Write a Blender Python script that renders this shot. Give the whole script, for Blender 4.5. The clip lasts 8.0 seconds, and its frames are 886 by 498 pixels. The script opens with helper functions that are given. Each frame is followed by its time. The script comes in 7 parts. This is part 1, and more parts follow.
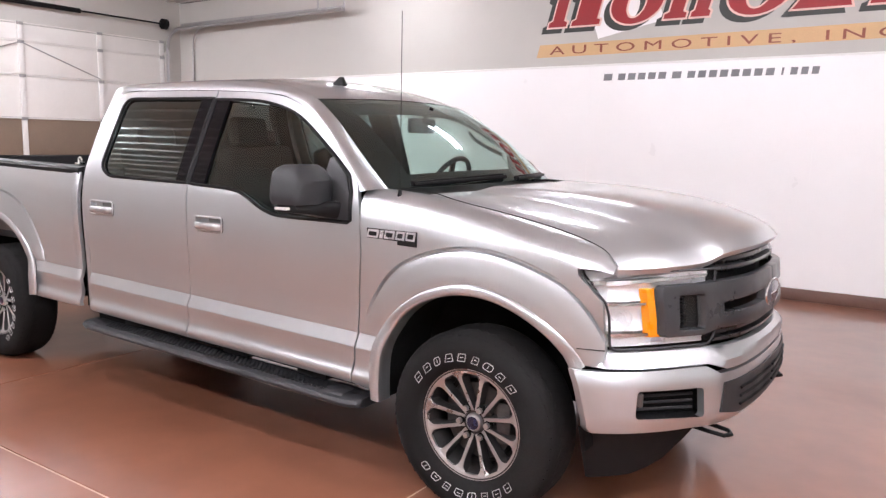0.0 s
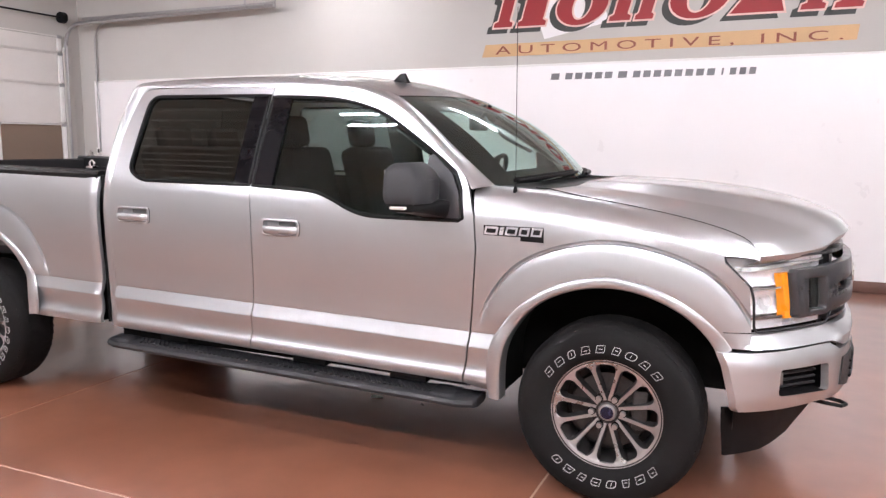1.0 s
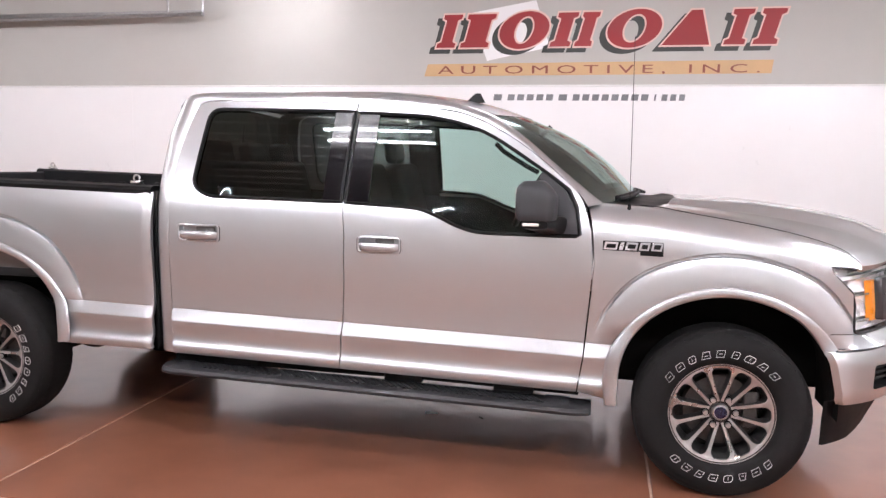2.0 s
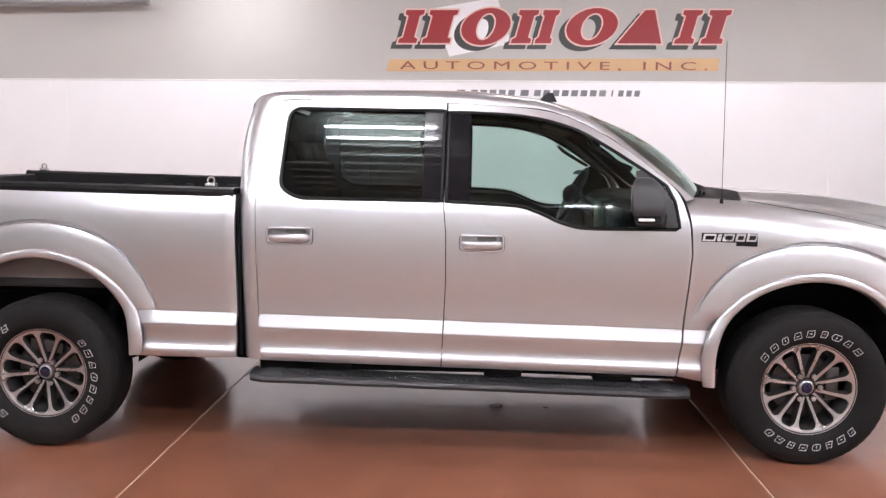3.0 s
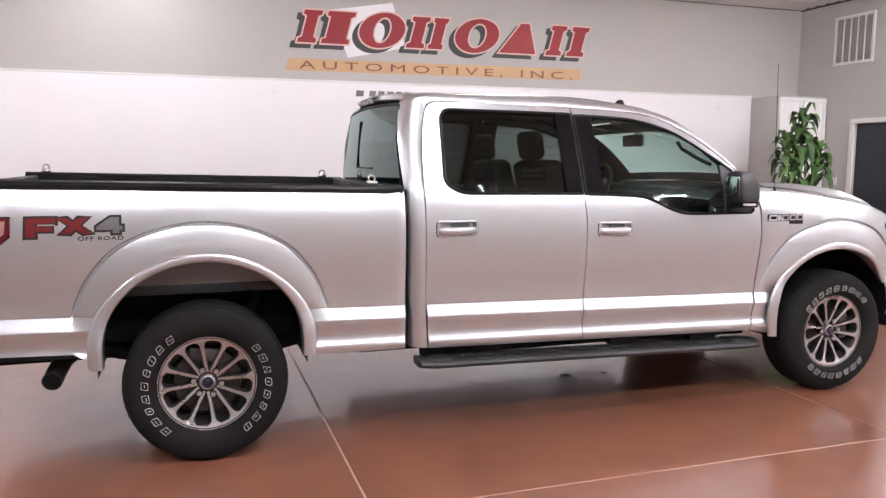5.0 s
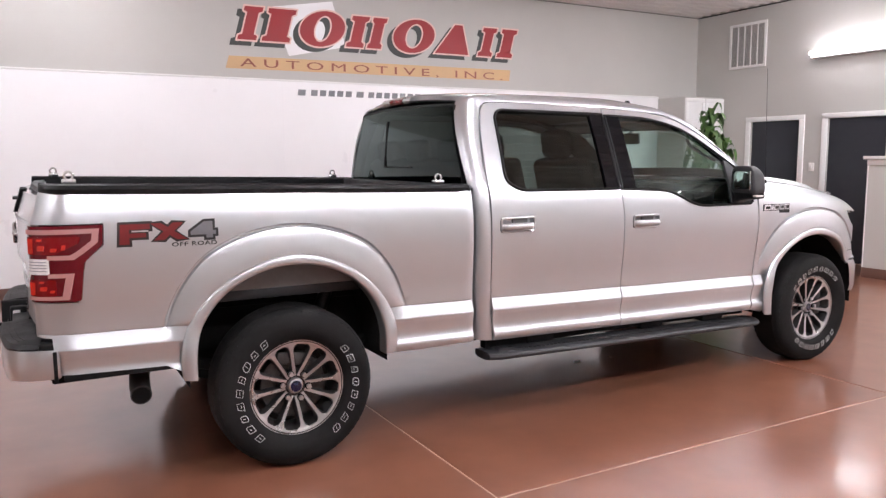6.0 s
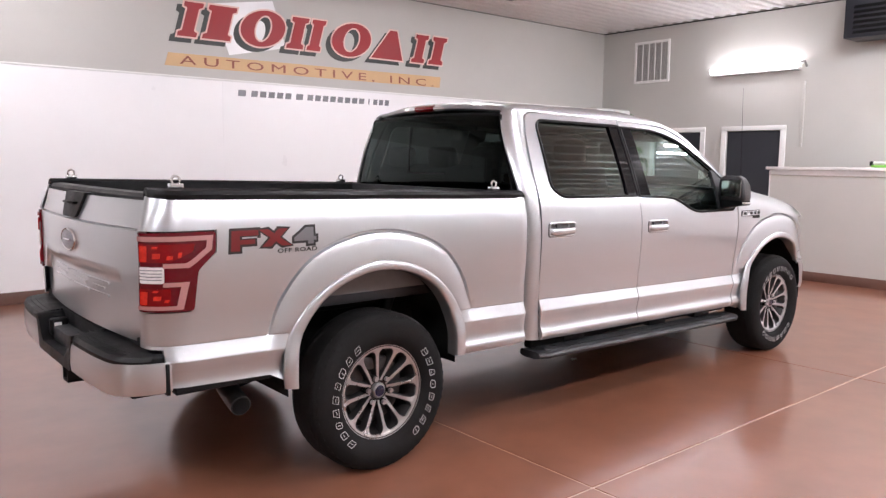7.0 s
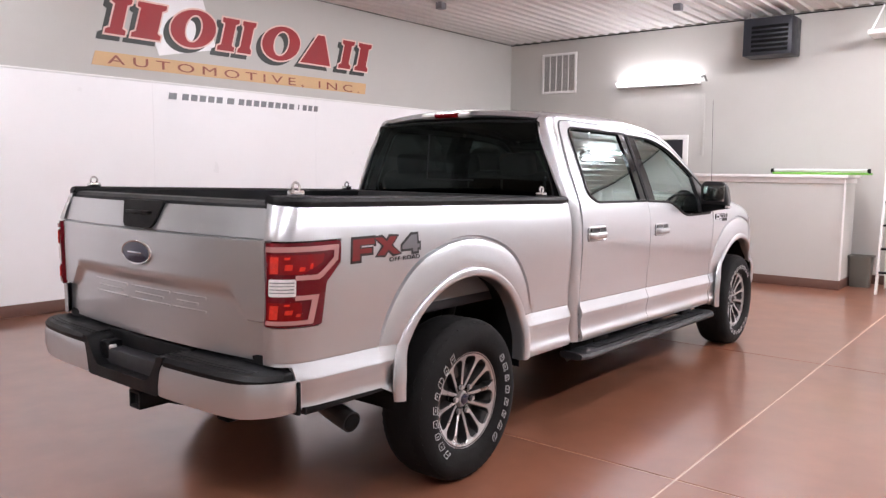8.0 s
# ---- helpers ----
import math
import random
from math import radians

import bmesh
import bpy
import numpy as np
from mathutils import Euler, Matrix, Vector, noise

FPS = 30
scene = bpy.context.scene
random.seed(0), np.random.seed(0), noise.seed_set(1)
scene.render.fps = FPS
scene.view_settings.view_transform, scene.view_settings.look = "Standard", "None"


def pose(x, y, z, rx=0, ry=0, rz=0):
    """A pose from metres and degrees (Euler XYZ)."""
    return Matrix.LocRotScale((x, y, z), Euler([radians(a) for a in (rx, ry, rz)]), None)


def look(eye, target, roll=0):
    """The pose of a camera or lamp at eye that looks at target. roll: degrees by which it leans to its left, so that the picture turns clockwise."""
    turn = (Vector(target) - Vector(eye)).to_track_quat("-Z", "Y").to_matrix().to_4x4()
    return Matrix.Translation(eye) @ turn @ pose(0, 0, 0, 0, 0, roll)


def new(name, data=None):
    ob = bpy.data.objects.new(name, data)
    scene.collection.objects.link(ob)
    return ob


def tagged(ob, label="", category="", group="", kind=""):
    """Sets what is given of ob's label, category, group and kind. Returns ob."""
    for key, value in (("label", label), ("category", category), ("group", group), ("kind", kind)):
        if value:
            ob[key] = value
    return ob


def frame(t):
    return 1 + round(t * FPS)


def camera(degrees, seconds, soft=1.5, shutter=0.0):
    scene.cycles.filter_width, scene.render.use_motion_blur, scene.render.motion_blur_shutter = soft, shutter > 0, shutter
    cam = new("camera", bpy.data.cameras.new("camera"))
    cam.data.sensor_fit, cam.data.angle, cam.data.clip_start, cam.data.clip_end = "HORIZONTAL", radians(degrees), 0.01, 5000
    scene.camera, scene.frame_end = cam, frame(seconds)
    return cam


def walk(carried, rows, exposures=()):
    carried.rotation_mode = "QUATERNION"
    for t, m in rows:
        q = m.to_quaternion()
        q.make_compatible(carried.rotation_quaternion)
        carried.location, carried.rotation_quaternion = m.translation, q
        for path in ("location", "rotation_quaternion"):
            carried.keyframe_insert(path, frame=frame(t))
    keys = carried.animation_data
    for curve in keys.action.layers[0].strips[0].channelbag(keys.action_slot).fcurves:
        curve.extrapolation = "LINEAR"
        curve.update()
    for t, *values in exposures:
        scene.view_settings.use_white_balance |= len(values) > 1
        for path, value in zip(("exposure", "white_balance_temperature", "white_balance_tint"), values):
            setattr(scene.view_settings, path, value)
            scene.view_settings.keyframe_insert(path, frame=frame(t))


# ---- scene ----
cam = camera(60.4, 8.0, soft=1.4)
PATH = [
    (0, (1.627, -3.57, 1.576), (0.511, -1.934, 1.298), 1.0),
    (0.5, (1.148, -3.849, 1.55), (0.177, -2.122, 1.276), 0.7),
    (1, (0.622, -4.118, 1.546), (-0.176, -2.304, 1.273), 0.3),
    (1.2, (0.397, -4.231, 1.538), (-0.33, -2.385, 1.282), 0.6),
    (2.3, (-0.908, -4.674, 1.546), (-1.211, -2.711, 1.31), 0.8),
    (2.5, (-1.103, -4.711, 1.559), (-1.352, -2.742, 1.309), 0.5),
    (3, (-1.704, -4.792, 1.559), (-1.788, -2.808, 1.317), 0.5),
    (3.5, (-2.294, -4.893, 1.566), (-2.195, -2.909, 1.331), 0.7),
    (4, (-2.894, -4.902, 1.544), (-2.632, -2.933, 1.307), 0.7),
    (4.5, (-3.472, -4.923, 1.545), (-3.013, -2.989, 1.32), 0.6),
    (5, (-4.041, -4.863, 1.532), (-3.413, -2.979, 1.295), 0.3),
    (5.2, (-4.262, -4.799, 1.544), (-3.588, -2.932, 1.304), -0.1),
    (6.3, (-5.442, -4.402, 1.531), (-4.378, -2.725, 1.29), 0.0),
    (6.5, (-5.642, -4.305, 1.557), (-4.526, -2.664, 1.315), 0.2),
    (7, (-6.132, -3.99, 1.553), (-4.857, -2.467, 1.322), 0.6),
    (7.5, (-6.55, -3.6, 1.534), (-5.135, -2.204, 1.312), 0.3),
    (8, (-6.924, -3.171, 1.533), (-5.377, -1.921, 1.326), 0.6),
]
walk(cam, [(t, look(eye, target, roll)) for t, eye, target, roll in PATH], exposures=[(0, 0.12), (1, 0.12), (2.5, 0.02), (4, 0.0), (5.5, -0.07), (8, -0.06)])

# ---- world and light ----
world = bpy.data.worlds.new("world")
scene.world = world
world.use_nodes = True
world.node_tree.nodes["Background"].inputs[0].default_value = (0.9, 0.95, 1.0, 1)
world.node_tree.nodes["Background"].inputs[1].default_value = 0.3
scene.view_settings.exposure = 0.0

CEIL, NORTH, EAST, WEST, SOUTH = 3.84, 4.97, 5.12, -9.75, -9.0
# strip lights out of view under the ceiling; their lit tubes light the room
# only the first is known, by its reflection; the second is added
LAMPS = [(-2.5, -2.55), (3.2, -2.55)]
# unseen rows added to even out brightness on the walls and truck
SOUTH_ROW = [(-5.0, -4.9), (-2.6, -4.9), (-0.2, -4.9)]
EAST_ROW = [(2.2, -4.9), (4.4, -4.9), (2.7, -0.6)]
NORTH_ROW = [(-0.9, 2.2), (-4.6, 3.9)]
WEST_ROW = [(-7.8, -2.55), (-7.8, 0.5)]
TUBE_GLOW, WALL_GLOW, NORTH_SHARE, SOUTH_SHARE, WEST_SHARE, EAST_SHARE = 315.0, 40.0, 0.24, 1.08, 1.35, 1.38
LAMP_COLOUR = (0.972, 0.953, 1.035)


# ---- mesh helpers ----
def smooth(me, angle=32):
    me.polygons.foreach_set("use_smooth", [True] * len(me.polygons))
    me.set_sharp_from_angle(angle=radians(angle))


def mesh_ob(name, bm, mat, parent=None, label="", angle=32, m=None):
    me = bpy.data.meshes.new(name)
    bm.to_mesh(me)
    bm.free()
    for k in (mat if isinstance(mat, (list, tuple)) else [mat]):
        me.materials.append(k)
    smooth(me, angle)
    ob = new(name, me)
    if parent is not None:
        ob.parent = parent
    if m is not None:
        ob.matrix_basis = m
    if label:
        tagged(ob, label)
    return ob


def part(name, bm, mat, parent, label="", angle=32, m=None):
    return mesh_ob(name, bm, mat, parent, label, angle, m)


def thing(name, label, category, group="", m=None):
    ob = new(name)
    ob.empty_display_size = 0.1
    if m is not None:
        ob.matrix_basis = m
    return tagged(ob, label, category, group)


def box(bm, cx, cy, cz, sx, sy, sz, bevel=0.0, m=None, seg=2):
    r = bmesh.ops.create_cube(bm, size=1.0)
    vs = r["verts"]
    t = Matrix.Translation((cx, cy, cz)) @ Matrix.Diagonal((sx, sy, sz, 1))
    bmesh.ops.transform(bm, matrix=t, verts=vs)
    if bevel > 0:
        es = list({e for v in vs for e in v.link_edges})
        r = bmesh.ops.bevel(bm, geom=es, offset=bevel, segments=seg, affect="EDGES", profile=0.5)
        vs = list({v for f in r["faces"] for v in f.verts} | {v for v in vs if v.is_valid})
    if m is not None:
        bmesh.ops.transform(bm, matrix=m, verts=vs)
    return bm


def B():
    return bmesh.new()


def cyl(bm, p0, p1, r0, r1=None, seg=16, caps=True):
    p0, p1 = Vector(p0), Vector(p1)
    r1 = r0 if r1 is None else r1
    d = p1 - p0
    q = d.to_track_quat("Z", "Y").to_matrix().to_4x4()
    m = Matrix.Translation((p0 + p1) / 2) @ q
    bmesh.ops.create_cone(bm, cap_ends=caps, segments=seg, radius1=r0, radius2=r1, depth=d.length, matrix=m)
    return bm


def tube(bm, pts, r, seg=8, closed=False, flat=1.0, up=(0, 0, 1)):
    """A round bar along pts."""
    pts = [Vector(p) for p in pts]
    n = len(pts)
    rings = []
    for i, p in enumerate(pts):
        a = pts[i - 1] if (i > 0 or closed) else p
        b = pts[(i + 1) % n] if (i < n - 1 or closed) else p
        d = (b - a).normalized()
        side = d.cross(Vector(up))
        if side.length < 1e-3:
            side = d.cross(Vector((0, 1, 0)))
        side.normalize()
        nn = side.cross(d).normalized()
        rr = r[i] if isinstance(r, (list, tuple)) else r
        rings.append([bm.verts.new(p + side * (rr * math.cos(2 * math.pi * k / seg)) + nn * (flat * rr * math.sin(2 * math.pi * k / seg))) for k in range(seg)])
    last = n if closed else n - 1
    for i in range(last):
        r0, r1 = rings[i], rings[(i + 1) % n]
        for k in range(seg):
            bm.faces.new((r0[k], r0[(k + 1) % seg], r1[(k + 1) % seg], r1[k]))
    if not closed:
        bm.faces.new(list(reversed(rings[0])))
        bm.faces.new(rings[-1])
    return bm


def loft(bm, rows, closed=False):
    """A skin over rows of points of equal length."""
    vs = [[bm.verts.new(p) for p in row] for row in rows]
    for a, b in zip(vs[:-1], vs[1:]):
        n = len(a)
        for k in range(n if closed else n - 1):
            bm.faces.new((a[k], a[(k + 1) % n], b[(k + 1) % n], b[k]))
    return vs


def lathe(bm, prof, seg=48, close=False):
    """A body turned about the y axis from (radius, y) points."""
    rows = []
    for k in range(seg):
        a = 2 * math.pi * k / seg
        rows.append([(r * math.cos(a), y, r * math.sin(a)) for r, y in prof])
    vs = [[bm.verts.new(p) for p in row] for row in rows]
    n = len(prof)
    for i in range(seg):
        a, b = vs[i], vs[(i + 1) % seg]
        for k in range(n - 1 + (1 if close else 0)):
            bm.faces.new((a[k], a[(k + 1) % n], b[(k + 1) % n], b[k]))
    return bm


def prism(bm, pts, axis, d0, d1):
    """A flat shape pts (2D) pushed from d0 to d1 along an axis: x gives (y, z), y gives (x, z), z gives (x, y)."""
    def at(p, d):
        return {"x": (d, p[0], p[1]), "y": (p[0], d, p[1]), "z": (p[0], p[1], d)}[axis]
    a = [bm.verts.new(at(p, d0)) for p in pts]
    b = [bm.verts.new(at(p, d1)) for p in pts]
    bm.faces.new(a)
    bm.faces.new(list(reversed(b)))
    n = len(pts)
    for k in range(n):
        bm.faces.new((a[k], b[k], b[(k + 1) % n], a[(k + 1) % n]))
    bmesh.ops.recalc_face_normals(bm, faces=bm.faces)
    return bm


def pchip(pts):
    """A smooth curve y(x) through points that does not overshoot."""
    xs, ys = np.array([p[0] for p in pts], float), np.array([p[1] for p in pts], float)
    h, d = np.diff(xs), np.diff(ys) / np.diff(xs)
    m = np.zeros(len(xs))
    m[0], m[-1] = d[0], d[-1]
    for i in range(1, len(xs) - 1):
        if d[i - 1] * d[i] > 0:
            w1, w2 = 2 * h[i] + h[i - 1], h[i] + 2 * h[i - 1]
            m[i] = (w1 + w2) / (w1 / d[i - 1] + w2 / d[i])

    def f(x):
        x = min(max(x, xs[0]), xs[-1])
        i = min(int(np.searchsorted(xs, x, side="right")) - 1, len(xs) - 2)
        t = (x - xs[i]) / h[i]
        return float((1 + 2 * t) * (1 - t) ** 2 * ys[i] + t * (1 - t) ** 2 * h[i] * m[i] + t * t * (3 - 2 * t) * ys[i + 1] + t * t * (t - 1) * h[i] * m[i + 1])
    return f


def sstep(x, a, b):
    t = min(max((x - a) / (b - a), 0.0), 1.0)
    return t * t * (3 - 2 * t)


def spline(pts, n=6, closed=False):
    """A rounded line through points of any dimension."""
    p = [np.array(q, float) for q in pts]
    k, out = len(p), []
    for i in range(k if closed else k - 1):
        p0 = p[i - 1] if (i > 0 or closed) else 2 * p[0] - p[1]
        p1, p2 = p[i], p[(i + 1) % k]
        p3 = p[(i + 2) % k] if (i + 2 < k or closed) else 2 * p[-1] - p[-2]
        for j in range(n):
            t = j / n
            out.append(0.5 * (2 * p1 + (p2 - p0) * t + (2 * p0 - 5 * p1 + 4 * p2 - p3) * t * t + (3 * p1 - p0 - 3 * p2 + p3) * t ** 3))
    if not closed:
        out.append(p[-1])
    return [tuple(float(c) for c in q) for q in out]


def rounded(pts, radii, seg=5):
    """A closed 2D outline with its corners rounded; radii: one number or one for each corner."""
    out, n = [], len(pts)
    for i in range(n):
        r = radii[i] if isinstance(radii, (list, tuple)) else radii
        p, a, b = (np.array(pts[j], float) for j in (i, i - 1, (i + 1) % n))
        if r <= 0:
            out.append(tuple(p))
            continue
        u, v = a - p, b - p
        lu, lv = np.linalg.norm(u), np.linalg.norm(v)
        r = min(r, 0.45 * lu, 0.45 * lv)
        p0, p1 = p + u / lu * r, p + v / lv * r
        for k in range(seg + 1):
            t = k / seg
            out.append(tuple((1 - t) ** 2 * p0 + 2 * t * (1 - t) * p + t * t * p1))
    return [(float(x), float(y)) for x, y in out]


def dense(pts, step, closed=True):
    out, n = [], len(pts)
    for i in range(n if closed else n - 1):
        a, b = np.array(pts[i], float), np.array(pts[(i + 1) % n], float)
        k = max(1, int(math.ceil(np.linalg.norm(b - a) / step)))
        out += [tuple(a + (b - a) * j / k) for j in range(k)]
    if not closed:
        out.append(tuple(pts[-1]))
    return [(float(x), float(y)) for x, y in out]


def inside(P, poly):
    """Which of the points P (n x 2) lie inside a polygon."""
    x, y = P[:, 0], P[:, 1]
    res = np.zeros(len(P), bool)
    q = np.array(poly)
    j = len(q) - 1
    for i in range(len(q)):
        xi, yi, xj, yj = q[i, 0], q[i, 1], q[j, 0], q[j, 1]
        if yi != yj:
            res ^= ((yi > y) != (yj > y)) & (x < (xj - xi) * (y - yi) / (yj - yi) + xi)
        j = i
    return res


def near(P, Q, d):
    """Which of P lie nearer than d to any of Q."""
    res = np.zeros(len(P), bool)
    Q = np.array(Q)
    for k in range(0, len(P), 400):
        blk = P[k:k + 400]
        res[k:k + 400] = (((blk[:, None, :] - Q[None]) ** 2).sum(2) < d * d).any(1)
    return res


def sheet(outline, fn, step=0.03, holes=(), lines=(), rim=(0, 0, 0), bm=None):
    """A skin with the 2D outline, bent into space by fn(u, v); lines are creases; rim turns its edge inwards by that vector (or fn(u, v) -> vector)."""
    from mathutils.geometry import delaunay_2d_cdt
    loops = [dense(outline, step)] + [dense(h, step) for h in holes]
    pts, edges = [], []
    for lp in loops:
        k = len(pts)
        pts += lp
        edges += [(k + i, k + (i + 1) % len(lp)) for i in range(len(lp))]
    edge_pts = np.array(pts)

    def ok(P):
        r = inside(P, loops[0])
        for h in loops[1:]:
            r &= ~inside(P, h)
        return r
    feats = []
    for ln in lines:
        d = np.array(dense(ln, step, closed=False))
        good = ok(d) & ~near(d, edge_pts, 0.3 * step)
        prev = None
        for p, g in zip(d, good):
            if g:
                pts.append((float(p[0]), float(p[1])))
                feats.append(p)
                if prev is not None:
                    edges.append((prev, len(pts) - 1))
                prev = len(pts) - 1
            else:
                prev = None
    lo, hi = edge_pts.min(0), edge_pts.max(0)
    gx, gy = np.meshgrid(np.arange(lo[0] + step / 2, hi[0], step), np.arange(lo[1] + step / 2, hi[1], step))
    G = np.stack([gx.ravel(), gy.ravel()], 1)
    G = G[ok(G)]
    if len(G):
        G = G[~near(G, edge_pts, 0.6 * step)]
    if len(G) and feats:
        G = G[~near(G, feats, 0.6 * step)]
    pts += [(float(a), float(b)) for a, b in G]
    V, _, F, _, _, _ = delaunay_2d_cdt([Vector(p) for p in pts], edges, [], 0, 1e-6)
    C = np.array([[sum(V[i][0] for i in f) / 3, sum(V[i][1] for i in f) / 3] for f in F])
    keep = ok(C)
    bm = bm or B()
    vs = [bm.verts.new(fn(p[0], p[1])) for p in V]
    faces = []
    for f, g in zip(F, keep):
        if g:
            faces.append(bm.faces.new([vs[i] for i in f]))
    for v in vs:
        if not v.link_faces:
            bm.verts.remove(v)
    if callable(rim) or any(rim):
        ins = {}
        be = [e for f in faces for e in f.edges if e.is_boundary]
        uv = {v: p for v, p in zip(vs, V) if v.is_valid}
        for e in be:
            for v in e.verts:
                if v not in ins:
                    r = rim(*uv[v]) if callable(rim) else rim
                    ins[v] = bm.verts.new(v.co + Vector(r))
        for e in be:
            a, b = e.verts
            f = e.link_faces[0]
            i = list(f.verts).index(a)
            if f.verts[(i + 1) % 3] is b:
                bm.faces.new((b, a, ins[a], ins[b]))
            else:
                bm.faces.new((a, b, ins[b], ins[a]))
    return bm


def mirror_y(bm):
    for v in bm.verts:
        v.co.y = -v.co.y
    bmesh.ops.reverse_faces(bm, faces=bm.faces)
    return bm


def soften(bm, width=0.005, angle=0.9, seg=2):
    """Rounds the sharp edges of a part."""
    es = [e for e in bm.edges if len(e.link_faces) == 2 and e.calc_face_angle() > angle]
    bmesh.ops.bevel(bm, geom=es, offset=width, segments=seg, affect="EDGES", profile=0.5)
    return bm


def islands(ob, name, parent):
    """Splits a mesh into parts, one for each loose piece."""
    src = bmesh.new()
    src.from_mesh(ob.data)
    src.verts.ensure_lookup_table()
    seen, mats, m = set(), list(ob.data.materials), ob.matrix_basis.copy()
    for v in src.verts:
        if v.index in seen:
            continue
        stack, ids = [v], []
        seen.add(v.index)
        while stack:
            a = stack.pop()
            ids.append(a)
            for e in a.link_edges:
                b = e.other_vert(a)
                if b.index not in seen:
                    seen.add(b.index)
                    stack.append(b)
        bm = bmesh.new()
        mp = {a: bm.verts.new(a.co) for a in ids}
        for f in {f for a in ids for f in a.link_faces}:
            bm.faces.new([mp[a] for a in f.verts])
        fixed = bm
        bmesh.ops.recalc_face_normals(fixed, faces=fixed.faces)
        part(name, fixed, mats, parent, m=m)
    src.free()
    bpy.data.objects.remove(ob)


def text_mesh(words, size, m, name, mat, parent=None, depth=0.0, spacing=1.0, width=None, shear=0.0, bold=0.0):
    """Raised lettering in the built-in font, lying in the plane of m, stretched to a width."""
    c = bpy.data.curves.new(name, "FONT")
    c.body, c.size, c.extrude, c.space_character, c.shear = words, size, depth, spacing, shear
    c.resolution_u, c.offset = 3, bold
    ob = bpy.data.objects.new(name, c)
    me = bpy.data.meshes.new_from_object(ob)
    xs = [v.co.x for v in me.vertices]
    x0, k = min(xs), (width / (max(xs) - min(xs)) if width else 1.0)
    for v in me.vertices:
        v.co.x = (v.co.x - x0) * k
    bpy.data.objects.remove(ob)
    me.materials.clear()
    me.materials.append(mat)
    res = new(name, me)
    if parent is not None:
        res.parent = parent
    res.matrix_basis = m
    return res


# ---- materials ----
def mat_nodes(name):
    m = bpy.data.materials.new(name)
    m.use_nodes = True
    nt = m.node_tree
    return m, nt, nt.nodes["Principled BSDF"]


def node(nt, kind, **inputs):
    n = nt.nodes.new(kind)
    for k, v in inputs.items():
        n.inputs[k.replace("_", " ")].default_value = v
    return n


def coords(nt, obj=True, scale=None):
    c = nt.nodes.new("ShaderNodeTexCoord")
    out = c.outputs["Object" if obj else "Generated"]
    if scale:
        mp = nt.nodes.new("ShaderNodeMapping")
        mp.inputs["Scale"].default_value = scale
        nt.links.new(out, mp.inputs["Vector"])
        out = mp.outputs[0]
    return out


def surface(name, colour, rough=0.5, metal=0.0, coat=0.0, coat_rough=0.05, vary=0.12, scale=6.0, fine=60.0, bump=0.05, rough_vary=0.1, spec=0.5, stretch=None, random_vary=0.0):
    """A paint, plastic, metal or masonry surface with stains at one scale, grain at another and fine relief."""
    m, nt, p = mat_nodes(name)
    L = nt.links.new
    p.inputs["Metallic"].default_value = metal
    p.inputs["Specular IOR Level"].default_value = spec
    p.inputs["Coat Weight"].default_value = coat
    p.inputs["Coat Roughness"].default_value = coat_rough
    co = coords(nt, scale=stretch)
    big = node(nt, "ShaderNodeTexNoise", Scale=scale, Detail=5.0, Roughness=0.6)
    small = node(nt, "ShaderNodeTexNoise", Scale=fine, Detail=3.0, Roughness=0.6)
    L(co, big.inputs["Vector"])
    L(co, small.inputs["Vector"])
    mixf = node(nt, "ShaderNodeMath")
    mixf.operation = "MULTIPLY_ADD"
    mixf.inputs[1].default_value = 0.35
    L(small.outputs["Fac"], mixf.inputs[0])
    sc = node(nt, "ShaderNodeMath")
    sc.operation = "MULTIPLY"
    sc.inputs[1].default_value = 0.65
    L(big.outputs["Fac"], sc.inputs[0])
    L(sc.outputs[0], mixf.inputs[2])
    ramp = nt.nodes.new("ShaderNodeMapRange")
    ramp.inputs["From Min"].default_value, ramp.inputs["From Max"].default_value = 0.3, 0.7
    ramp.inputs["To Min"].default_value, ramp.inputs["To Max"].default_value = 1 - vary, 1 + vary * 0.6
    L(mixf.outputs[0], ramp.inputs["Value"])
    fac = ramp.outputs[0]
    if random_vary:
        oi = nt.nodes.new("ShaderNodeObjectInfo")
        rr = nt.nodes.new("ShaderNodeMapRange")
        rr.inputs["To Min"].default_value, rr.inputs["To Max"].default_value = 1 - random_vary, 1 + random_vary
        L(oi.outputs["Random"], rr.inputs["Value"])
        mu = node(nt, "ShaderNodeMath")
        mu.operation = "MULTIPLY"
        L(fac, mu.inputs[0])
        L(rr.outputs[0], mu.inputs[1])
        fac = mu.outputs[0]
    vm = nt.nodes.new("ShaderNodeVectorMath")
    vm.operation = "SCALE"
    vm.inputs[0].default_value = colour
    L(fac, vm.inputs["Scale"])
    L(vm.outputs[0], p.inputs["Base Color"])
    rv = nt.nodes.new("ShaderNodeMapRange")
    rv.inputs["From Min"].default_value, rv.inputs["From Max"].default_value = 0.3, 0.7
    rv.inputs["To Min"].default_value, rv.inputs["To Max"].default_value = max(0.02, rough - rough_vary), min(1.0, rough + rough_vary)
    L(big.outputs["Fac"], rv.inputs["Value"])
    L(rv.outputs[0], p.inputs["Roughness"])
    if bump:
        bn = nt.nodes.new("ShaderNodeBump")
        bn.inputs["Strength"].default_value, bn.inputs["Distance"].default_value = bump, 0.01
        L(small.outputs["Fac"], bn.inputs["Height"])
        L(bn.outputs[0], p.inputs["Normal"])
    return m


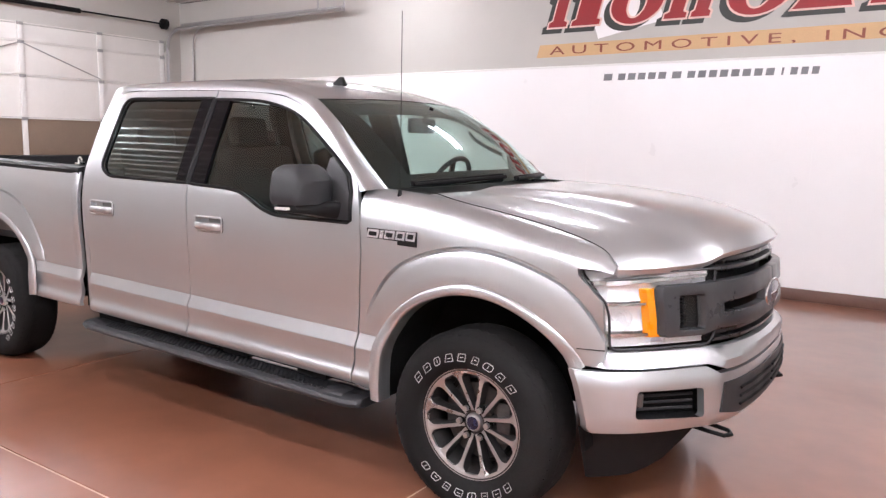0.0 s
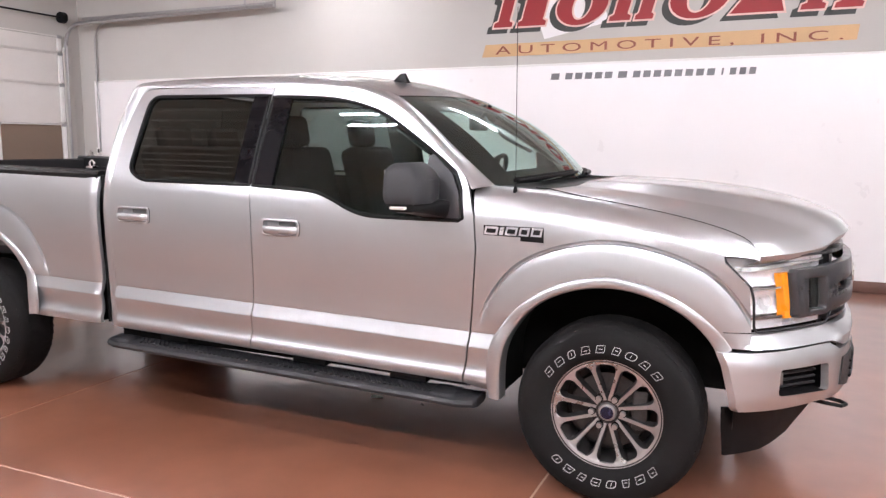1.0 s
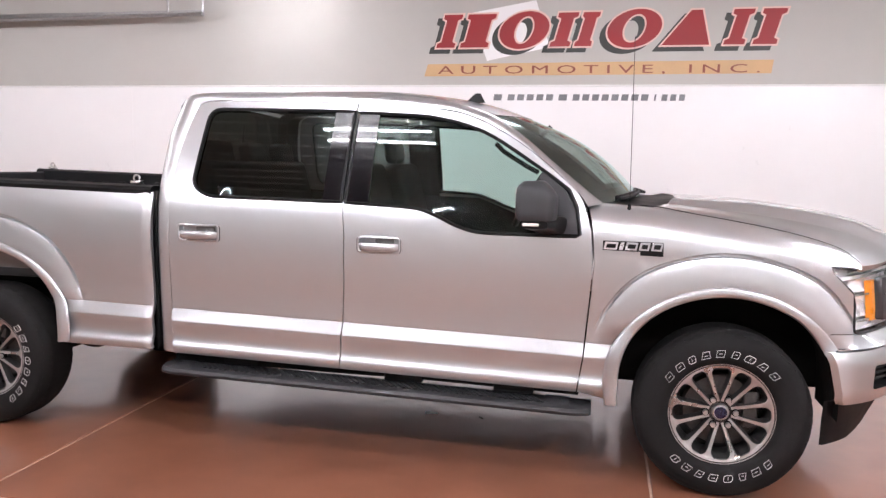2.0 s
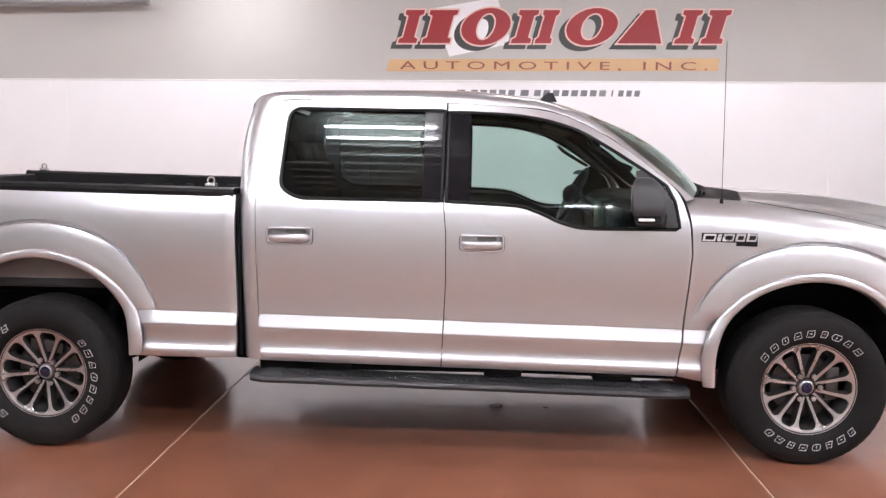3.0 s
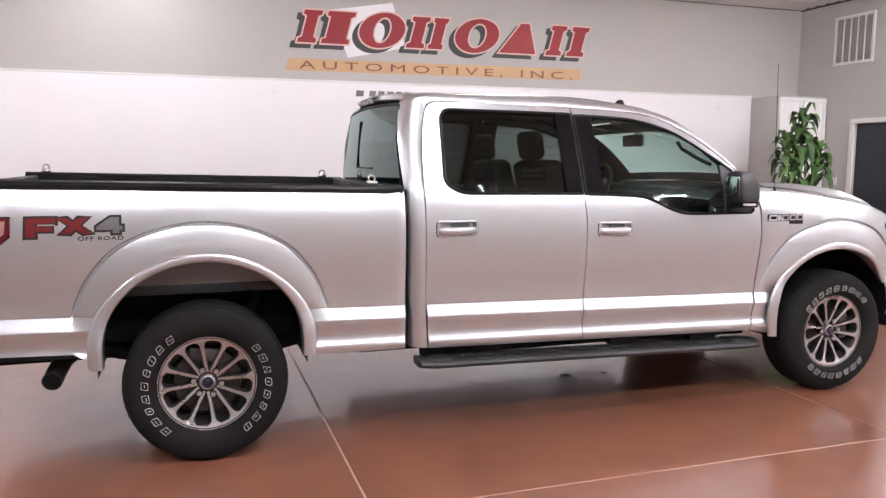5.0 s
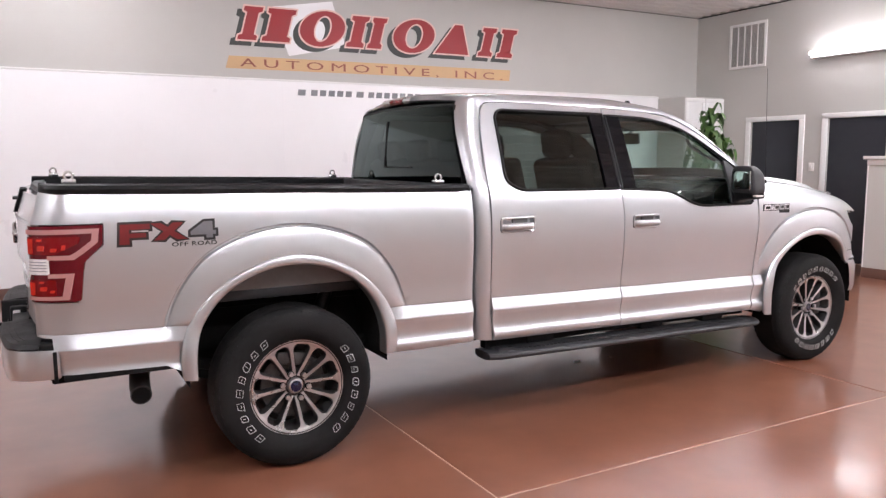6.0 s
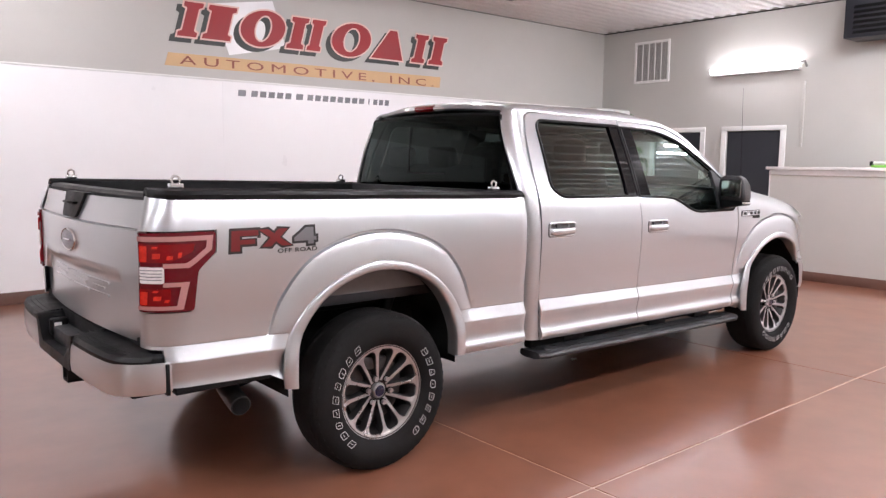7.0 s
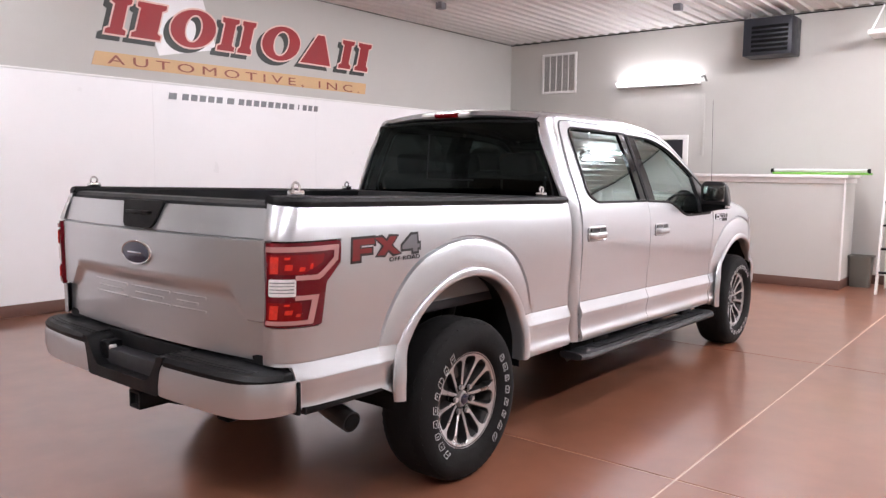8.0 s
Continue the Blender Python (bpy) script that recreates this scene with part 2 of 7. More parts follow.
def glass(name, tint, rough=0.0, least=0.034, bend=2.6):
    """A pane: tinted see-through with a mirror-like sheen that grows at a slant."""
    m = bpy.data.materials.new(name)
    m.use_nodes = True
    nt = m.node_tree
    nt.nodes.clear()
    L = nt.links.new
    out = nt.nodes.new("ShaderNodeOutputMaterial")
    mix = nt.nodes.new("ShaderNodeMixShader")
    tr = nt.nodes.new("ShaderNodeBsdfTransparent")
    gl = nt.nodes.new("ShaderNodeBsdfGlossy")
    lw = nt.nodes.new("ShaderNodeLayerWeight")
    lw.inputs["Blend"].default_value = 0.5
    pw = nt.nodes.new("ShaderNodeMath")
    pw.operation, pw.inputs[1].default_value = "POWER", bend
    ma = nt.nodes.new("ShaderNodeMath")
    ma.operation, ma.inputs[1].default_value, ma.inputs[2].default_value = "MULTIPLY_ADD", 1.0 - least, least
    tr.inputs["Color"].default_value = (*tint, 1)
    gl.inputs["Roughness"].default_value = rough
    gl.inputs["Color"].default_value = (0.80, 0.96, 0.93, 1)
    L(lw.outputs["Facing"], pw.inputs[0])
    L(pw.outputs[0], ma.inputs[0])
    L(ma.outputs[0], mix.inputs[0])
    L(tr.outputs[0], mix.inputs[1])
    L(gl.outputs[0], mix.inputs[2])
    L(mix.outputs[0], out.inputs["Surface"])
    return m


def glow(name, colour, strength):
    m, nt, p = mat_nodes(name)
    p.inputs["Base Color"].default_value = (0.9, 0.9, 0.9, 1)
    p.inputs["Emission Color"].default_value = (*colour, 1)
    p.inputs["Emission Strength"].default_value = strength
    return m


def car_paint():
    """Silver metallic paint: fine flakes under a clear coat."""
    m, nt, p = mat_nodes("silver_paint")
    L = nt.links.new
    co = coords(nt)
    fl = node(nt, "ShaderNodeTexNoise", Scale=900.0, Detail=1.0)
    big = node(nt, "ShaderNodeTexNoise", Scale=1.3, Detail=3.0)
    L(co, fl.inputs["Vector"])
    L(co, big.inputs["Vector"])
    r = nt.nodes.new("ShaderNodeMapRange")
    r.inputs["From Min"].default_value, r.inputs["From Max"].default_value = 0.3, 0.7
    r.inputs["To Min"].default_value, r.inputs["To Max"].default_value = 0.97, 1.03
    L(fl.outputs["Fac"], r.inputs["Value"])
    vm = nt.nodes.new("ShaderNodeVectorMath")
    vm.operation = "SCALE"
    vm.inputs[0].default_value = (0.535, 0.556, 0.572)
    L(r.outputs[0], vm.inputs["Scale"])
    L(vm.outputs[0], p.inputs["Base Color"])
    p.inputs["Metallic"].default_value = 0.85
    rr = nt.nodes.new("ShaderNodeMapRange")
    rr.inputs["To Min"].default_value, rr.inputs["To Max"].default_value = 0.30, 0.34
    L(big.outputs["Fac"], rr.inputs["Value"])
    L(rr.outputs[0], p.inputs["Roughness"])
    p.inputs["Coat Weight"].default_value = 0.9
    p.inputs["Coat IOR"].default_value = 1.5
    p.inputs["Coat Roughness"].default_value = 0.04
    return m


PAINT = car_paint()
CHROME = surface("chrome", (0.8, 0.8, 0.8), 0.12, 1.0, vary=0.03, bump=0.0, rough_vary=0.05)
SATIN = surface("machined_aluminium", (0.47, 0.465, 0.465), 0.30, 0.9, vary=0.05, bump=0.0, rough_vary=0.05)
GUNMETAL = surface("dark_grey_wheel_paint", (0.050, 0.048, 0.048), 0.4, 0.6, vary=0.15, bump=0.02)
BADGE = surface("bright_badge_metal", (0.70, 0.71, 0.73), 0.28, 0.55, vary=0.05, bump=0.0)
BLACK = surface("black_plastic", (0.006, 0.006, 0.0065), 0.5, vary=0.2, bump=0.05, fine=250, spec=0.17)
GLOSSBLACK = surface("gloss_black", (0.005, 0.005, 0.006), 0.05, coat=0.0, vary=0.1, bump=0.0, rough_vary=0.02, spec=0.14)
TRIM = surface("dark_grey_plastic", (0.024, 0.024, 0.026), 0.48, vary=0.12, bump=0.06, fine=300, spec=0.3)
GRILLEGREY = surface("magnetic_grey_plastic", (0.034, 0.034, 0.037), 0.32, 0.2, coat=0.4, vary=0.1, bump=0.02, fine=300)
RUBBER = surface("tyre_rubber", (0.010, 0.0096, 0.0096), 0.75, vary=0.2, bump=0.15, fine=120, spec=0.12)
DARK = surface("dark_underbody", (0.004, 0.004, 0.004), 0.85, vary=0.3, bump=0.2, spec=0.2)
STEEL = surface("worn_steel", (0.20, 0.19, 0.18), 0.5, 0.8, vary=0.25, bump=0.1)
DISC = surface("dark_brake_iron", (0.075, 0.07, 0.068), 0.5, 0.7, vary=0.35, scale=20, bump=0.2)
CLOTH = surface("black_cloth", (0.005, 0.005, 0.006), 0.95, vary=0.2, bump=0.3, fine=300, spec=0.1)
LINER = surface("grey_headliner", (0.16, 0.155, 0.15), 0.9, vary=0.08, bump=0.15, fine=300)
WHITE_RUBBER = surface("white_lettering_rubber", (0.75, 0.74, 0.73), 0.6, vary=0.08, bump=0.03)
GLASS = glass("green_tinted_glass", (0.66, 0.80, 0.755))
PRIVACY = glass("privacy_glass", (0.13, 0.15, 0.14), least=0.026, bend=2.4)
REARGLASS = glass("dark_rear_glass", (0.050, 0.058, 0.056), least=0.018, bend=4.5)
LENS = glass("clear_lamp_lens", (0.93, 0.94, 0.95), least=0.03, bend=5.0)
RED = surface("red_lamp_plastic", (0.17, 0.002, 0.004), 0.12, coat=0.25, spec=0.3, vary=0.15, scale=14, bump=0.0, rough_vary=0.04)
REDDARK = surface("dark_red_lamp_plastic", (0.10, 0.0015, 0.006), 0.08, coat=0.5, spec=0.3, vary=0.1, bump=0.0, rough_vary=0.03)
TAILWHITE = surface("milky_reversing_lens", (0.78, 0.75, 0.74), 0.2, coat=0.9, vary=0.2, scale=40, bump=0.2, fine=70)
REDBRIGHT = surface("bright_red_reflector", (0.58, 0.022, 0.012), 0.12, coat=0.4, vary=0.3, scale=60, bump=0.15, fine=90, rough_vary=0.04)
REDPALE = surface("pale_red_lamp_plastic", (0.42, 0.20, 0.19), 0.15, coat=0.3, vary=0.1, bump=0.0, rough_vary=0.03)
AMBER = surface("amber_reflector", (0.95, 0.30, 0.002), 0.3, coat=0.3, vary=0.12, scale=20, bump=0.0)
REFLECTOR = surface("lamp_reflector", (0.95, 0.95, 0.96), 0.3, 0.3, vary=0.1, bump=0.0)
LAMPWHITE = surface("white_lamp_plastic", (0.72, 0.70, 0.68), 0.25, coat=0.8, vary=0.1, bump=0.1, fine=90)
NAVY = surface("navy_badge_enamel", (0.006, 0.008, 0.032), 0.2, coat=0.5, vary=0.1, bump=0.0)
MIRROR = surface("mirror_glass", (0.85, 0.86, 0.87), 0.03, 1.0, vary=0.02, bump=0.0, rough_vary=0.01)
STICKER_RED = surface("red_sticker", (0.145, 0.006, 0.007), 0.35, vary=0.12, bump=0.0)
# visor grey, also painted shade for the bed's inner panel and handle cups
INNER = surface("shade_and_visor_grey", (0.20, 0.195, 0.195), 0.6, vary=0.15, bump=0.05)
STICKER_BLACK = surface("black_sticker", (0.012, 0.012, 0.012), 0.4, vary=0.12, bump=0.0)
STICKER_GREY = surface("grey_sticker", (0.16, 0.16, 0.17), 0.4, vary=0.12, bump=0.0)

WALLGREY = surface("grey_wall_paint", (0.50, 0.485, 0.455), 0.75, vary=0.05, scale=1.5, bump=0.04, fine=200)
WALLWHITE = surface("white_wall_panel", (0.86, 0.845, 0.845), 0.35, vary=0.03, scale=1.2, bump=0.03, fine=90, stretch=(1, 1, 1))
CEILWHITE = surface("white_ceiling_metal", (0.78, 0.77, 0.75), 0.4, vary=0.04, scale=1.0, bump=0.0)
TRIMWHITE = surface("white_trim_paint", (0.80, 0.79, 0.77), 0.45, vary=0.05, bump=0.03)
BASEBROWN = surface("brown_vinyl_base", (0.125, 0.060, 0.044), 0.45, vary=0.15, bump=0.05)
DOORNAVY = surface("dark_navy_door_paint", (0.020, 0.022, 0.030), 0.5, vary=0.15, bump=0.04)
JOINT = surface("pale_joint_sealant", (0.54, 0.38, 0.29), 0.6, vary=0.25, scale=9, bump=0.2)
TAN = surface("tan_door_panel", (0.20, 0.145, 0.105), 0.7, vary=0.12, scale=3, bump=0.05)
DOORWHITE = surface("white_sectional_door", (0.75, 0.73, 0.70), 0.5, vary=0.06, scale=2.5, bump=0.04)
GALV = surface("galvanised_steel", (0.42, 0.42, 0.42), 0.4, 0.8, vary=0.2, scale=25, bump=0.03)
TUBE = glow("lit_fluorescent_tube", LAMP_COLOUR, TUBE_GLOW)
# tubes of the added rows; strengths set only to balance brightness
SOUTHTUBE = glow("south_fill_tube", LAMP_COLOUR, TUBE_GLOW * SOUTH_SHARE)
FARTUBE = glow("north_fill_tube", LAMP_COLOUR, TUBE_GLOW * NORTH_SHARE)
WESTTUBE = glow("west_fill_tube", LAMP_COLOUR, TUBE_GLOW * WEST_SHARE)
EASTTUBE = glow("east_fill_tube", LAMP_COLOUR, TUBE_GLOW * EAST_SHARE)
WALLTUBE = glow("lit_wall_tube", LAMP_COLOUR, WALL_GLOW)


def floor_finish():
    """Stained brown concrete under a glossy sealer, mottled, with darker patches and tiny pits."""
    m, nt, p = mat_nodes("stained_concrete")
    L = nt.links.new
    geo = nt.nodes.new("ShaderNodeNewGeometry")
    co = geo.outputs["Position"]
    a = node(nt, "ShaderNodeTexNoise", Scale=0.6, Detail=2.0, Roughness=0.5)
    b = node(nt, "ShaderNodeTexNoise", Scale=3.5, Detail=2.5, Roughness=0.55)
    c = node(nt, "ShaderNodeTexNoise", Scale=90.0, Detail=2.0)
    for n in (a, b, c):
        L(co, n.inputs["Vector"])
    mix = nt.nodes.new("ShaderNodeMath")
    mix.operation = "MULTIPLY_ADD"
    mix.inputs[1].default_value = 0.45
    L(b.outputs["Fac"], mix.inputs[0])
    sc = nt.nodes.new("ShaderNodeMath")
    sc.operation = "MULTIPLY"
    sc.inputs[1].default_value = 0.55
    L(a.outputs["Fac"], sc.inputs[0])
    L(sc.outputs[0], mix.inputs[2])
    ramp = nt.nodes.new("ShaderNodeValToRGB")
    ramp.color_ramp.elements[0].position, ramp.color_ramp.elements[1].position = 0.3, 0.72
    ramp.color_ramp.elements[0].color = (0.180, 0.069, 0.039, 1)
    ramp.color_ramp.elements[1].color = (0.310, 0.127, 0.075, 1)
    L(mix.outputs[0], ramp.inputs[0])
    L(ramp.outputs[0], p.inputs["Base Color"])
    r = nt.nodes.new("ShaderNodeMapRange")
    r.inputs["From Min"].default_value, r.inputs["From Max"].default_value = 0.3, 0.7
    r.inputs["To Min"].default_value, r.inputs["To Max"].default_value = 0.29, 0.34
    L(a.outputs["Fac"], r.inputs["Value"])
    L(r.outputs[0], p.inputs["Roughness"])
    p.inputs["Coat Weight"].default_value = 0.75
    p.inputs["Coat Roughness"].default_value = 0.13
    return m



def fixed_normals(bm):
    bmesh.ops.recalc_face_normals(bm, faces=bm.faces)
    return bm


FLOOR = floor_finish()

# ---- the room ----
bm = B()
box(bm, (EAST + WEST) / 2, (NORTH + SOUTH) / 2, -0.104, EAST - WEST + 0.4, NORTH - SOUTH + 0.4, 0.2)
floor = tagged(mesh_ob("floor", bm, JOINT), "glossy brown stained concrete floor with pale saw-cut joints", "floor", kind="structure")
XJ, YJ = [WEST, -6.34, -3.325, -0.30, EAST], [SOUTH, -4.82, -1.775, NORTH]
for i in range(len(XJ) - 1):
    for j in range(len(YJ) - 1):
        g = 0.0062
        x0, x1, y0, y1 = XJ[i] + g, XJ[i + 1] - g, YJ[j] + g, YJ[j + 1] - g
        bm = B()
        box(bm, (x0 + x1) / 2, (y0 + y1) / 2, -0.05, x1 - x0, y1 - y0, 0.1, 0.002, seg=1)
        part("slab", bm, FLOOR, floor)


def wall(name, label, x0, y0, x1, y1, z0, z1, mat):
    bm = B()
    box(bm, (x0 + x1) / 2, (y0 + y1) / 2, (z0 + z1) / 2, x1 - x0, y1 - y0, z1 - z0)
    return tagged(mesh_ob(name, bm, mat), label, "wall", kind="structure")


wall_north = wall("wall_north", "smooth grey painted wall with a painted sign", WEST - 0.2, NORTH, EAST + 0.2, NORTH + 0.2, -0.2, CEIL + 0.25, WALLGREY)
wall_south = wall("wall_south", "plain grey painted wall", WEST - 0.2, SOUTH - 0.2, EAST + 0.2, SOUTH, -0.2, CEIL + 0.25, WALLGREY)
PANEL_Z = 2.485
bm = B()
box(bm, (-9.45 + 4.24) / 2, NORTH - 0.008, (0.13 + PANEL_Z) / 2, 13.69, 0.012, PANEL_Z - 0.13)
wains = tagged(mesh_ob("wainscot", bm, WALLWHITE), "smooth white wall panels below the grey paint", "wall panel", kind="structure")
for px in (-7.0, -4.6, -2.15, 0.3, 2.7):
    bm = B()
    box(bm, px, NORTH - 0.015, (0.13 + PANEL_Z) / 2, 0.03, 0.003, PANEL_Z - 0.14)
    part("joint_strip", bm, WALLWHITE, wains)
bm = B()
box(bm, (-9.45 + 4.24) / 2, NORTH - 0.012, PANEL_Z + 0.012, 13.69, 0.022, 0.022, 0.004)
tagged(mesh_ob("trim_north", bm, TRIMWHITE), "thin white cap trim on the wall panels", "trim", kind="structure")
bm = B()
box(bm, (WEST + 4.2) / 2, NORTH - 0.008, 0.065, 4.2 - WEST - 0.02, 0.016, 0.126, 0.003)
tagged(mesh_ob("baseboard_north", bm, BASEBROWN), "dark brown vinyl baseboard", "baseboard", kind="structure")

# the east wall with two door openings
D1, D2, DTOP = (2.93, 3.82), (1.60, 2.49), 2.06
bm = B()
E0, E1 = EAST, EAST + 0.2
for y0, y1, z0, z1 in [(SOUTH - 0.2, D2[0], -0.2, CEIL + 0.25), (D2[1], D1[0], -0.2, CEIL + 0.25), (D1[1], NORTH, -0.2, CEIL + 0.25), (D2[0], D2[1], DTOP, CEIL + 0.25), (D1[0], D1[1], DTOP, CEIL + 0.25)]:
    box(bm, (E0 + E1) / 2, (y0 + y1) / 2, (z0 + z1) / 2, 0.2, y1 - y0, z1 - z0)
tagged(mesh_ob("wall_east", bm, WALLGREY), "smooth grey painted end wall with two doorways", "wall", kind="structure")
# unseen panels added to brighten what the side windows reflect
bm = B()
box(bm, EAST - 0.008, (SOUTH - 2.25) / 2, (0.13 + PANEL_Z) / 2, 0.012, -2.25 - SOUTH - 0.05, PANEL_Z - 0.13)
tagged(mesh_ob("unseen_wainscot_east", bm, WALLWHITE), "smooth white wall panels below the grey paint", "wall panel", kind="structure")
for k, (d0, d1) in enumerate((D1, D2), 1):
    bm = B()
    box(bm, EAST + 0.06, (d0 + d1) / 2, DTOP / 2, 0.045, d1 - d0 - 0.01, DTOP - 0.01, 0.003)
    door = tagged(mesh_ob("door_%d" % k, bm, DOORNAVY), "closed dark navy flush door with a white frame", "door", kind="structure")
    for yy in (d0 - 0.035, d1 + 0.035):
        bm = B()
        box(bm, EAST - 0.012, yy, DTOP / 2, 0.024, 0.085, DTOP, 0.004)
        part("door_frame", bm, TRIMWHITE, door, "white painted casing")
    bm = B()
    box(bm, EAST - 0.012, (d0 + d1) / 2, DTOP + 0.035, 0.024, d1 - d0 + 0.155, 0.07, 0.004)
    part("door_frame", bm, TRIMWHITE, door, "white painted casing")
    bm = B()
    cyl(bm, (EAST + 0.04, d1 - 0.07, 0.98), (EAST - 0.02, d1 - 0.07, 0.98), 0.012, seg=12)
    bmesh.ops.create_uvsphere(bm, u_segments=14, v_segments=8, radius=0.03, matrix=Matrix.Translation((EAST - 0.03, d1 - 0.07, 0.98)))
    part("door_knob", bm, SATIN, door, "round satin metal knob")
for y0, y1 in ((SOUTH, D2[0] - 0.085), (D2[1] + 0.085, D1[0] - 0.085), (D1[1] + 0.085, NORTH - 0.64)):
    bm = B()
    box(bm, EAST - 0.008, (y0 + y1) / 2, 0.065, 0.016, y1 - y0, 0.126, 0.003)
    tagged(mesh_ob("baseboard_east", bm, BASEBROWN), "dark brown vinyl baseboard", "baseboard", kind="structure")

# the west wall with its sectional garage door
GD0, GD1, GDT = -0.6, 4.62, 3.15
bm = B()
for y0, y1, z0, z1 in [(SOUTH - 0.2, GD0, -0.2, CEIL + 0.25), (GD1, NORTH, -0.2, CEIL + 0.25), (GD0, GD1, GDT, CEIL + 0.25)]:
    box(bm, WEST - 0.1, (y0 + y1) / 2, (z0 + z1) / 2, 0.2, y1 - y0, z1 - z0)
tagged(mesh_ob("wall_west", bm, WALLGREY), "grey painted wall round a wide garage door", "wall", kind="structure")
gdoor = thing("garage_door", "closed white sectional garage door with tan lower sections", "garage door")
sections = [(0.0, 0.62, TAN), (0.62, 1.23, TAN), (1.23, 1.83, TAN), (1.83, 2.44, DOORWHITE), (2.44, 2.92, DOORWHITE), (2.92, 3.18, DOORWHITE)]
for z0, z1, mm in sections:
    bm = B()
    box(bm, WEST - 0.03, (GD0 + GD1) / 2, (z0 + z1) / 2, 0.045, GD1 - GD0 - 0.02, z1 - z0 - 0.006, 0.004)
    part("section", bm, mm, gdoor)
    bm = B()
    box(bm, WEST + 0.004, (GD0 + GD1) / 2, z1 - 0.012, 0.025, GD1 - GD0 - 0.04, 0.02, 0.004)
    part("rail", bm, DOORWHITE, gdoor)
for sy in (-0.2, 1.02, 2.24, 3.46, 4.58):
    for z0, z1, mm in sections:
        bm = B()
        box(bm, WEST + 0.012, sy, (z0 + z1) / 2, 0.03, 0.075, z1 - z0 - 0.05, 0.006)
        part("stile", bm, TRIMWHITE, gdoor)
        bm = B()
        box(bm, WEST + 0.03, sy, z1 - 0.02, 0.012, 0.09, 0.045, 0.004)
        part("hinge", bm, GALV, gdoor)
for y0, z0, y1, z1 in ((2.24, 2.9, 3.46, 2.46), (2.24, 2.9, 1.02, 2.46)):
    bm = B()
    tube(bm, [(WEST + 0.02, y0, z0), (WEST + 0.02, y1, z1)], 0.008, 6)
    part("brace_wire", bm, GALV, gdoor)
bm = B()
box(bm, WEST + 0.03, 4.70, 1.5, 0.06, 0.14, 3.0, 0.005)
tagged(mesh_ob("trim_west", bm, WALLGREY), "grey door jamb", "trim", kind="structure")

# door tracks
track = thing("door_track", "galvanised garage door track curving from the jamb along the wall", "door track")
def track_path(y, x0, r, z):
    pts = [(x0, y, 0.05), (x0, y, z - r)]
    pts += [(x0 + r - r * math.cos(a), y, z - r + r * math.sin(a)) for a in np.linspace(0.15, math.pi / 2, 8)]
    return pts
for yy, xx, zz, xe in ((4.66, WEST + 0.07, 3.36, -5.75),):
    bm = B()
    tube(bm, track_path(yy, xx, 0.33, zz) + [(xe, yy, zz + 0.03)], 0.028, 8)
    part("rail", bm, GALV, track)
    bm = B()
    box(bm, (WEST + xe) / 2 + 0.2, yy + 0.04, zz + 0.05, xe - WEST - 0.4, 0.012, 0.07, 0.003)
    part("angle", bm, GALV, track)
    for hx in (xe, xe - 0.5):
        bm = B()
        box(bm, hx, yy + 0.03, (zz + CEIL) / 2, 0.035, 0.006, CEIL - zz, 0.002)
        part("hanger", bm, GALV, track)
rod = thing("torsion_bar", "dark torsion shaft with a coiled spring above the garage door", "torsion bar")
bm = B()
tube(bm, [(WEST + 0.14, GD0, 3.44), (WEST + 0.14, 4.62, 3.44)], 0.014, 8)
part("shaft", bm, BLACK, rod)
bm = B()
for k in range(50):
    y0 = 1.6 + k * 0.03
    cyl(bm, (WEST + 0.14, y0, 3.44), (WEST + 0.14, y0 + 0.02, 3.44), 0.036, seg=12)
part("spring", bm, BLACK, rod)
bm = B()
cyl(bm, (WEST + 0.14, 4.52, 3.44), (WEST + 0.14, 4.60, 3.44), 0.085, seg=20)
part("cable_drum", bm, BLACK, rod)
bm = B()
box(bm, WEST + 0.08, 4.62, 3.44, 0.16, 0.012, 0.14, 0.003)
part("bracket", bm, GALV, rod)
conduit = thing("wall_conduit", "grey conduit bent down the wall to a switch box", "conduit")
bm = B()
pts = spline([(-9.36, NORTH - 0.04, 1.4), (-9.36, NORTH - 0.04, 2.9), (-9.34, NORTH - 0.05, 3.14), (-9.20, NORTH - 0.10, 3.32), (-8.9, NORTH - 0.20, 3.38)], 6)
tube(bm, pts, 0.016, 8)
part("pipe", bm, GALV, conduit)
for k, (bx, bz) in enumerate(((-9.40, 1.40),)):
    sw = thing("outlet_box", "small white wall plate on the white panel", "wall plate", "outlet boxes")
    bm = B()
    box(bm, bx, NORTH - 0.03, bz, 0.09, 0.035, 0.13, 0.006)
    part("plate", bm, TRIMWHITE, sw)
    bm = B()
    box(bm, bx, NORTH - 0.05, bz + 0.01, 0.035, 0.008, 0.06, 0.002)
    part("socket", bm, BLACK, sw)

# corrugated ceiling: ribs run along the room
bm = B()
prof, y = [], SOUTH - 0.1
while y < NORTH + 0.1:
    prof += [(y, 0.028), (y + 0.115, 0.028), (y + 0.135, 0.0), (y + 0.165, 0.0), (y + 0.185, 0.028)]
    y += 0.19
loft(bm, [[(WEST - 0.1, p, CEIL + q) for p, q in prof], [(-2.3, p, CEIL + q) for p, q in prof], [(EAST + 0.05, p, CEIL + q) for p, q in prof]])
box(bm, (EAST + WEST) / 2, (NORTH + SOUTH) / 2, CEIL + 0.16, EAST - WEST + 0.4, NORTH - SOUTH + 0.4, 0.1)
tagged(mesh_ob("ceiling", bm, CEILWHITE, angle=15), "white corrugated metal ceiling", "ceiling", kind="structure")
bm = B()
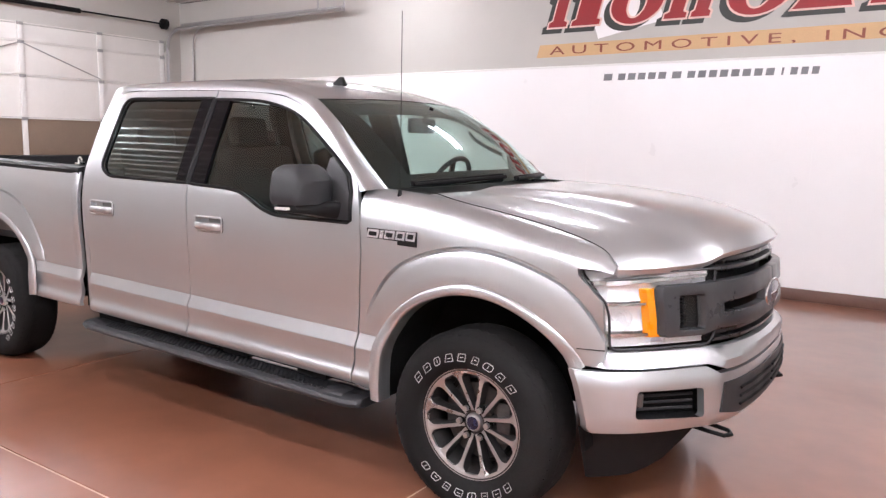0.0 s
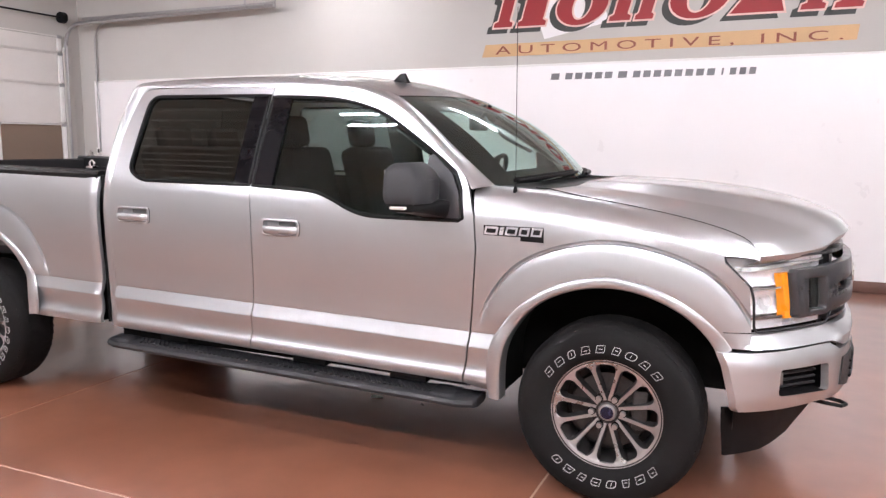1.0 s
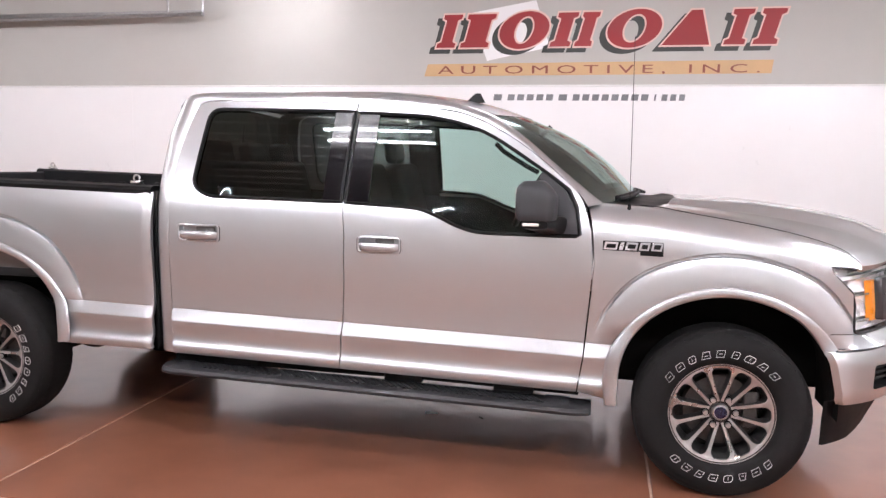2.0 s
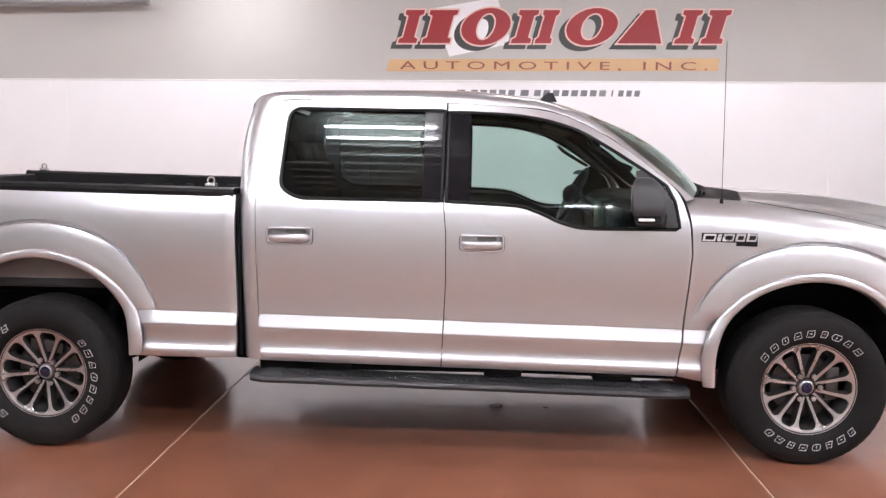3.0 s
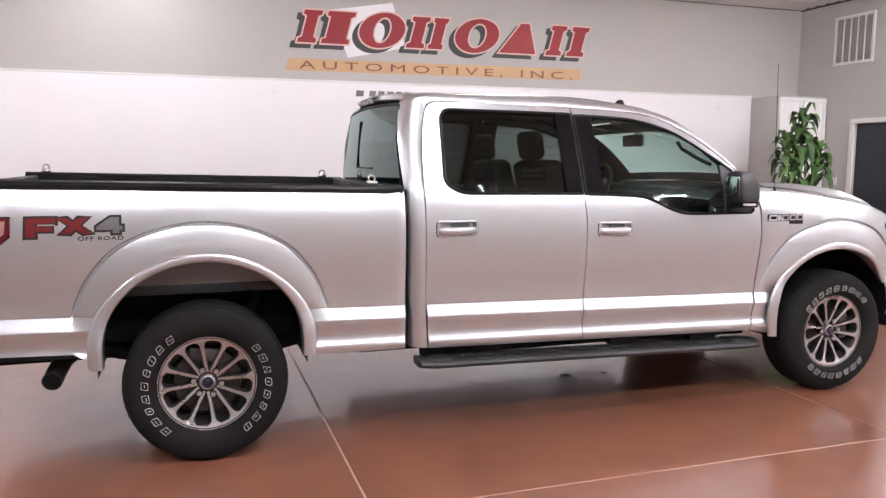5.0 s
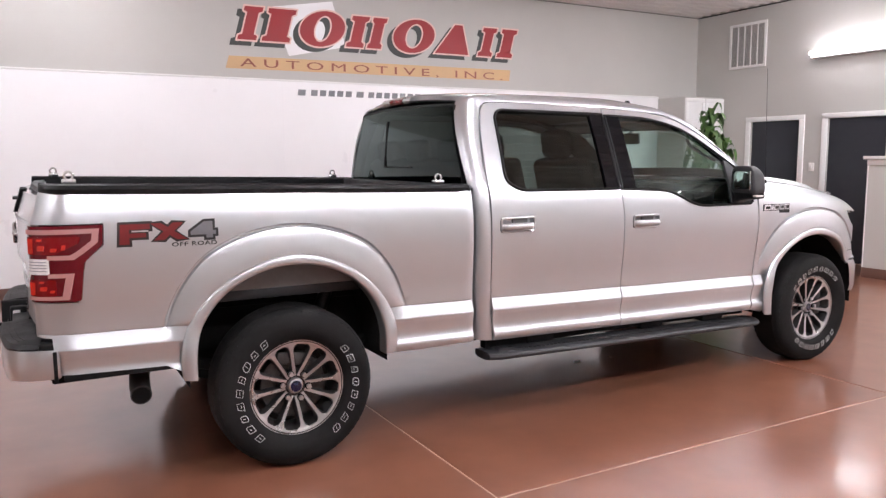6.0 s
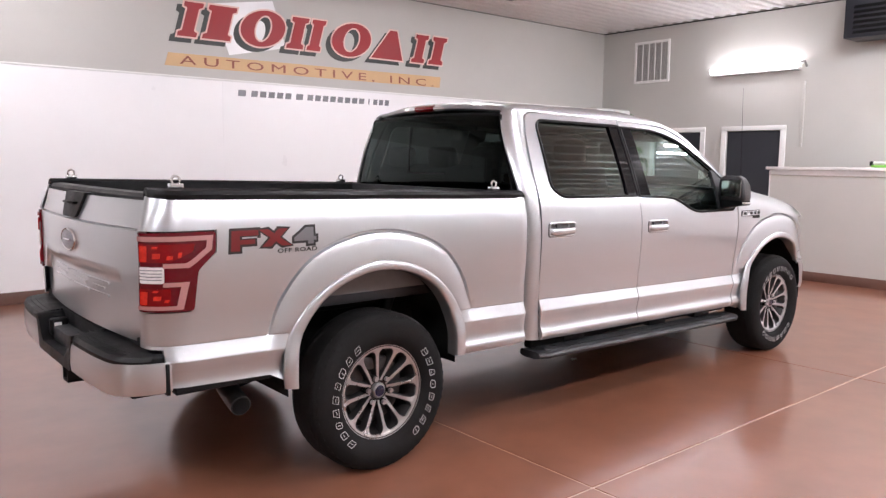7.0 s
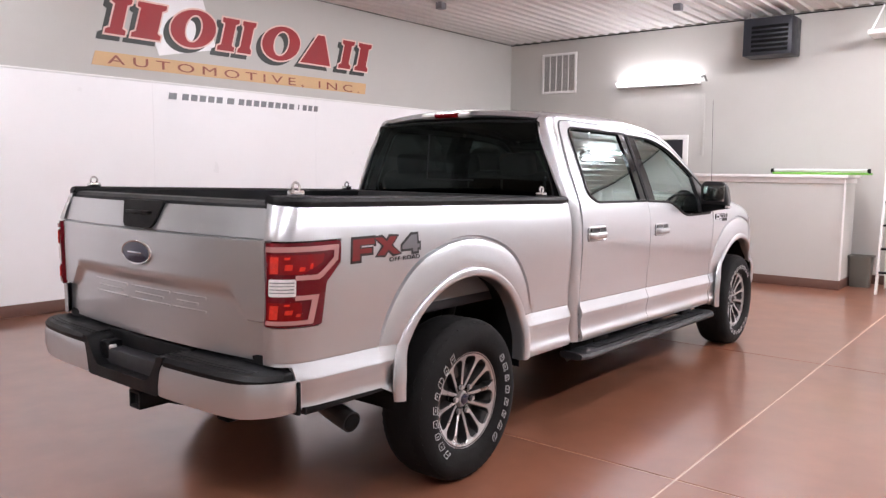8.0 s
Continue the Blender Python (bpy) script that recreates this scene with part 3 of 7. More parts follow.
box(bm, EAST - 0.012, (NORTH + SOUTH) / 2, CEIL - 0.008, 0.016, NORTH - SOUTH, 0.016)
tagged(mesh_ob("trim_ceiling", bm, BLACK), "dark closure strip at the top of the wall", "trim", kind="structure")
bm = B()
box(bm, (EAST + WEST) / 2, NORTH - 0.008, CEIL - 0.006, EAST - WEST - 0.1, 0.012, 0.01)
tagged(mesh_ob("trim_ceiling_north", bm, STEEL), "dark closure strip at the top of the wall", "trim", kind="structure")


def tube_fixture(m, length=1.22, mat=TUBE):
    f = thing("unseen_fixture", "lit white twin-tube strip light out of view, mostly added to fill the room", "light fixture", "strip lights", m)
    bm = B()
    box(bm, 0, 0, 0.065, length + 0.06, 0.11, 0.05, 0.006)
    part("housing", bm, TRIMWHITE, f)
    for yy in (-0.09, 0.09):
        bm = B()
        cyl(bm, (-length / 2, yy, 0.0), (length / 2, yy, 0.0), 0.014, seg=10)
        part("tube", bm, mat, f, "glowing white tube")
        for xx in (-length / 2 - 0.012, length / 2 + 0.012):
            bm = B()
            box(bm, xx, yy, 0.012, 0.022, 0.03, 0.06, 0.003)
            part("lamp_holder", bm, TRIMWHITE, f)
    return f


for row, lamp_glow in ((LAMPS, TUBE), (SOUTH_ROW, SOUTHTUBE), (NORTH_ROW, FARTUBE), (WEST_ROW, WESTTUBE), (EAST_ROW, EASTTUBE)):
    for lx, ly in row:
        tube_fixture(pose(lx, ly, CEIL - 0.09), 0.98, lamp_glow)
# the strip light on the end wall
WT_Y, WT_Z = 2.05, 2.98
wl = thing("wall_light", "lit white wraparound strip light mounted on the wall", "light fixture")
bm = B()
box(bm, EAST - 0.065, WT_Y, WT_Z - 0.035, 0.126, 1.38, 0.040, 0.006)
part("housing", bm, TRIMWHITE, wl)
bm = B()
box(bm, EAST - 0.155, WT_Y, WT_Z + 0.010, 0.045, 1.36, 0.050, 0.018, seg=3)
part("diffuser", bm, WALLTUBE, wl, "glowing white diffuser")
bm = B()
tube(bm, [(EAST - 0.02, WT_Y - 0.78, WT_Z - 0.02), (EAST - 0.06, WT_Y - 0.76, WT_Z + 0.06), (EAST - 0.02, WT_Y - 0.70, WT_Z + 0.05)], 0.018, 8)
clip = thing("lamp_bracket", "small metal bracket beside the strip light", "bracket")
part("arm", bm, STEEL, clip)
bm = B()
box(bm, EAST - 0.01, WT_Y - 0.75, 2.28, 0.02, 0.045, 0.95, 0.004)
tagged(mesh_ob("cable_duct", bm, WALLGREY), "grey surface wiring duct running down the wall", "wiring duct")

# return-air vent
vent = thing("wall_vent", "white return-air grille with grey louvres high on the wall", "vent")
VY, VZ, VW, VH = 3.93, 3.262, 0.70, 0.70
bm = B()
for dy, dz, sy, sz in ((-VW / 2 + 0.02, 0, 0.04, VH), (VW / 2 - 0.02, 0, 0.04, VH), (0, VH / 2 - 0.02, VW - 0.08, 0.04), (0, -VH / 2 + 0.02, VW - 0.08, 0.04)):
    box(bm, EAST - 0.012, VY + dy, VZ + dz, 0.024, sy, sz, 0.003)
part("frame", bm, TRIMWHITE, vent)
bm = B()
box(bm, EAST - 0.003, VY, VZ, 0.005, VW - 0.08, VH - 0.08)
part("backing", bm, STICKER_GREY, vent)
for k in range(1, 5):
    bm = B()
    box(bm, EAST - 0.012, VY - VW / 2 + 0.04 + k * (VW - 0.08) / 5, VZ, 0.02, 0.014, VH - 0.08)
    part("mullion", bm, TRIMWHITE, vent)
for k in range(36):
    bm = B()
    box(bm, 0, 0, 0, 0.016, VW - 0.085, 0.003)
    part("slat", bm, WALLGREY, vent, m=pose(EAST - 0.012, VY, VZ - VH / 2 + 0.05 + k * (VH - 0.1) / 35, 0, 40, 0))

# unit heater
HEATERNAVY = surface("dark_blue_heater_enamel", (0.011, 0.012, 0.018), 0.45, vary=0.2, bump=0.03)
heater = thing("unit_heater", "dark boxy unit heater hung under the ceiling", "heater")
bm = B()
box(bm, 4.80, 0.235, 3.475, 0.46, 0.67, 0.53, 0.015)
part("cabinet", bm, HEATERNAVY, heater)
for k in range(6):
    bm = B()
    box(bm, 0, 0, 0, 0.012, 0.5, 0.05, 0.003)
    part("louvre", bm, BLACK, heater, m=pose(4.565, 0.20, 3.28 + k * 0.065, 0, 30, 0))
for yy in (-0.05, 0.55):
    bm = B()
    cyl(bm, (4.78, yy, 3.73), (4.78, yy, CEIL), 0.008, seg=8)
    part("hanger_rod", bm, STEEL, heater)
for sx, sy in ((1.48, 3.70), (3.47, 1.11)):
    det = thing("ceiling_junction_box", "small grey box on the corrugated ceiling", "junction box", "ceiling boxes")
    bm = B()
    box(bm, sx, sy, CEIL - 0.045, 0.11, 0.11, 0.09, 0.008)
    part("body", bm, STICKER_GREY, det)

# half wall with a white cap
bm = B()
BX0, BX1, BY0, BY1, BZ = 4.12, 4.82, -0.97, 1.22, 1.475
box(bm, (BX0 + BX1) / 2, (BY0 + BY1) / 2, BZ / 2, BX1 - BX0, BY1 - BY0, BZ)
half = tagged(mesh_ob("half_wall", bm, WALLGREY), "chest-high grey half wall with a white cap and brown base", "half wall", kind="structure")
bm = B()
box(bm, (BX0 + BX1) / 2, (BY0 + BY1) / 2, BZ + 0.022, BX1 - BX0 + 0.1, BY1 - BY0 + 0.1, 0.04, 0.006)
part("cap", bm, TRIMWHITE, half, "white painted cap board")
bm = B()
box(bm, (BX0 + BX1) / 2, (BY0 + BY1) / 2, BZ - 0.035, BX1 - BX0 + 0.03, BY1 - BY0 + 0.03, 0.066, 0.006)
part("moulding", bm, TRIMWHITE, half)
bm = B()
box(bm, (BX0 + BX1) / 2, (BY0 + BY1) / 2, 0.063, BX1 - BX0 + 0.024, BY1 - BY0 + 0.024, 0.126, 0.003)
part("base", bm, BASEBROWN, half)
bm = B()
for yy in (BY0 - 0.006, BY1 + 0.006):
    box(bm, BX0 + 0.03, yy, (0.126 + BZ - 0.07) / 2, 0.075, 0.012, BZ - 0.2)
part("corner_guard", bm, TRIMWHITE, half)

# long green dust mop lying on the cap
GREEN = surface("bright_green_plastic", (0.16, 0.42, 0.05), 0.5, vary=0.15, bump=0.1)
mop = thing("green_frame", "long bright green roller frame lying on the half wall", "roller frame")
bm = B()
box(bm, 4.32, -0.64, BZ + 0.062, 0.30, 1.18, 0.03, 0.008)
part("bed", bm, GREEN, mop)
bm = B()
cyl(bm, (4.22, -1.23, BZ + 0.105), (4.22, -0.04, BZ + 0.105), 0.016, seg=10)
part("roller", bm, TRIMWHITE, mop)
for yy in (-1.23, -0.04):
    part("knob", box(B(), 4.22, yy, BZ + 0.095, 0.06, 0.04, 0.06, 0.01), BLACK, mop)

# waste bin
BINGREY = surface("grey_plastic_bin", (0.13, 0.125, 0.105), 0.5, vary=0.1, bump=0.05)
bin_ = thing("waste_bin", "grey plastic waste bin standing by the half wall", "bin")
bm = B()
rows = []
for z, w, d in ((0.0, 0.12, 0.09), (0.40, 0.145, 0.115), (0.40, 0.155, 0.125), (0.43, 0.155, 0.125), (0.43, 0.14, 0.11), (0.06, 0.115, 0.085)):
    rows.append([(4.72 + x * d, -1.12 + y * w, z) for x, y in rounded([(-1, -1), (1, -1), (1, 1), (-1, 1)], 0.3)])
vs = loft(bm, rows, closed=True)
bm.faces.new(list(reversed(vs[0])))
bm.faces.new(vs[-1])
part("tub", bm, BINGREY, bin_)

# step ladder at the edge
ladder = thing("step_ladder", "white step ladder with dark treads standing on the floor", "ladder")
for yy in (-1.42, -1.86):
    bm = B()
    box(bm, 0, 0, 0, 0.07, 0.03, 1.75, 0.006, m=pose(4.22, yy, 0.86, 0, 9, 0))
    part("rail", bm, TRIMWHITE, ladder)
    bm = B()
    box(bm, 0, 0, 0, 0.03, 0.025, 1.72, 0.006, m=pose(4.62, yy, 0.85, 0, -9, 0))
    part("rear_leg", bm, TRIMWHITE, ladder)
for k in range(5):
    bm = B()
    z = 0.28 + 0.3 * k
    box(bm, 4.22 + (z - 0.86) * 0.158, -1.64, z, 0.09, 0.41, 0.025, 0.004)
    part("tread", bm, BLACK, ladder)
bm = B()
box(bm, 4.37, -1.64, 1.735, 0.2, 0.48, 0.03, 0.008)
part("top_cap", bm, TRIMWHITE, ladder)
hopper = thing("hanging_rack", "white metal rack hung high on the wall", "rack")
bm = B()
box(bm, 4.8, -1.35, 3.40, 0.45, 0.62, 0.06, 0.006)
part("shelf", bm, TRIMWHITE, hopper)
for yy in (-1.08, -1.62):
    bm = B()
    tube(bm, [(4.6, yy, 3.42), (5.08, yy - 0.05, CEIL - 0.02)], 0.014, 8)
    part("stay", bm, TRIMWHITE, hopper)

# corner cabinet
cab = thing("tall_cabinet", "tall cabinet with grey sides and white panelled doors in the corner", "cabinet")
bm = B()
box(bm, 4.665, 4.66, 1.235, 0.87, 0.58, 2.47, 0.004)
part("body", bm, WALLGREY, cab)
for k, xx in enumerate((4.445, 4.885)):
    for z0, z1 in ((0.08, 1.52), (1.54, 2.45)):
        bm = B()
        box(bm, xx, 4.36, (z0 + z1) / 2, 0.425, 0.02, z1 - z0, 0.003)
        d = part("door", bm, TRIMWHITE, cab, "white panelled door")
        bm = B()
        for dx, dz, sx, sz in ((0, (z1 - z0) / 2 - 0.035, 0.42, 0.06), (0, -(z1 - z0) / 2 + 0.035, 0.42, 0.06), (-0.18, 0, 0.06, z1 - z0 - 0.14), (0.18, 0, 0.06, z1 - z0 - 0.14)):
            box(bm, xx + dx, 4.345, (z0 + z1) / 2 + dz, sx, 0.012, sz, 0.003)
        part("rail", bm, TRIMWHITE, d)
for k, (yy, zz) in enumerate(((2.71, 1.36), (1.30, 1.40), (4.12, 1.22))):
    sw = thing("light_switch", "small white wall plate beside the doors", "wall plate", "wall plates")
    bm = B()
    box(bm, EAST - 0.008, yy, zz, 0.014, 0.085, 0.125, 0.004)
    part("plate", bm, TRIMWHITE, sw)
    bm = B()
    box(bm, EAST - 0.018, yy, zz, 0.012, 0.03, 0.055, 0.003)
    part("toggle", bm, TRIMWHITE, sw)

# corn plant
LEAF = surface("green_leaf", (0.078, 0.160, 0.040), 0.45, vary=0.35, scale=14, fine=120, bump=0.08, random_vary=0.3)
CANE = surface("plant_cane", (0.22, 0.16, 0.09), 0.8, vary=0.25, scale=20, bump=0.3)
POT = surface("dark_plant_pot", (0.05, 0.04, 0.035), 0.5, vary=0.1)
PX, PY = 3.95, 3.58
plant = thing("potted_corn_plant", "tall potted corn plant with bushy arching green leaves", "plant", m=pose(PX, PY, 0))
bm = B()
lathe(bm, [(0.0, 0.0), (0.13, 0.0), (0.17, 0.32), (0.185, 0.32), (0.185, 0.35), (0.165, 0.35), (0.155, 0.30), (0.0, 0.30)], 24)
part("pot", bm, POT, plant, m=pose(0, 0, 0, 90, 0, 0))
rng = random.Random(7)
for cx, cy, top, n in ((0.0, 0.0, 2.12, 46), (0.25, -0.05, 1.70, 34), (-0.22, 0.05, 1.78, 28), (-0.16, -0.06, 1.48, 30)):
    bm = B()
    tube(bm, [(cx * 0.3, cy * 0.3, 0.28), (cx * 0.6, cy * 0.6, 1.0), (cx, cy, top - 0.1)], [0.03, 0.027, 0.020], 8)
    part("cane", bm, CANE, plant)
    for k in range(n):
        az = k * 2.4 + rng.uniform(-0.5, 0.5)
        low = 1 - k / n
        length, rise = rng.uniform(0.22, 0.37) * (0.75 + 0.35 * low), rng.uniform(0.05, 0.24) * (1.15 - 0.6 * low)
        droop = rng.uniform(0.45, 1.1) * (0.7 + 0.5 * low)
        w = rng.uniform(0.040, 0.068)
        z0 = top - 0.46 * low + rng.uniform(-0.03, 0.03)
        twist = rng.uniform(-0.5, 0.5)
        rows = []
        for j in range(10):
            t = j / 9
            a2 = az + twist * t * t
            ca, sa = math.cos(a2), math.sin(a2)
            rr = length * (t - 0.22 * t * t) * 0.95
            zz = z0 + rise * math.sin(t * 2.0) - droop * length * t ** 2.4
            ww = w * math.sin(math.pi * min(1, 0.10 + 0.90 * t)) ** 0.8 + 0.003
            wav = 0.006 * math.sin(t * 17 + k)
            rows.append([(cx + ca * rr - sa * ww * s, cy + sa * rr + ca * ww * s, zz + 0.30 * ww * abs(s) + wav * s + twist * 0.25 * ww * s) for s in (-1, -0.5, 0, 0.5, 1)])
        bm = B()
        loft(bm, rows)
        part("leaf", bm, LEAF, plant, angle=60)

# scraps lying under the truck
SCRAP = surface("pale_paper_scrap", (0.85, 0.84, 0.80), 0.35, vary=0.12, scale=30, bump=0.2, spec=0.7)
DRYLEAF = surface("dry_brown_leaf", (0.10, 0.055, 0.03), 0.8, vary=0.3, scale=40, bump=0.3)
for name, label, cat, mat, x, y, turn, ln in (("paper_scrap", "crumpled pale paper scrap lying on the floor", "scrap", SCRAP, -1.558, -0.156, 15, 0.075), ("dry_leaf", "small dry brown leaf lying on the floor", "leaf", DRYLEAF, -1.25, -0.16, -30, 0.03)):
    bm = B()
    rows = []
    for j in range(7):
        t = j / 6
        w = ln * 0.33 * math.sin(math.pi * min(0.96, 0.08 + 0.88 * t)) ** 0.8
        rows.append([(ln * (t - 0.5), w * q, 0.003 + 0.10 * ln * abs(q) ** 1.5 + 0.05 * ln * math.sin(5 * t + q)) for q in (-1, -0.5, 0, 0.5, 1)])
    top = loft(bm, rows)
    loft(bm, [[(p[0], p[1], max(p[2] - 0.002, 0.0005)) for p in r] for r in rows])
    tagged(mesh_ob(name, fixed_normals(bm), mat, m=pose(x, y, 0.0, 0, 0, turn)), label, cat)

# ---- the painted sign on the north wall ----
SIGN_RED = surface("red_sign_paint", (0.31, 0.014, 0.018), 0.55, vary=0.12, scale=5, bump=0.02)
SIGN_PALE = surface("pale_sign_edge", (0.80, 0.55, 0.48), 0.55, vary=0.05, bump=0.02)
SIGN_BLACK = surface("black_sign_paint", (0.035, 0.036, 0.033), 0.55, vary=0.15, bump=0.02)
SIGN_GOLD = surface("gold_sign_band", (0.60, 0.38, 0.19), 0.5, vary=0.10, scale=3, bump=0.02)
SIGN_BROWN = surface("reddish_brown_lettering", (0.24, 0.065, 0.035), 0.55, vary=0.1, bump=0.02)
sign = thing("wall_sign", "painted sign of red shapes with black shadows and gold band", "sign")
SL = 0.27


def sign_shape(pts, hole=None, grow=0.0, dx=0.0, dz=0.0, y=0.0, mat=None, name="shape"):
    """A flat painted shape, slanted like the sign; pts in metres along the wall and above the sign's foot."""
    z0 = 2.965
    def put(p):
        return (p[0] + SL * p[1] + dx, z0 + p[1] + dz)
    def fat(loop, g):
        q = [np.array(p, float) for p in loop]
        n, out = len(q), []
        area = sum(q[i][0] * q[(i + 1) % n][1] - q[(i + 1) % n][0] * q[i][1] for i in range(n))
        s = 1 if area > 0 else -1
        for i in range(n):
            a, b = q[i] - q[i - 1], q[(i + 1) % n] - q[i]
            na, nb = np.array([a[1], -a[0]]), np.array([b[1], -b[0]])
            na, nb = na / (np.linalg.norm(na) + 1e-9), nb / (np.linalg.norm(nb) + 1e-9)
            m = na + nb
            m = m / max(0.5, float(m @ m) / 2)
            out.append(tuple(q[i] + s * g * m))
        return out
    o = fat(pts, grow) if grow else pts
    h = [fat(hole, -grow)] if hole and grow else ([hole] if hole else [])
    bm = sheet([put(p) for p in o], lambda u, v: (u, NORTH - y, v), 0.2, holes=[[put(p) for p in k] for k in h], rim=(0, y, 0))
    bmesh.ops.recalc_face_normals(bm, faces=bm.faces)
    part(name, bm, mat, sign)


def ring(cx, cz, rx, rz, n=28):
    return [(cx + rx * math.cos(2 * math.pi * k / n), cz + rz * math.sin(2 * math.pi * k / n)) for k in range(n)]


def slab_bar(x0, x1, h=0.40, serif=0.045, t=0.05):
    return [(x0 - serif, 0), (x1 + serif, 0), (x1 + serif, t), (x1, t + 0.02), (x1, h - t - 0.02), (x1 + serif, h - t), (x1 + serif, h), (x0 - serif, h), (x0 - serif, h - t), (x0, h - t - 0.02), (x0, t + 0.02), (x0 - serif, t)]


shapes = [
    (slab_bar(-2.66, -2.52), None), (slab_bar(-2.36, -2.10), None),
    (ring(-1.66, 0.2, 0.30, 0.225), ring(-1.66, 0.2, 0.115, 0.165)),
    (slab_bar(-1.25, -1.10), None), (slab_bar(-0.97, -0.83, 0.40, 0.03), None),
    (ring(-0.35, 0.2, 0.31, 0.225), ring(-0.35, 0.2, 0.13, 0.165)),
    ([(0.02, 0.0), (0.56, 0.0), (0.36, 0.40), (0.24, 0.40)], None),
    (slab_bar(0.76, 0.90), None), (slab_bar(1.08, 1.25), None),
]
for o, h in shapes:
    sign_shape(o, h, 0.016, -0.075, -0.055, 0.006, SIGN_BLACK, "shadow_shape")
for o, h in shapes:
    sign_shape(o, h, 0.020, 0, 0, 0.010, SIGN_PALE, "outline_shape")
for o, h in shapes:
    sign_shape(o, h, 0.0, 0, 0, 0.014, SIGN_RED, "red_shape")
bm = B()
prism(bm, [(-2.27, 3.385), (-1.47, 3.52), (-1.29, 2.96), (-2.06, 2.80)], "y", NORTH - 0.004, NORTH)
part("tilted_square", bm, WALLWHITE, sign, "white tilted square")
bm = B()
prism(bm, [(-2.855, 2.615), (1.265, 2.635), (1.285, 2.79), (-2.81, 2.765)], "y", NORTH - 0.006, NORTH)
part("band", bm, SIGN_GOLD, sign, "gold band")
letters = text_mesh("AUTOMOTIVE, INC.", 0.14, pose(-2.68, NORTH - 0.008, 2.645, 90, 0, 0), "lettering", SIGN_BROWN, sign, 0.001, 1.5, 3.82)
islands(letters, "letter", sign)
# the web address as plain bars
for x0, x1 in ((-1.965, -1.83), (-1.79, -1.20), (-1.165, -1.03), (-0.995, -0.07), (-0.035, -0.01), (0.05, 0.35)):
    n = max(1, round((x1 - x0) / 0.115))
    for k in range(n):
        w = (x1 - x0) / n
        bm = prism(B(), [(x0 + k * w, 2.318), (x0 + k * w + max(w - 0.035, 0.02), 2.318), (x0 + k * w + max(w - 0.035, 0.02) + 0.01, 2.392), (x0 + k * w + 0.01, 2.392)], "y", NORTH - 0.019, NORTH - 0.014)
        part("address_bar", bm, STICKER_GREY, sign)

# ---- the pickup truck: x forward from the front axle, right side at -y ----
truck = thing("pickup_truck", "silver crew-cab pickup truck parked on a brown concrete floor", "pickup truck")
WB, HUB = -3.983, 0.40
door_prof = pchip([(0.40, 0.876), (0.425, 0.905), (0.45, 0.928), (0.47, 0.945), (0.488, 0.9552), (0.500, 0.9595), (0.510, 0.9605), (0.518, 0.9590), (0.528, 0.9540), (0.540, 0.9480), (0.552, 0.9448), (0.57, 0.9440), (0.60, 0.9470), (0.630, 0.9525), (0.648, 0.957), (0.652, 0.9563), (0.656, 0.9548), (0.7140, 0.9332), (0.7160, 0.9326), (0.7185, 0.9352), (0.7210, 0.9356), (0.74, 0.9354), (0.80, 0.9365), (0.90, 0.9435), (1.0, 0.949), (1.08, 0.9515), (1.15, 0.951), (1.20, 0.948), (1.25, 0.942), (1.30, 0.9325), (1.335, 0.921), (1.38, 0.9045), (1.50, 0.857), (1.65, 0.793), (1.80, 0.7255), (1.90, 0.679)])
bed_prof = pchip([(0.40, 0.876), (0.425, 0.905), (0.45, 0.928), (0.47, 0.945), (0.488, 0.9552), (0.500, 0.9595), (0.510, 0.9605), (0.518, 0.9590), (0.528, 0.9540), (0.540, 0.9480), (0.552, 0.9448), (0.57, 0.9440), (0.60, 0.9470), (0.630, 0.9525), (0.648, 0.957), (0.652, 0.9563), (0.656, 0.9548), (0.7140, 0.9332), (0.7160, 0.9326), (0.7185, 0.9352), (0.7210, 0.9356), (0.74, 0.9354), (0.80, 0.9365), (0.90, 0.9435), (1.0, 0.949), (1.08, 0.9515), (1.15, 0.951), (1.21, 0.946), (1.235, 0.942), (1.25, 0.938), (1.30, 0.925), (1.35, 0.909), (1.45, 0.88)])
fender_top = pchip([(-0.70, 1.366), (-0.368, 1.345), (0.0, 1.296), (0.3, 1.240), (0.45, 1.198), (0.516, 1.170), (0.58, 1.118), (0.62, 1.10)])
shut_y = pchip([(-0.70, 0.815), (0.40, 0.815), (0.50, 0.822), (0.58, 0.856), (0.62, 0.866)])
ARCH_A = pchip([(0, 0.475), (5, 0.478), (36, 0.535), (59, 0.553), (90, 0.556)])
ARCH_F = pchip([(0, 0.532), (31, 0.592), (50, 0.596), (67, 0.598), (90, 0.604)])
ARCH_B = pchip([(0, 0.64), (27, 0.675), (41, 0.712), (61, 0.745), (76, 0.742), (90, 0.741)])
FC, RC = (0.0, 0.395), (WB, 0.462)


def scaled(loop, k):
    c = np.mean(np.array(loop), axis=0)
    return [tuple(c + (np.array(p) - c) * k) for p in loop]


def fix(bm):
    bmesh.ops.recalc_face_normals(bm, faces=bm.faces)
    return bm


def polar(x, z, c):
    dx, dz = abs(x - c[0]), z - c[1]
    return math.hypot(dx, dz), math.degrees(math.atan2(max(dz, 0.0), dx))


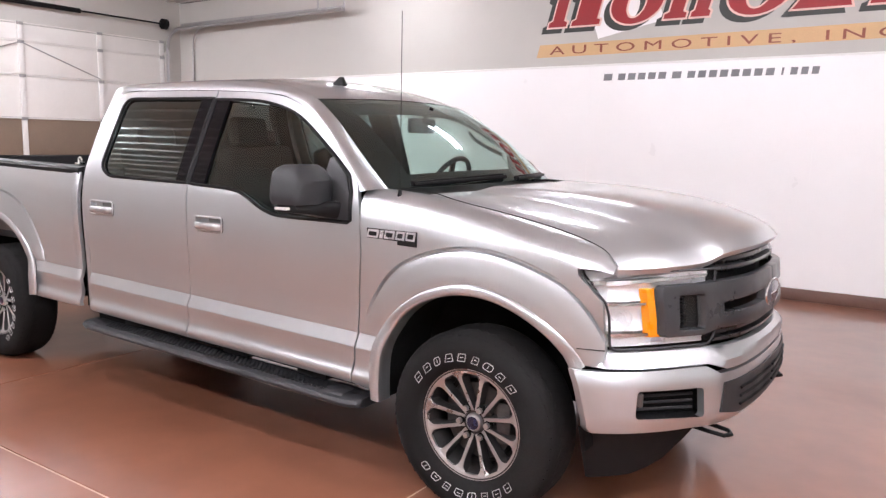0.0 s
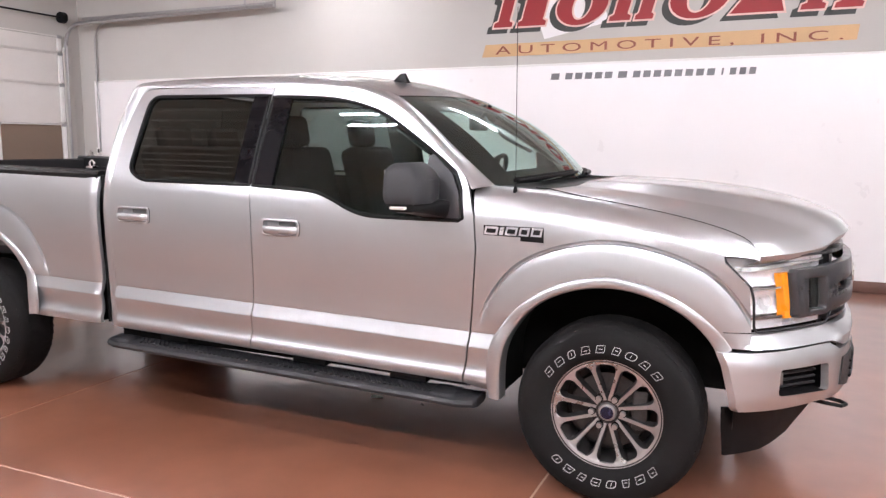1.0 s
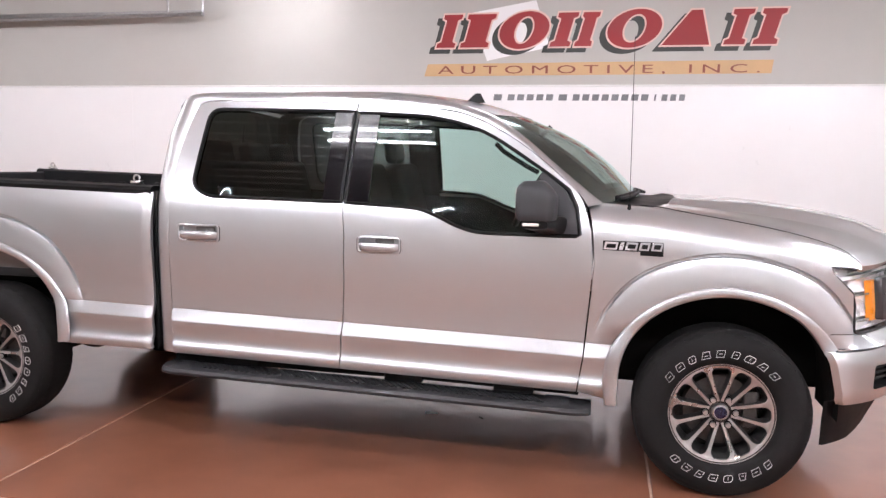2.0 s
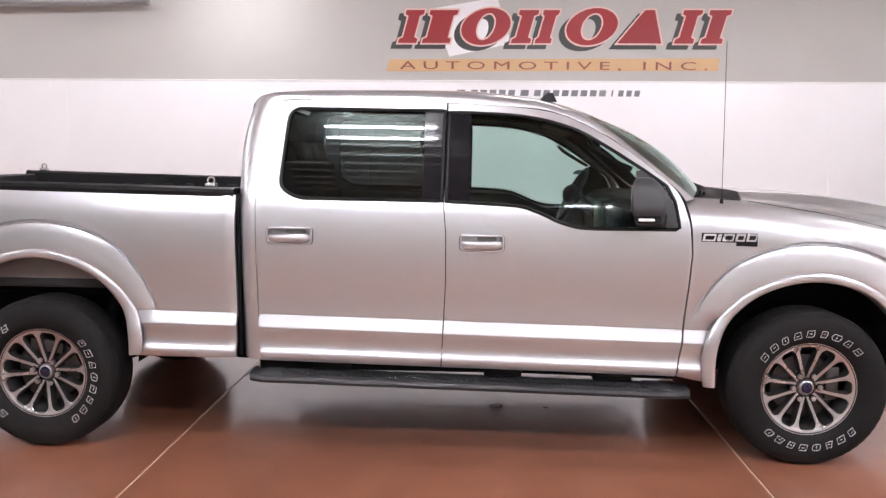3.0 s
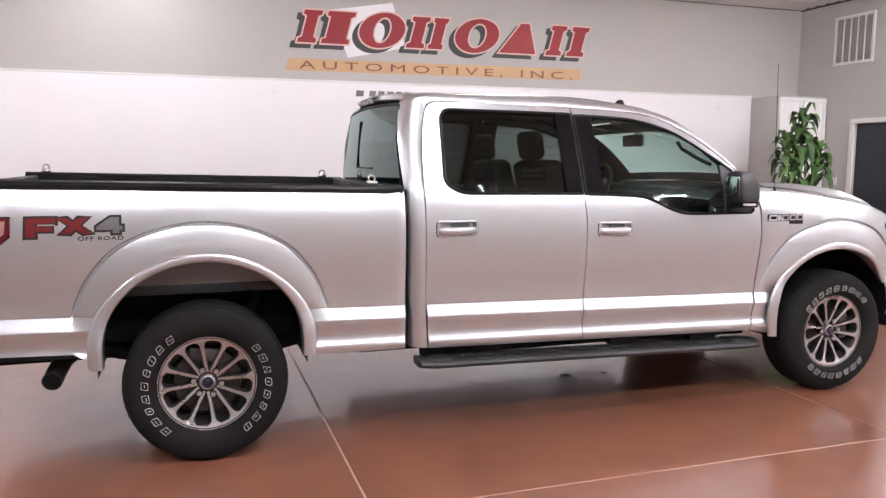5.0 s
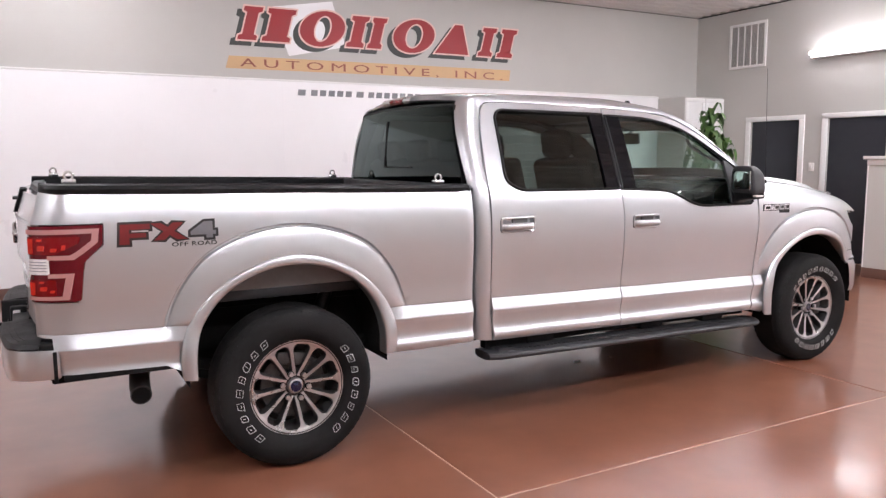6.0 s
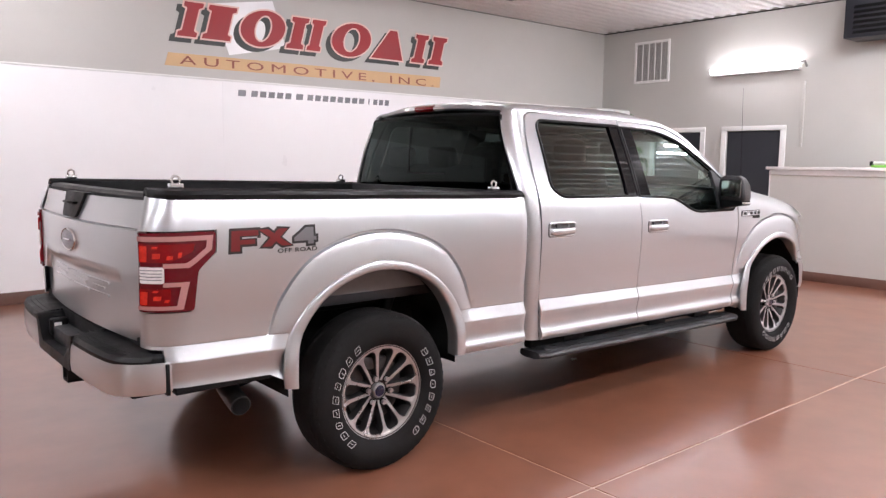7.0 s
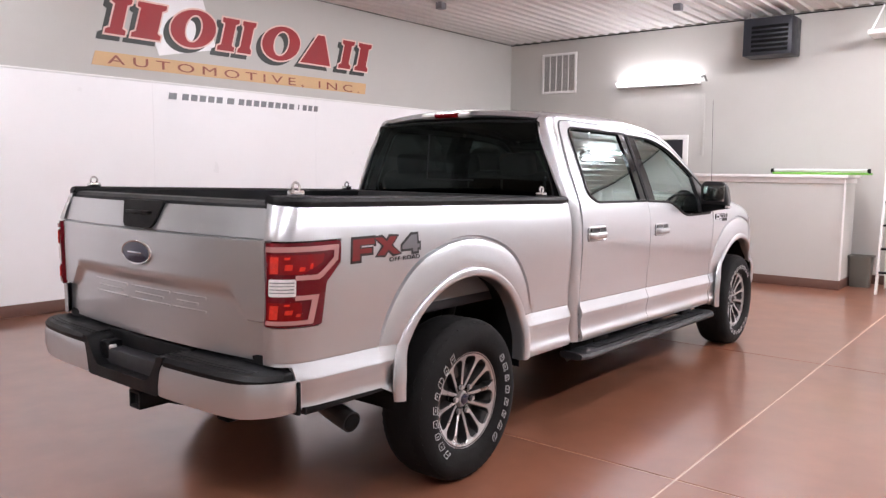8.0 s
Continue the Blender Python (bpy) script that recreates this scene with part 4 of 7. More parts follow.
def bulge(x, z, c):
    """How far the sheet metal swells round a wheel arch."""
    r, a = polar(x, z, c)
    rb, rf = ARCH_B(a), ARCH_F(a)
    if r >= rb:
        return -0.018 * sstep(rb + 0.014 - r, 0, 0.006) * sstep(z, 0.72, 0.90)
    groove = -0.018 * sstep(0.005 - (rb - r), 0, 0.005) * sstep(z, 0.72, 0.90)
    return groove + (0.008 * sstep(rb - r, 0.002, 0.035) + 0.015 * sstep(rb - r, 0.004, rb - rf)) * sstep(z, 0.68, 0.80)



def arch_line(c, f, a0=0, a1=180, n=40, grow=0.0):
    out = []
    for k in range(n + 1):
        a = a0 + (a1 - a0) * k / n
        r = f(a if a <= 90 else 180 - a) + grow
        out.append((c[0] + r * math.cos(radians(a)), c[1] + r * math.sin(radians(a))))
    return out


def rake(x):
    return 0.02 * (x + 1.86)


def cab_side(x, z):
    h = door_prof(z + rake(x))
    h -= 0.05 * max(0.0, (-2.82 - x) / 0.11) ** 2
    return (x, -h, z)


def bed_side(u, z):
    h = bed_prof(z + rake(u)) + bulge(u, z, RC)
    h -= 0.012 * max(0.0, (u + 2.985) / 0.04) ** 2
    x = u
    if u < -4.93:
        a = min((-4.93 - u) / 0.215, 1.0) * math.pi / 2
        x = -4.93 - 0.175 * math.sin(a)
        h -= 0.108 * (1 - math.cos(a))
    x += 0.35 * max(0.0, z - 1.27) * sstep(-u, 4.95, 5.1)
    return (x, -h, z)


def fender_side(x, v):
    zs = fender_top(x)
    k = sstep(x, 0.32, -0.15)
    tall = 0.12 + 0.06 * k
    z0 = zs - tall
    taper = 0.048 * sstep(x, 0.22, 0.56)
    if v <= z0:
        z, drop = v, 0.0
    else:
        a = min((v - z0) / (0.19 + 0.058 * k), 1.0) * math.pi / 2
        z, drop = z0 + tall * math.sin(a), 1 - math.cos(a)
    h = bed_prof(min(z, 1.12) + rake(x)) + bulge(x, v, FC) - taper
    h -= (h - shut_y(x) - 0.002) * drop
    h += 0.02 * sstep(z, 0.80, 0.70) * sstep(x, 0.35, 0.55)
    return (x, -h, z)


def crease_lines(x0, x1):
    return [[(x, zb - rake(x)) for x in np.linspace(x0, x1, 60)] for zb in (0.47, 0.488, 0.50, 0.51, 0.518, 0.528, 0.54, 0.552, 0.57, 0.648, 0.652, 0.656, 0.660, 0.711, 0.714, 0.716, 0.7185, 0.721, 0.728)]


def both(name, build, mat, parent_r, parent_l, label=""):
    """The same part on the right side and, mirrored, on the left."""
    a = part(name, build(), mat, parent_r, label)
    b = part(name, mirror_y(build()), mat, parent_l, label)
    return a, b


REAR_DOOR = [(-1.875, 0.473), (-1.863, 0.743), (-1.855, 0.924), (-1.856, 1.163), (-1.870, 1.32), (-1.862, 1.838)]
REAR_DOOR += [(-2.20, 1.846), (-2.55, 1.850)] + spline([(-2.70, 1.848), (-2.745, 1.835), (-2.772, 1.804), (-2.792, 1.74), (-2.81, 1.652), (-2.828, 1.504), (-2.832, 1.359)], 3) + [(-2.831, 1.215), (-2.827, 0.741), (-2.815, 0.492)]
FRONT_DOOR = [(-0.672, 0.449), (-0.647, 0.621), (-0.638, 0.745), (-0.624, 0.929), (-0.614, 1.081), (-0.628, 1.232)]
FRONT_DOOR += spline([(-0.652, 1.310), (-0.692, 1.400), (-0.833, 1.525), (-0.977, 1.633), (-1.125, 1.720), (-1.275, 1.783), (-1.429, 1.811), (-1.60, 1.826), (-1.853, 1.836)], 4)
FRONT_DOOR += [(-1.865, 1.32), (-1.851, 1.163), (-1.850, 0.924), (-1.858, 0.743), (-1.870, 0.473)]
REAR_WIN = rounded([(-1.876, 1.332), (-1.870, 1.797), (-2.690, 1.806), (-2.712, 1.395), (-2.62, 1.341)], [0, 0, 0.07, 0.06, 0.10], 6)
FRONT_WIN = [(-1.848, 1.790), (-1.735, 1.787)] + spline([(-1.55, 1.779), (-1.432, 1.766), (-1.28, 1.732), (-1.128, 1.672), (-0.894, 1.527), (-0.74, 1.420)], 4) + [(-0.700, 1.34), (-0.680, 1.215), (-0.70, 1.203)] + spline([(-1.10, 1.203), (-1.19, 1.209), (-1.28, 1.234), (-1.371, 1.275), (-1.462, 1.307), (-1.56, 1.318)], 4) + [(-1.73, 1.325), (-1.855, 1.329)]
FENDER = [(0.42, 0.735)] + [p for p in arch_line(FC, ARCH_A, 36, 175, 40, 0.012)] + [(-0.52, 0.415), (-0.665, 0.449), (-0.640, 0.621), (-0.631, 0.745), (-0.617, 0.929), (-0.607, 1.081), (-0.620, 1.232), (-0.640, 1.33), (-0.645, 1.42)]
FENDER += [(x, fender_top(x) + 0.069) for x in (-0.5, -0.37, -0.2, 0.0, 0.2, 0.4, 0.47, 0.52, 0.55, 0.572)] + [(0.572, 1.108), (0.438, 1.108), (0.444, 1.08), (0.54, 0.985), (0.556, 0.80), (0.556, 0.735)]
BED = [(-2.950, 0.502), (-2.944, 0.75), (-2.944, 1.352), (-3.3, 1.356), (-3.65, 1.361), (-4.36, 1.381), (-5.0, 1.392), (-5.14, 1.394), (-5.145, 1.256), (-4.822, 1.256), (-4.826, 1.160), (-4.90, 1.098), (-4.936, 0.918), (-5.145, 0.918), (-5.145, 0.77), (-5.03, 0.765), (-5.02, 0.605), (-4.59, 0.592)]
BED += list(reversed(arch_line(RC, ARCH_A, 5, 172, 44, 0.012))) + [(-3.425, 0.502)]
IN = (0, 0.022, 0)


def feature(c):
    return [arch_line(c, ARCH_B, 15, 165, 60, g) for g in (0.015, 0.011, 0.0075, 0.003, 0.0, -0.0025, -0.0055, -0.02)]


def handle_loops(x0, x1, z0, z1):
    return (rounded([(x0, z0), (x1, z0), (x1, z1), (x0, z1)], 0.024, 5),
            rounded([(x0 + 0.012, z0 + 0.012), (x1 - 0.012, z0 + 0.012), (x1 - 0.012, z1 - 0.012), (x0 + 0.012, z1 - 0.012)], 0.018, 5))


RH, FH = (-2.776, -2.533, 1.098, 1.199), (-1.785, -1.553, 1.075, 1.172)
fender_r, fender_l = both("front_fender", lambda: sheet(FENDER, fender_side, 0.024, lines=crease_lines(-0.7, 0.6) + feature(FC), rim=IN), PAINT, truck, truck)
rdoor_r, rdoor_l = both("rear_door", lambda: sheet(REAR_DOOR, cab_side, 0.03, [REAR_WIN, handle_loops(*RH)[1]], crease_lines(-2.9, -1.8), IN), PAINT, truck, truck)
fdoor_r, fdoor_l = both("front_door", lambda: sheet(FRONT_DOOR, cab_side, 0.03, [FRONT_WIN, handle_loops(*FH)[1]], crease_lines(-1.9, -0.6), IN), PAINT, truck, truck)
bed_r, bed_l = both("bed_side", lambda: sheet(BED, bed_side, 0.026, lines=crease_lines(-5.1, -2.9) + feature(RC) + [[(x, 1.243 - rake(x)) for x in np.linspace(-5.1, -2.9, 60)]], rim=IN), PAINT, truck, truck)


def off(fn, d):
    """The same surface, d further out from the body."""
    def g(u, v):
        x, y, z = fn(u, v)
        return (x, y - d, z)
    return g


# glass, pillars and seals of the doors
both("window_glass", lambda: sheet(REAR_WIN, off(cab_side, -0.010), 0.05), PRIVACY, rdoor_r, rdoor_l, "dark privacy glass")
FW_GLASS = [p for p in FRONT_WIN]
both("window_glass", lambda: sheet(FW_GLASS, off(cab_side, -0.010), 0.05), GLASS, fdoor_r, fdoor_l, "green tinted glass")
both("pillar_cover", lambda: sheet([(-1.866, 1.336), (-1.864, 1.793), (-1.972, 1.794), (-1.978, 1.336)], off(cab_side, 0.003), 0.05, rim=(0, 0.012, 0)), GLOSSBLACK, rdoor_r, rdoor_l, "gloss black pillar cover")
both("pillar_cover", lambda: sheet([(-1.736, 1.332), (-1.732, 1.785), (-1.850, 1.789), (-1.858, 1.334)], off(cab_side, 0.003), 0.05, rim=(0, 0.012, 0)), GLOSSBLACK, fdoor_r, fdoor_l, "gloss black pillar cover")


def seal(loop, r=0.007, d=0.002):
    def f():
        return tube(B(), [off(cab_side, d)(*p) for p in dense(loop, 0.04)], r, 6, closed=True, up=(0, 1, 0))
    return f


both("window_seal", seal(REAR_WIN, 0.009), BLACK, rdoor_r, rdoor_l)
both("window_seal", seal(FRONT_WIN, 0.009), BLACK, fdoor_r, fdoor_l)
SAIL = [(-0.888, 1.215), (-0.69, 1.213), (-0.708, 1.33), (-0.755, 1.415), (-0.865, 1.50), (-0.885, 1.49)]
both("sail_panel", lambda: sheet(SAIL, off(cab_side, 0.006), 0.04, rim=(0, 0.02, 0)), TRIM, fdoor_r, fdoor_l, "dark grey plastic sail panel")


# door handles in shallow cups
def handle_at(x0, x1, z0, z1, door_r, door_l):
    cx, cz = (x0 + x1) / 2, (z0 + z1) / 2
    rim_, inner = handle_loops(x0, x1, z0, z1)
    y = cab_side(cx, cz)[1]
    def escut():
        return tube(B(), [off(cab_side, 0.002)(*p) for p in scaled(inner, 1.03)], 0.0065, 8, closed=True, up=(0, 1, 0))
    def cup():
        c = np.array((cx, cz))
        rows = []
        for k, d in ((1.0, 0.0), (0.97, -0.012), (0.90, -0.024), (0.70, -0.031), (0.35, -0.033), (0.05, -0.034)):
            rows.append([off(cab_side, d)(*(c + (np.array(p) - c) * k)) for p in inner])
        bm = B()
        vs = loft(bm, rows, closed=True)
        bm.faces.new(vs[-1])
        return fix(bm)
    def grip():
        bm = B()
        rows = []
        for k in range(15):
            t = -1 + k / 7
            xx = cx + t * (x1 - x0) * 0.455
            out = 0.033 * (1 - abs(t) ** 8) - 0.010
            hh = 0.0205 * (1 - 0.25 * abs(t) ** 8)
            rows.append([(xx, y - out - 0.012 * math.cos(a), cz - 0.010 + hh * math.sin(a)) for a in np.linspace(0, 2 * math.pi, 14, endpoint=False)])
        vs = loft(bm, rows, closed=True)
        bm.faces.new(vs[0])
        bm.faces.new(vs[-1])
        return fix(bm)
    def groove():
        return tube(B(), [off(cab_side, 0.0005)(*p) for p in scaled(inner, 1.09)], 0.0028, 6, closed=True, up=(0, 1, 0))
    # dark patch stands in for the reflection deep in the cup
    def pocket():
        w, h = x1 - x0, z1 - z0
        loop = rounded([(cx - 0.10 * w, cz + 0.08 * h), (cx + 0.33 * w, cz + 0.08 * h), (cx + 0.31 * w, cz + 0.33 * h), (cx - 0.10 * w, cz + 0.33 * h)], 0.006, 3)
        return fix(sheet(loop, off(cab_side, -0.020), 0.03, rim=(0, 0.012, 0)))
    both("handle_bezel", escut, PAINT, door_r, door_l)
    both("handle_groove", groove, TRIM, door_r, door_l)
    both("handle_cup", cup, PAINT, door_r, door_l, "shallow silver handle cup")
    both("cup_reflection", pocket, INNER, door_r, door_l, "dark patch painted for the reflection in the handle cup")
    both("handle", grip, PAINT, door_r, door_l, "silver pull handle")


handle_at(*RH, rdoor_r, rdoor_l)
handle_at(*FH, fdoor_r, fdoor_l)


# wheel-arch flares
def flare(c, a0, a1, fn):
    def f():
        bm = B()
        rows = []
        angs = list(np.linspace(a0, a1, 56))
        for a in angs:
            aa = a if a <= 90 else 180 - a
            ra, rf = ARCH_A(max(aa, 0)), ARCH_F(max(aa, 0))
            row = []
            for t, add in ((1.0, -0.003), (0.985, 0.004), (0.92, 0.0085), (0.78, 0.0120), (0.60, 0.0140), (0.36, 0.0150), (0.16, 0.0135), (0.05, 0.009), (0.0, 0.002), (-0.02, -0.02), (-0.02, -0.07)):
                r = ra + (rf - ra) * t
                x, z = c[0] + r * math.cos(radians(a)), c[1] + r * math.sin(radians(a))
                rr = ra + (rf - ra) * max(t, 0.25)
                xb, zb = c[0] + rr * math.cos(radians(a)), c[1] + rr * math.sin(radians(a))
                y = fn(xb, max(zb, 0.77))[1] - 0.020 * sstep(zb, 0.78, 0.62) - add * (sstep(a, 30, 58) if c is FC else 1.0)
                row.append((x, min(max(y, -1.005), -0.86), z))
            rows.append(row)
        loft(bm, rows)
        bmesh.ops.recalc_face_normals(bm, faces=bm.faces)
        return bm
    return f


flare_f = flare(FC, 34.5, 179, fender_side)
flare_b = flare(RC, 6, 174, bed_side)
both("wheel_arch_flare", flare_f, PAINT, fender_r, fender_l)
both("wheel_arch_flare", flare_b, PAINT, bed_r, bed_l)


# inner wheel housings
def housing(c, z_low, span=(0, 180), r=0.60):
    def f():
        bm = B()
        rows = []
        for a in np.linspace(span[0], span[1], 28):
            aa = min(a, 180 - a)
            rr = ARCH_A(max(aa, 0)) + 0.03
            x, z = c[0] + rr * math.cos(radians(a)), c[1] + rr * math.sin(radians(a))
            rows.append([(x, y, z) for y in (-0.93, -0.75, -0.55)])
        loft(bm, rows)
        a, b = B(), None
        pts = [(r_[2][0], r_[2][2]) for r_ in rows] + [(rows[-1][2][0], z_low), (rows[0][2][0], z_low)]
        vs = [bm.verts.new((p[0], -0.551, p[1])) for p in pts]
        bm.faces.new(vs)
        a.free()
        return bm
    return f


both("wheel_housing", housing(FC, 0.45), DARK, truck, truck)
both("wheel_housing", housing(RC, 0.55), DARK, truck, truck)
# pale inner edge of the bed over the rear wheel, its shade under the arch put into the colour
both("bed_inner_panel", lambda: box(B(), WB, -0.80, 0.965, 0.92, 0.012, 0.16, 0.003), INNER, truck, truck)

# cab side frame: roof rail, rear corner and windshield pillar
D_ = [(-2.818, -0.932, 0.49), (-2.830, -0.934, 0.74), (-2.834, -0.947, 1.10), (-2.835, -0.942, 1.215), (-2.836, -0.913, 1.359), (-2.832, -0.852, 1.504), (-2.814, -0.789, 1.652), (-2.776, -0.724, 1.806), (-2.748, -0.710, 1.838), (-2.70, -0.705, 1.852), (-2.55, -0.704, 1.854), (-1.858, -0.709, 1.840), (-1.429, -0.720, 1.815), (-1.275, -0.732, 1.787), (-1.125, -0.760, 1.724), (-0.977, -0.797, 1.637), (-0.833, -0.842, 1.529), (-0.692, -0.890, 1.404), (-0.648, -0.915, 1.345)]
E_ = [(-2.918, -0.875, 0.50), (-2.920, -0.885, 0.74), (-2.922, -0.895, 1.10), (-2.924, -0.890, 1.215), (-2.932, -0.862, 1.359), (-2.938, -0.802, 1.504), (-2.936, -0.738, 1.652), (-2.912, -0.668, 1.80), (-2.885, -0.652, 1.862), (-2.80, -0.643, 1.893), (-2.55, -0.630, 1.905), (-1.858, -0.625, 1.905), (-1.43, -0.630, 1.868), (-1.275, -0.648, 1.832), (-1.139, -0.672, 1.785), (-0.985, -0.700, 1.682), (-0.83, -0.735, 1.555), (-0.665, -0.775, 1.425), (-0.575, -0.800, 1.358)]


def cab_frame():
    bm = B()
    d, e = spline(D_, 4), spline(E_, 4)
    rows = []
    for p, q in zip(d, e):
        p, q = np.array(p), np.array(q)
        mid = (p + q) / 2
        n = np.array([0.25 * (mid[0] + 1.9), mid[1], 0.55 * (mid[2] - 1.15)])
        if mid[2] < 1.3:
            n = np.array([-0.7, -1.0, 0])
        n /= np.linalg.norm(n)
        w = np.linalg.norm(q - p)
        ctrl = mid + n * 0.42 * w
        inner = p + np.array([0, 0.02, 0])
        row = [tuple(inner)] + [tuple((1 - t) ** 2 * p + 2 * t * (1 - t) * ctrl + t * t * q) for t in np.linspace(0, 1, 9)]
        row.append(tuple(q - n * 0.015))
        rows.append(row)
    loft(bm, rows)
    bmesh.ops.recalc_face_normals(bm, faces=bm.faces)
    return bm


both("cab_frame", cab_frame, PAINT, truck, truck)
E_TOP = E_[9:15]
ze, ye = pchip([(p[0], p[2]) for p in E_TOP]), pchip([(p[0], -p[1]) for p in E_TOP])


def roof_pt(s, q):
    xe = -2.80 + s * (-1.139 + 2.80)
    y, k = q * ye(xe), 1 - q * q
    x = xe + k * ((1 - s) ** 3 * -0.075 + s ** 3 * 0.13)
    z = ze(xe) + 0.046 * k * (1 - 0.2 * s) - 0.02 * k * s ** 8 - 0.012 * k * (1 - s) ** 6
    return (x, y, z)


bm = B()
loft(bm, [[roof_pt(s, q) for q in np.linspace(-1, 1, 25)] for s in np.linspace(0, 1, 30)])
rear_edge = [roof_pt(0, q) for q in np.linspace(-1, 1, 25)]
loft(bm, [rear_edge, [(x - 0.035, y * 1.01, z - 0.012) for x, y, z in rear_edge], [(x - 0.052, y * 1.015, z - 0.038) for x, y, z in rear_edge], [(x - 0.03, y * 1.015, z - 0.05) for x, y, z in rear_edge]])
bmesh.ops.recalc_face_normals(bm, faces=bm.faces)
part("roof", bm, PAINT, truck)


def ws_row(t, n=25, inset=0.0):
    out = []
    for q in np.linspace(-1, 1, n):
        a = np.array(roof_pt(1, q)) + np.array([0.004, 0, -0.004])
        k = 1 - q * q
        b = np.array((-0.575 + 0.20 * k, q * 0.80, 1.358 + 0.018 * k))
        p = a + (b - a) * t
        swell = math.sin(math.pi * t) * (1 - abs(q) ** 5)
        p[2] += 0.045 * swell
        p[0] += 0.035 * swell
        p[2] -= inset
        out.append(tuple(p))
    return out


bm = B()
loft(bm, [ws_row(t) for t in np.linspace(0, 1, 14)])
part("windshield", bm, GLASS, truck, "clear windshield with a green tint")
bm = B()
for t0, t1 in ((0, 0.05), (0.885, 1.0)):
    loft(bm, [ws_row(t0, 25, 0.003), ws_row(t1, 25, 0.003)])
for lo, hi in ((0, 2), (22, 24)):
    loft(bm, [[ws_row(t, 25, 0.004)[k] for k in range(lo, hi + 1)] for t in np.linspace(0.04, 0.90, 12)])
part("windshield_border", bm, BLACK, truck)


def rw_row(t, n=21, dx=0.0):
    out = []
    for q in np.linspace(-1, 1, n):
        k = 1 - q * q
        a = np.array((-2.905 - 0.022 * k, q * 0.655, 1.838 + 0.018 * k))
        b = np.array((-2.938 - 0.030 * k, q * 0.805, 1.36))
        p = a + (b - a) * t
        p[0] -= dx + 0.012 * math.sin(math.pi * t)
        out.append(tuple(p))
    return out


bm = B()
loft(bm, [rw_row(t) for t in np.linspace(0, 1, 10)])
rwin = part("rear_window", bm, REARGLASS, truck, "dark sliding rear window")
for pts in (((0.17, 0.17), (0.17, 0.78)), ((0.17, 0.78), (-0.22, 0.78))):
    bm = B()
    tube(bm, [(-2.931 - 0.041 * t - 0.012 * math.sin(math.pi * t), y, 1.854 - 0.494 * t) for y, t in pts], 0.006, 6)
    part("slider_frame", bm, BLACK, rwin)
bm = B()
rr = rw_row(0.02, 21, -0.006) + list(reversed(rw_row(0.99, 21, -0.006)))
tube(bm, rr, 0.010, 6, closed=True)
part("window_seal", bm, BLACK, rwin)
bm = B()
loft(bm, [rw_row(1.0, 21, -0.004), [(x + 0.02, y, 0.62) for x, y, z in rw_row(1.0, 21, -0.004)]])
part("cab_back", bm, PAINT, truck)
# high brake lamp
bm = B()
rows = []
for y in np.linspace(-0.17, 0.24, 9):
    rows.append([(-2.90, y, 1.915), (-2.925, y, 1.912), (-2.945, y, 1.900), (-2.95, y, 1.885), (-2.935, y, 1.872)])
loft(bm, rows)
brk = part("high_brake_lamp", bm, LAMPWHITE, truck, "white and red high brake lamp")
bm = B()
loft(bm, [[(p[0] - 0.003, y, p[2] + 0.001) for p in rows[0]] for y in (-0.075, 0.0, 0.06, 0.125)])
part("red_lens", bm, RED, brk)
# shark-fin aerial
fin = B()
rows = []
FZ = roof_pt(0.86, 0.5)[2]
for t in np.linspace(0, 1, 9):
    hgt, x0, x1 = 0.050 * t, -1.350 + 0.050 * t ** 1.3, -1.245 - 0.026 * t
    w = 0.019 * (1 - 0.8 * t)
    rows.append([(p[0], -0.33 + p[1], FZ - 0.006 + hgt) for p in rounded([(x0, -w), (x1, -w), (x1, w), (x0, w)], 0.014, 3)])
vs = loft(fin, rows, closed=True)
fin.faces.new(vs[-1])
part("shark_fin_aerial", fix(fin), BLACK, truck)
# rod aerial
bm = B()
tube(bm, [(-0.46, -0.868, 1.30), (-0.455, -0.866, 1.36)], [0.016, 0.007], 8)
tube(bm, [(-0.455, -0.866, 1.35), (-0.465, -0.85, 2.14)], 0.0016, 6)
part("rod_aerial", bm, BLACK, truck, "thin black rod aerial")

# ---- front end ----
PLAN = [(0.948, 0.0), (0.943, 0.15), (0.924, 0.30), (0.890, 0.42), (0.842, 0.52), (0.790, 0.60), (0.718, 0.70), (0.645, 0.79), (0.582, 0.852), (0.520, 0.890), (0.43, 0.910), (0.30, 0.918)]
BUMP = [(0.975, 0.0), (0.970, 0.20), (0.945, 0.42), (0.900, 0.56), (0.835, 0.65), (0.765, 0.745), (0.685, 0.835), (0.600, 0.905), (0.520, 0.95), (0.43, 0.972), (0.40, 0.974)]


class Plan:
    def __init__(self, pts):
        p = np.array(spline(pts, 8))
        self.p = p
        self.s = np.concatenate([[0], np.cumsum(np.linalg.norm(np.diff(p, axis=0), axis=1))])

    def at(self, s):
        sg = abs(s)
        return float(np.interp(sg, self.s, self.p[:, 0])), float(np.interp(sg, self.s, self.p[:, 1]))

    def normal(self, s):
        a, b = self.at(max(abs(s) - 0.01, 0)), self.at(abs(s) + 0.01)
        d = np.array([b[0] - a[0], b[1] - a[1]])
        d /= np.linalg.norm(d)
        return d[1], -d[0]

    def y(self, y):
        return float(np.interp(y, self.p[:, 1], self.s))

    def x(self, x):
        return float(np.interp(-x, -self.p[:, 0], self.s))


P1, P2 = Plan(PLAN), Plan(BUMP)


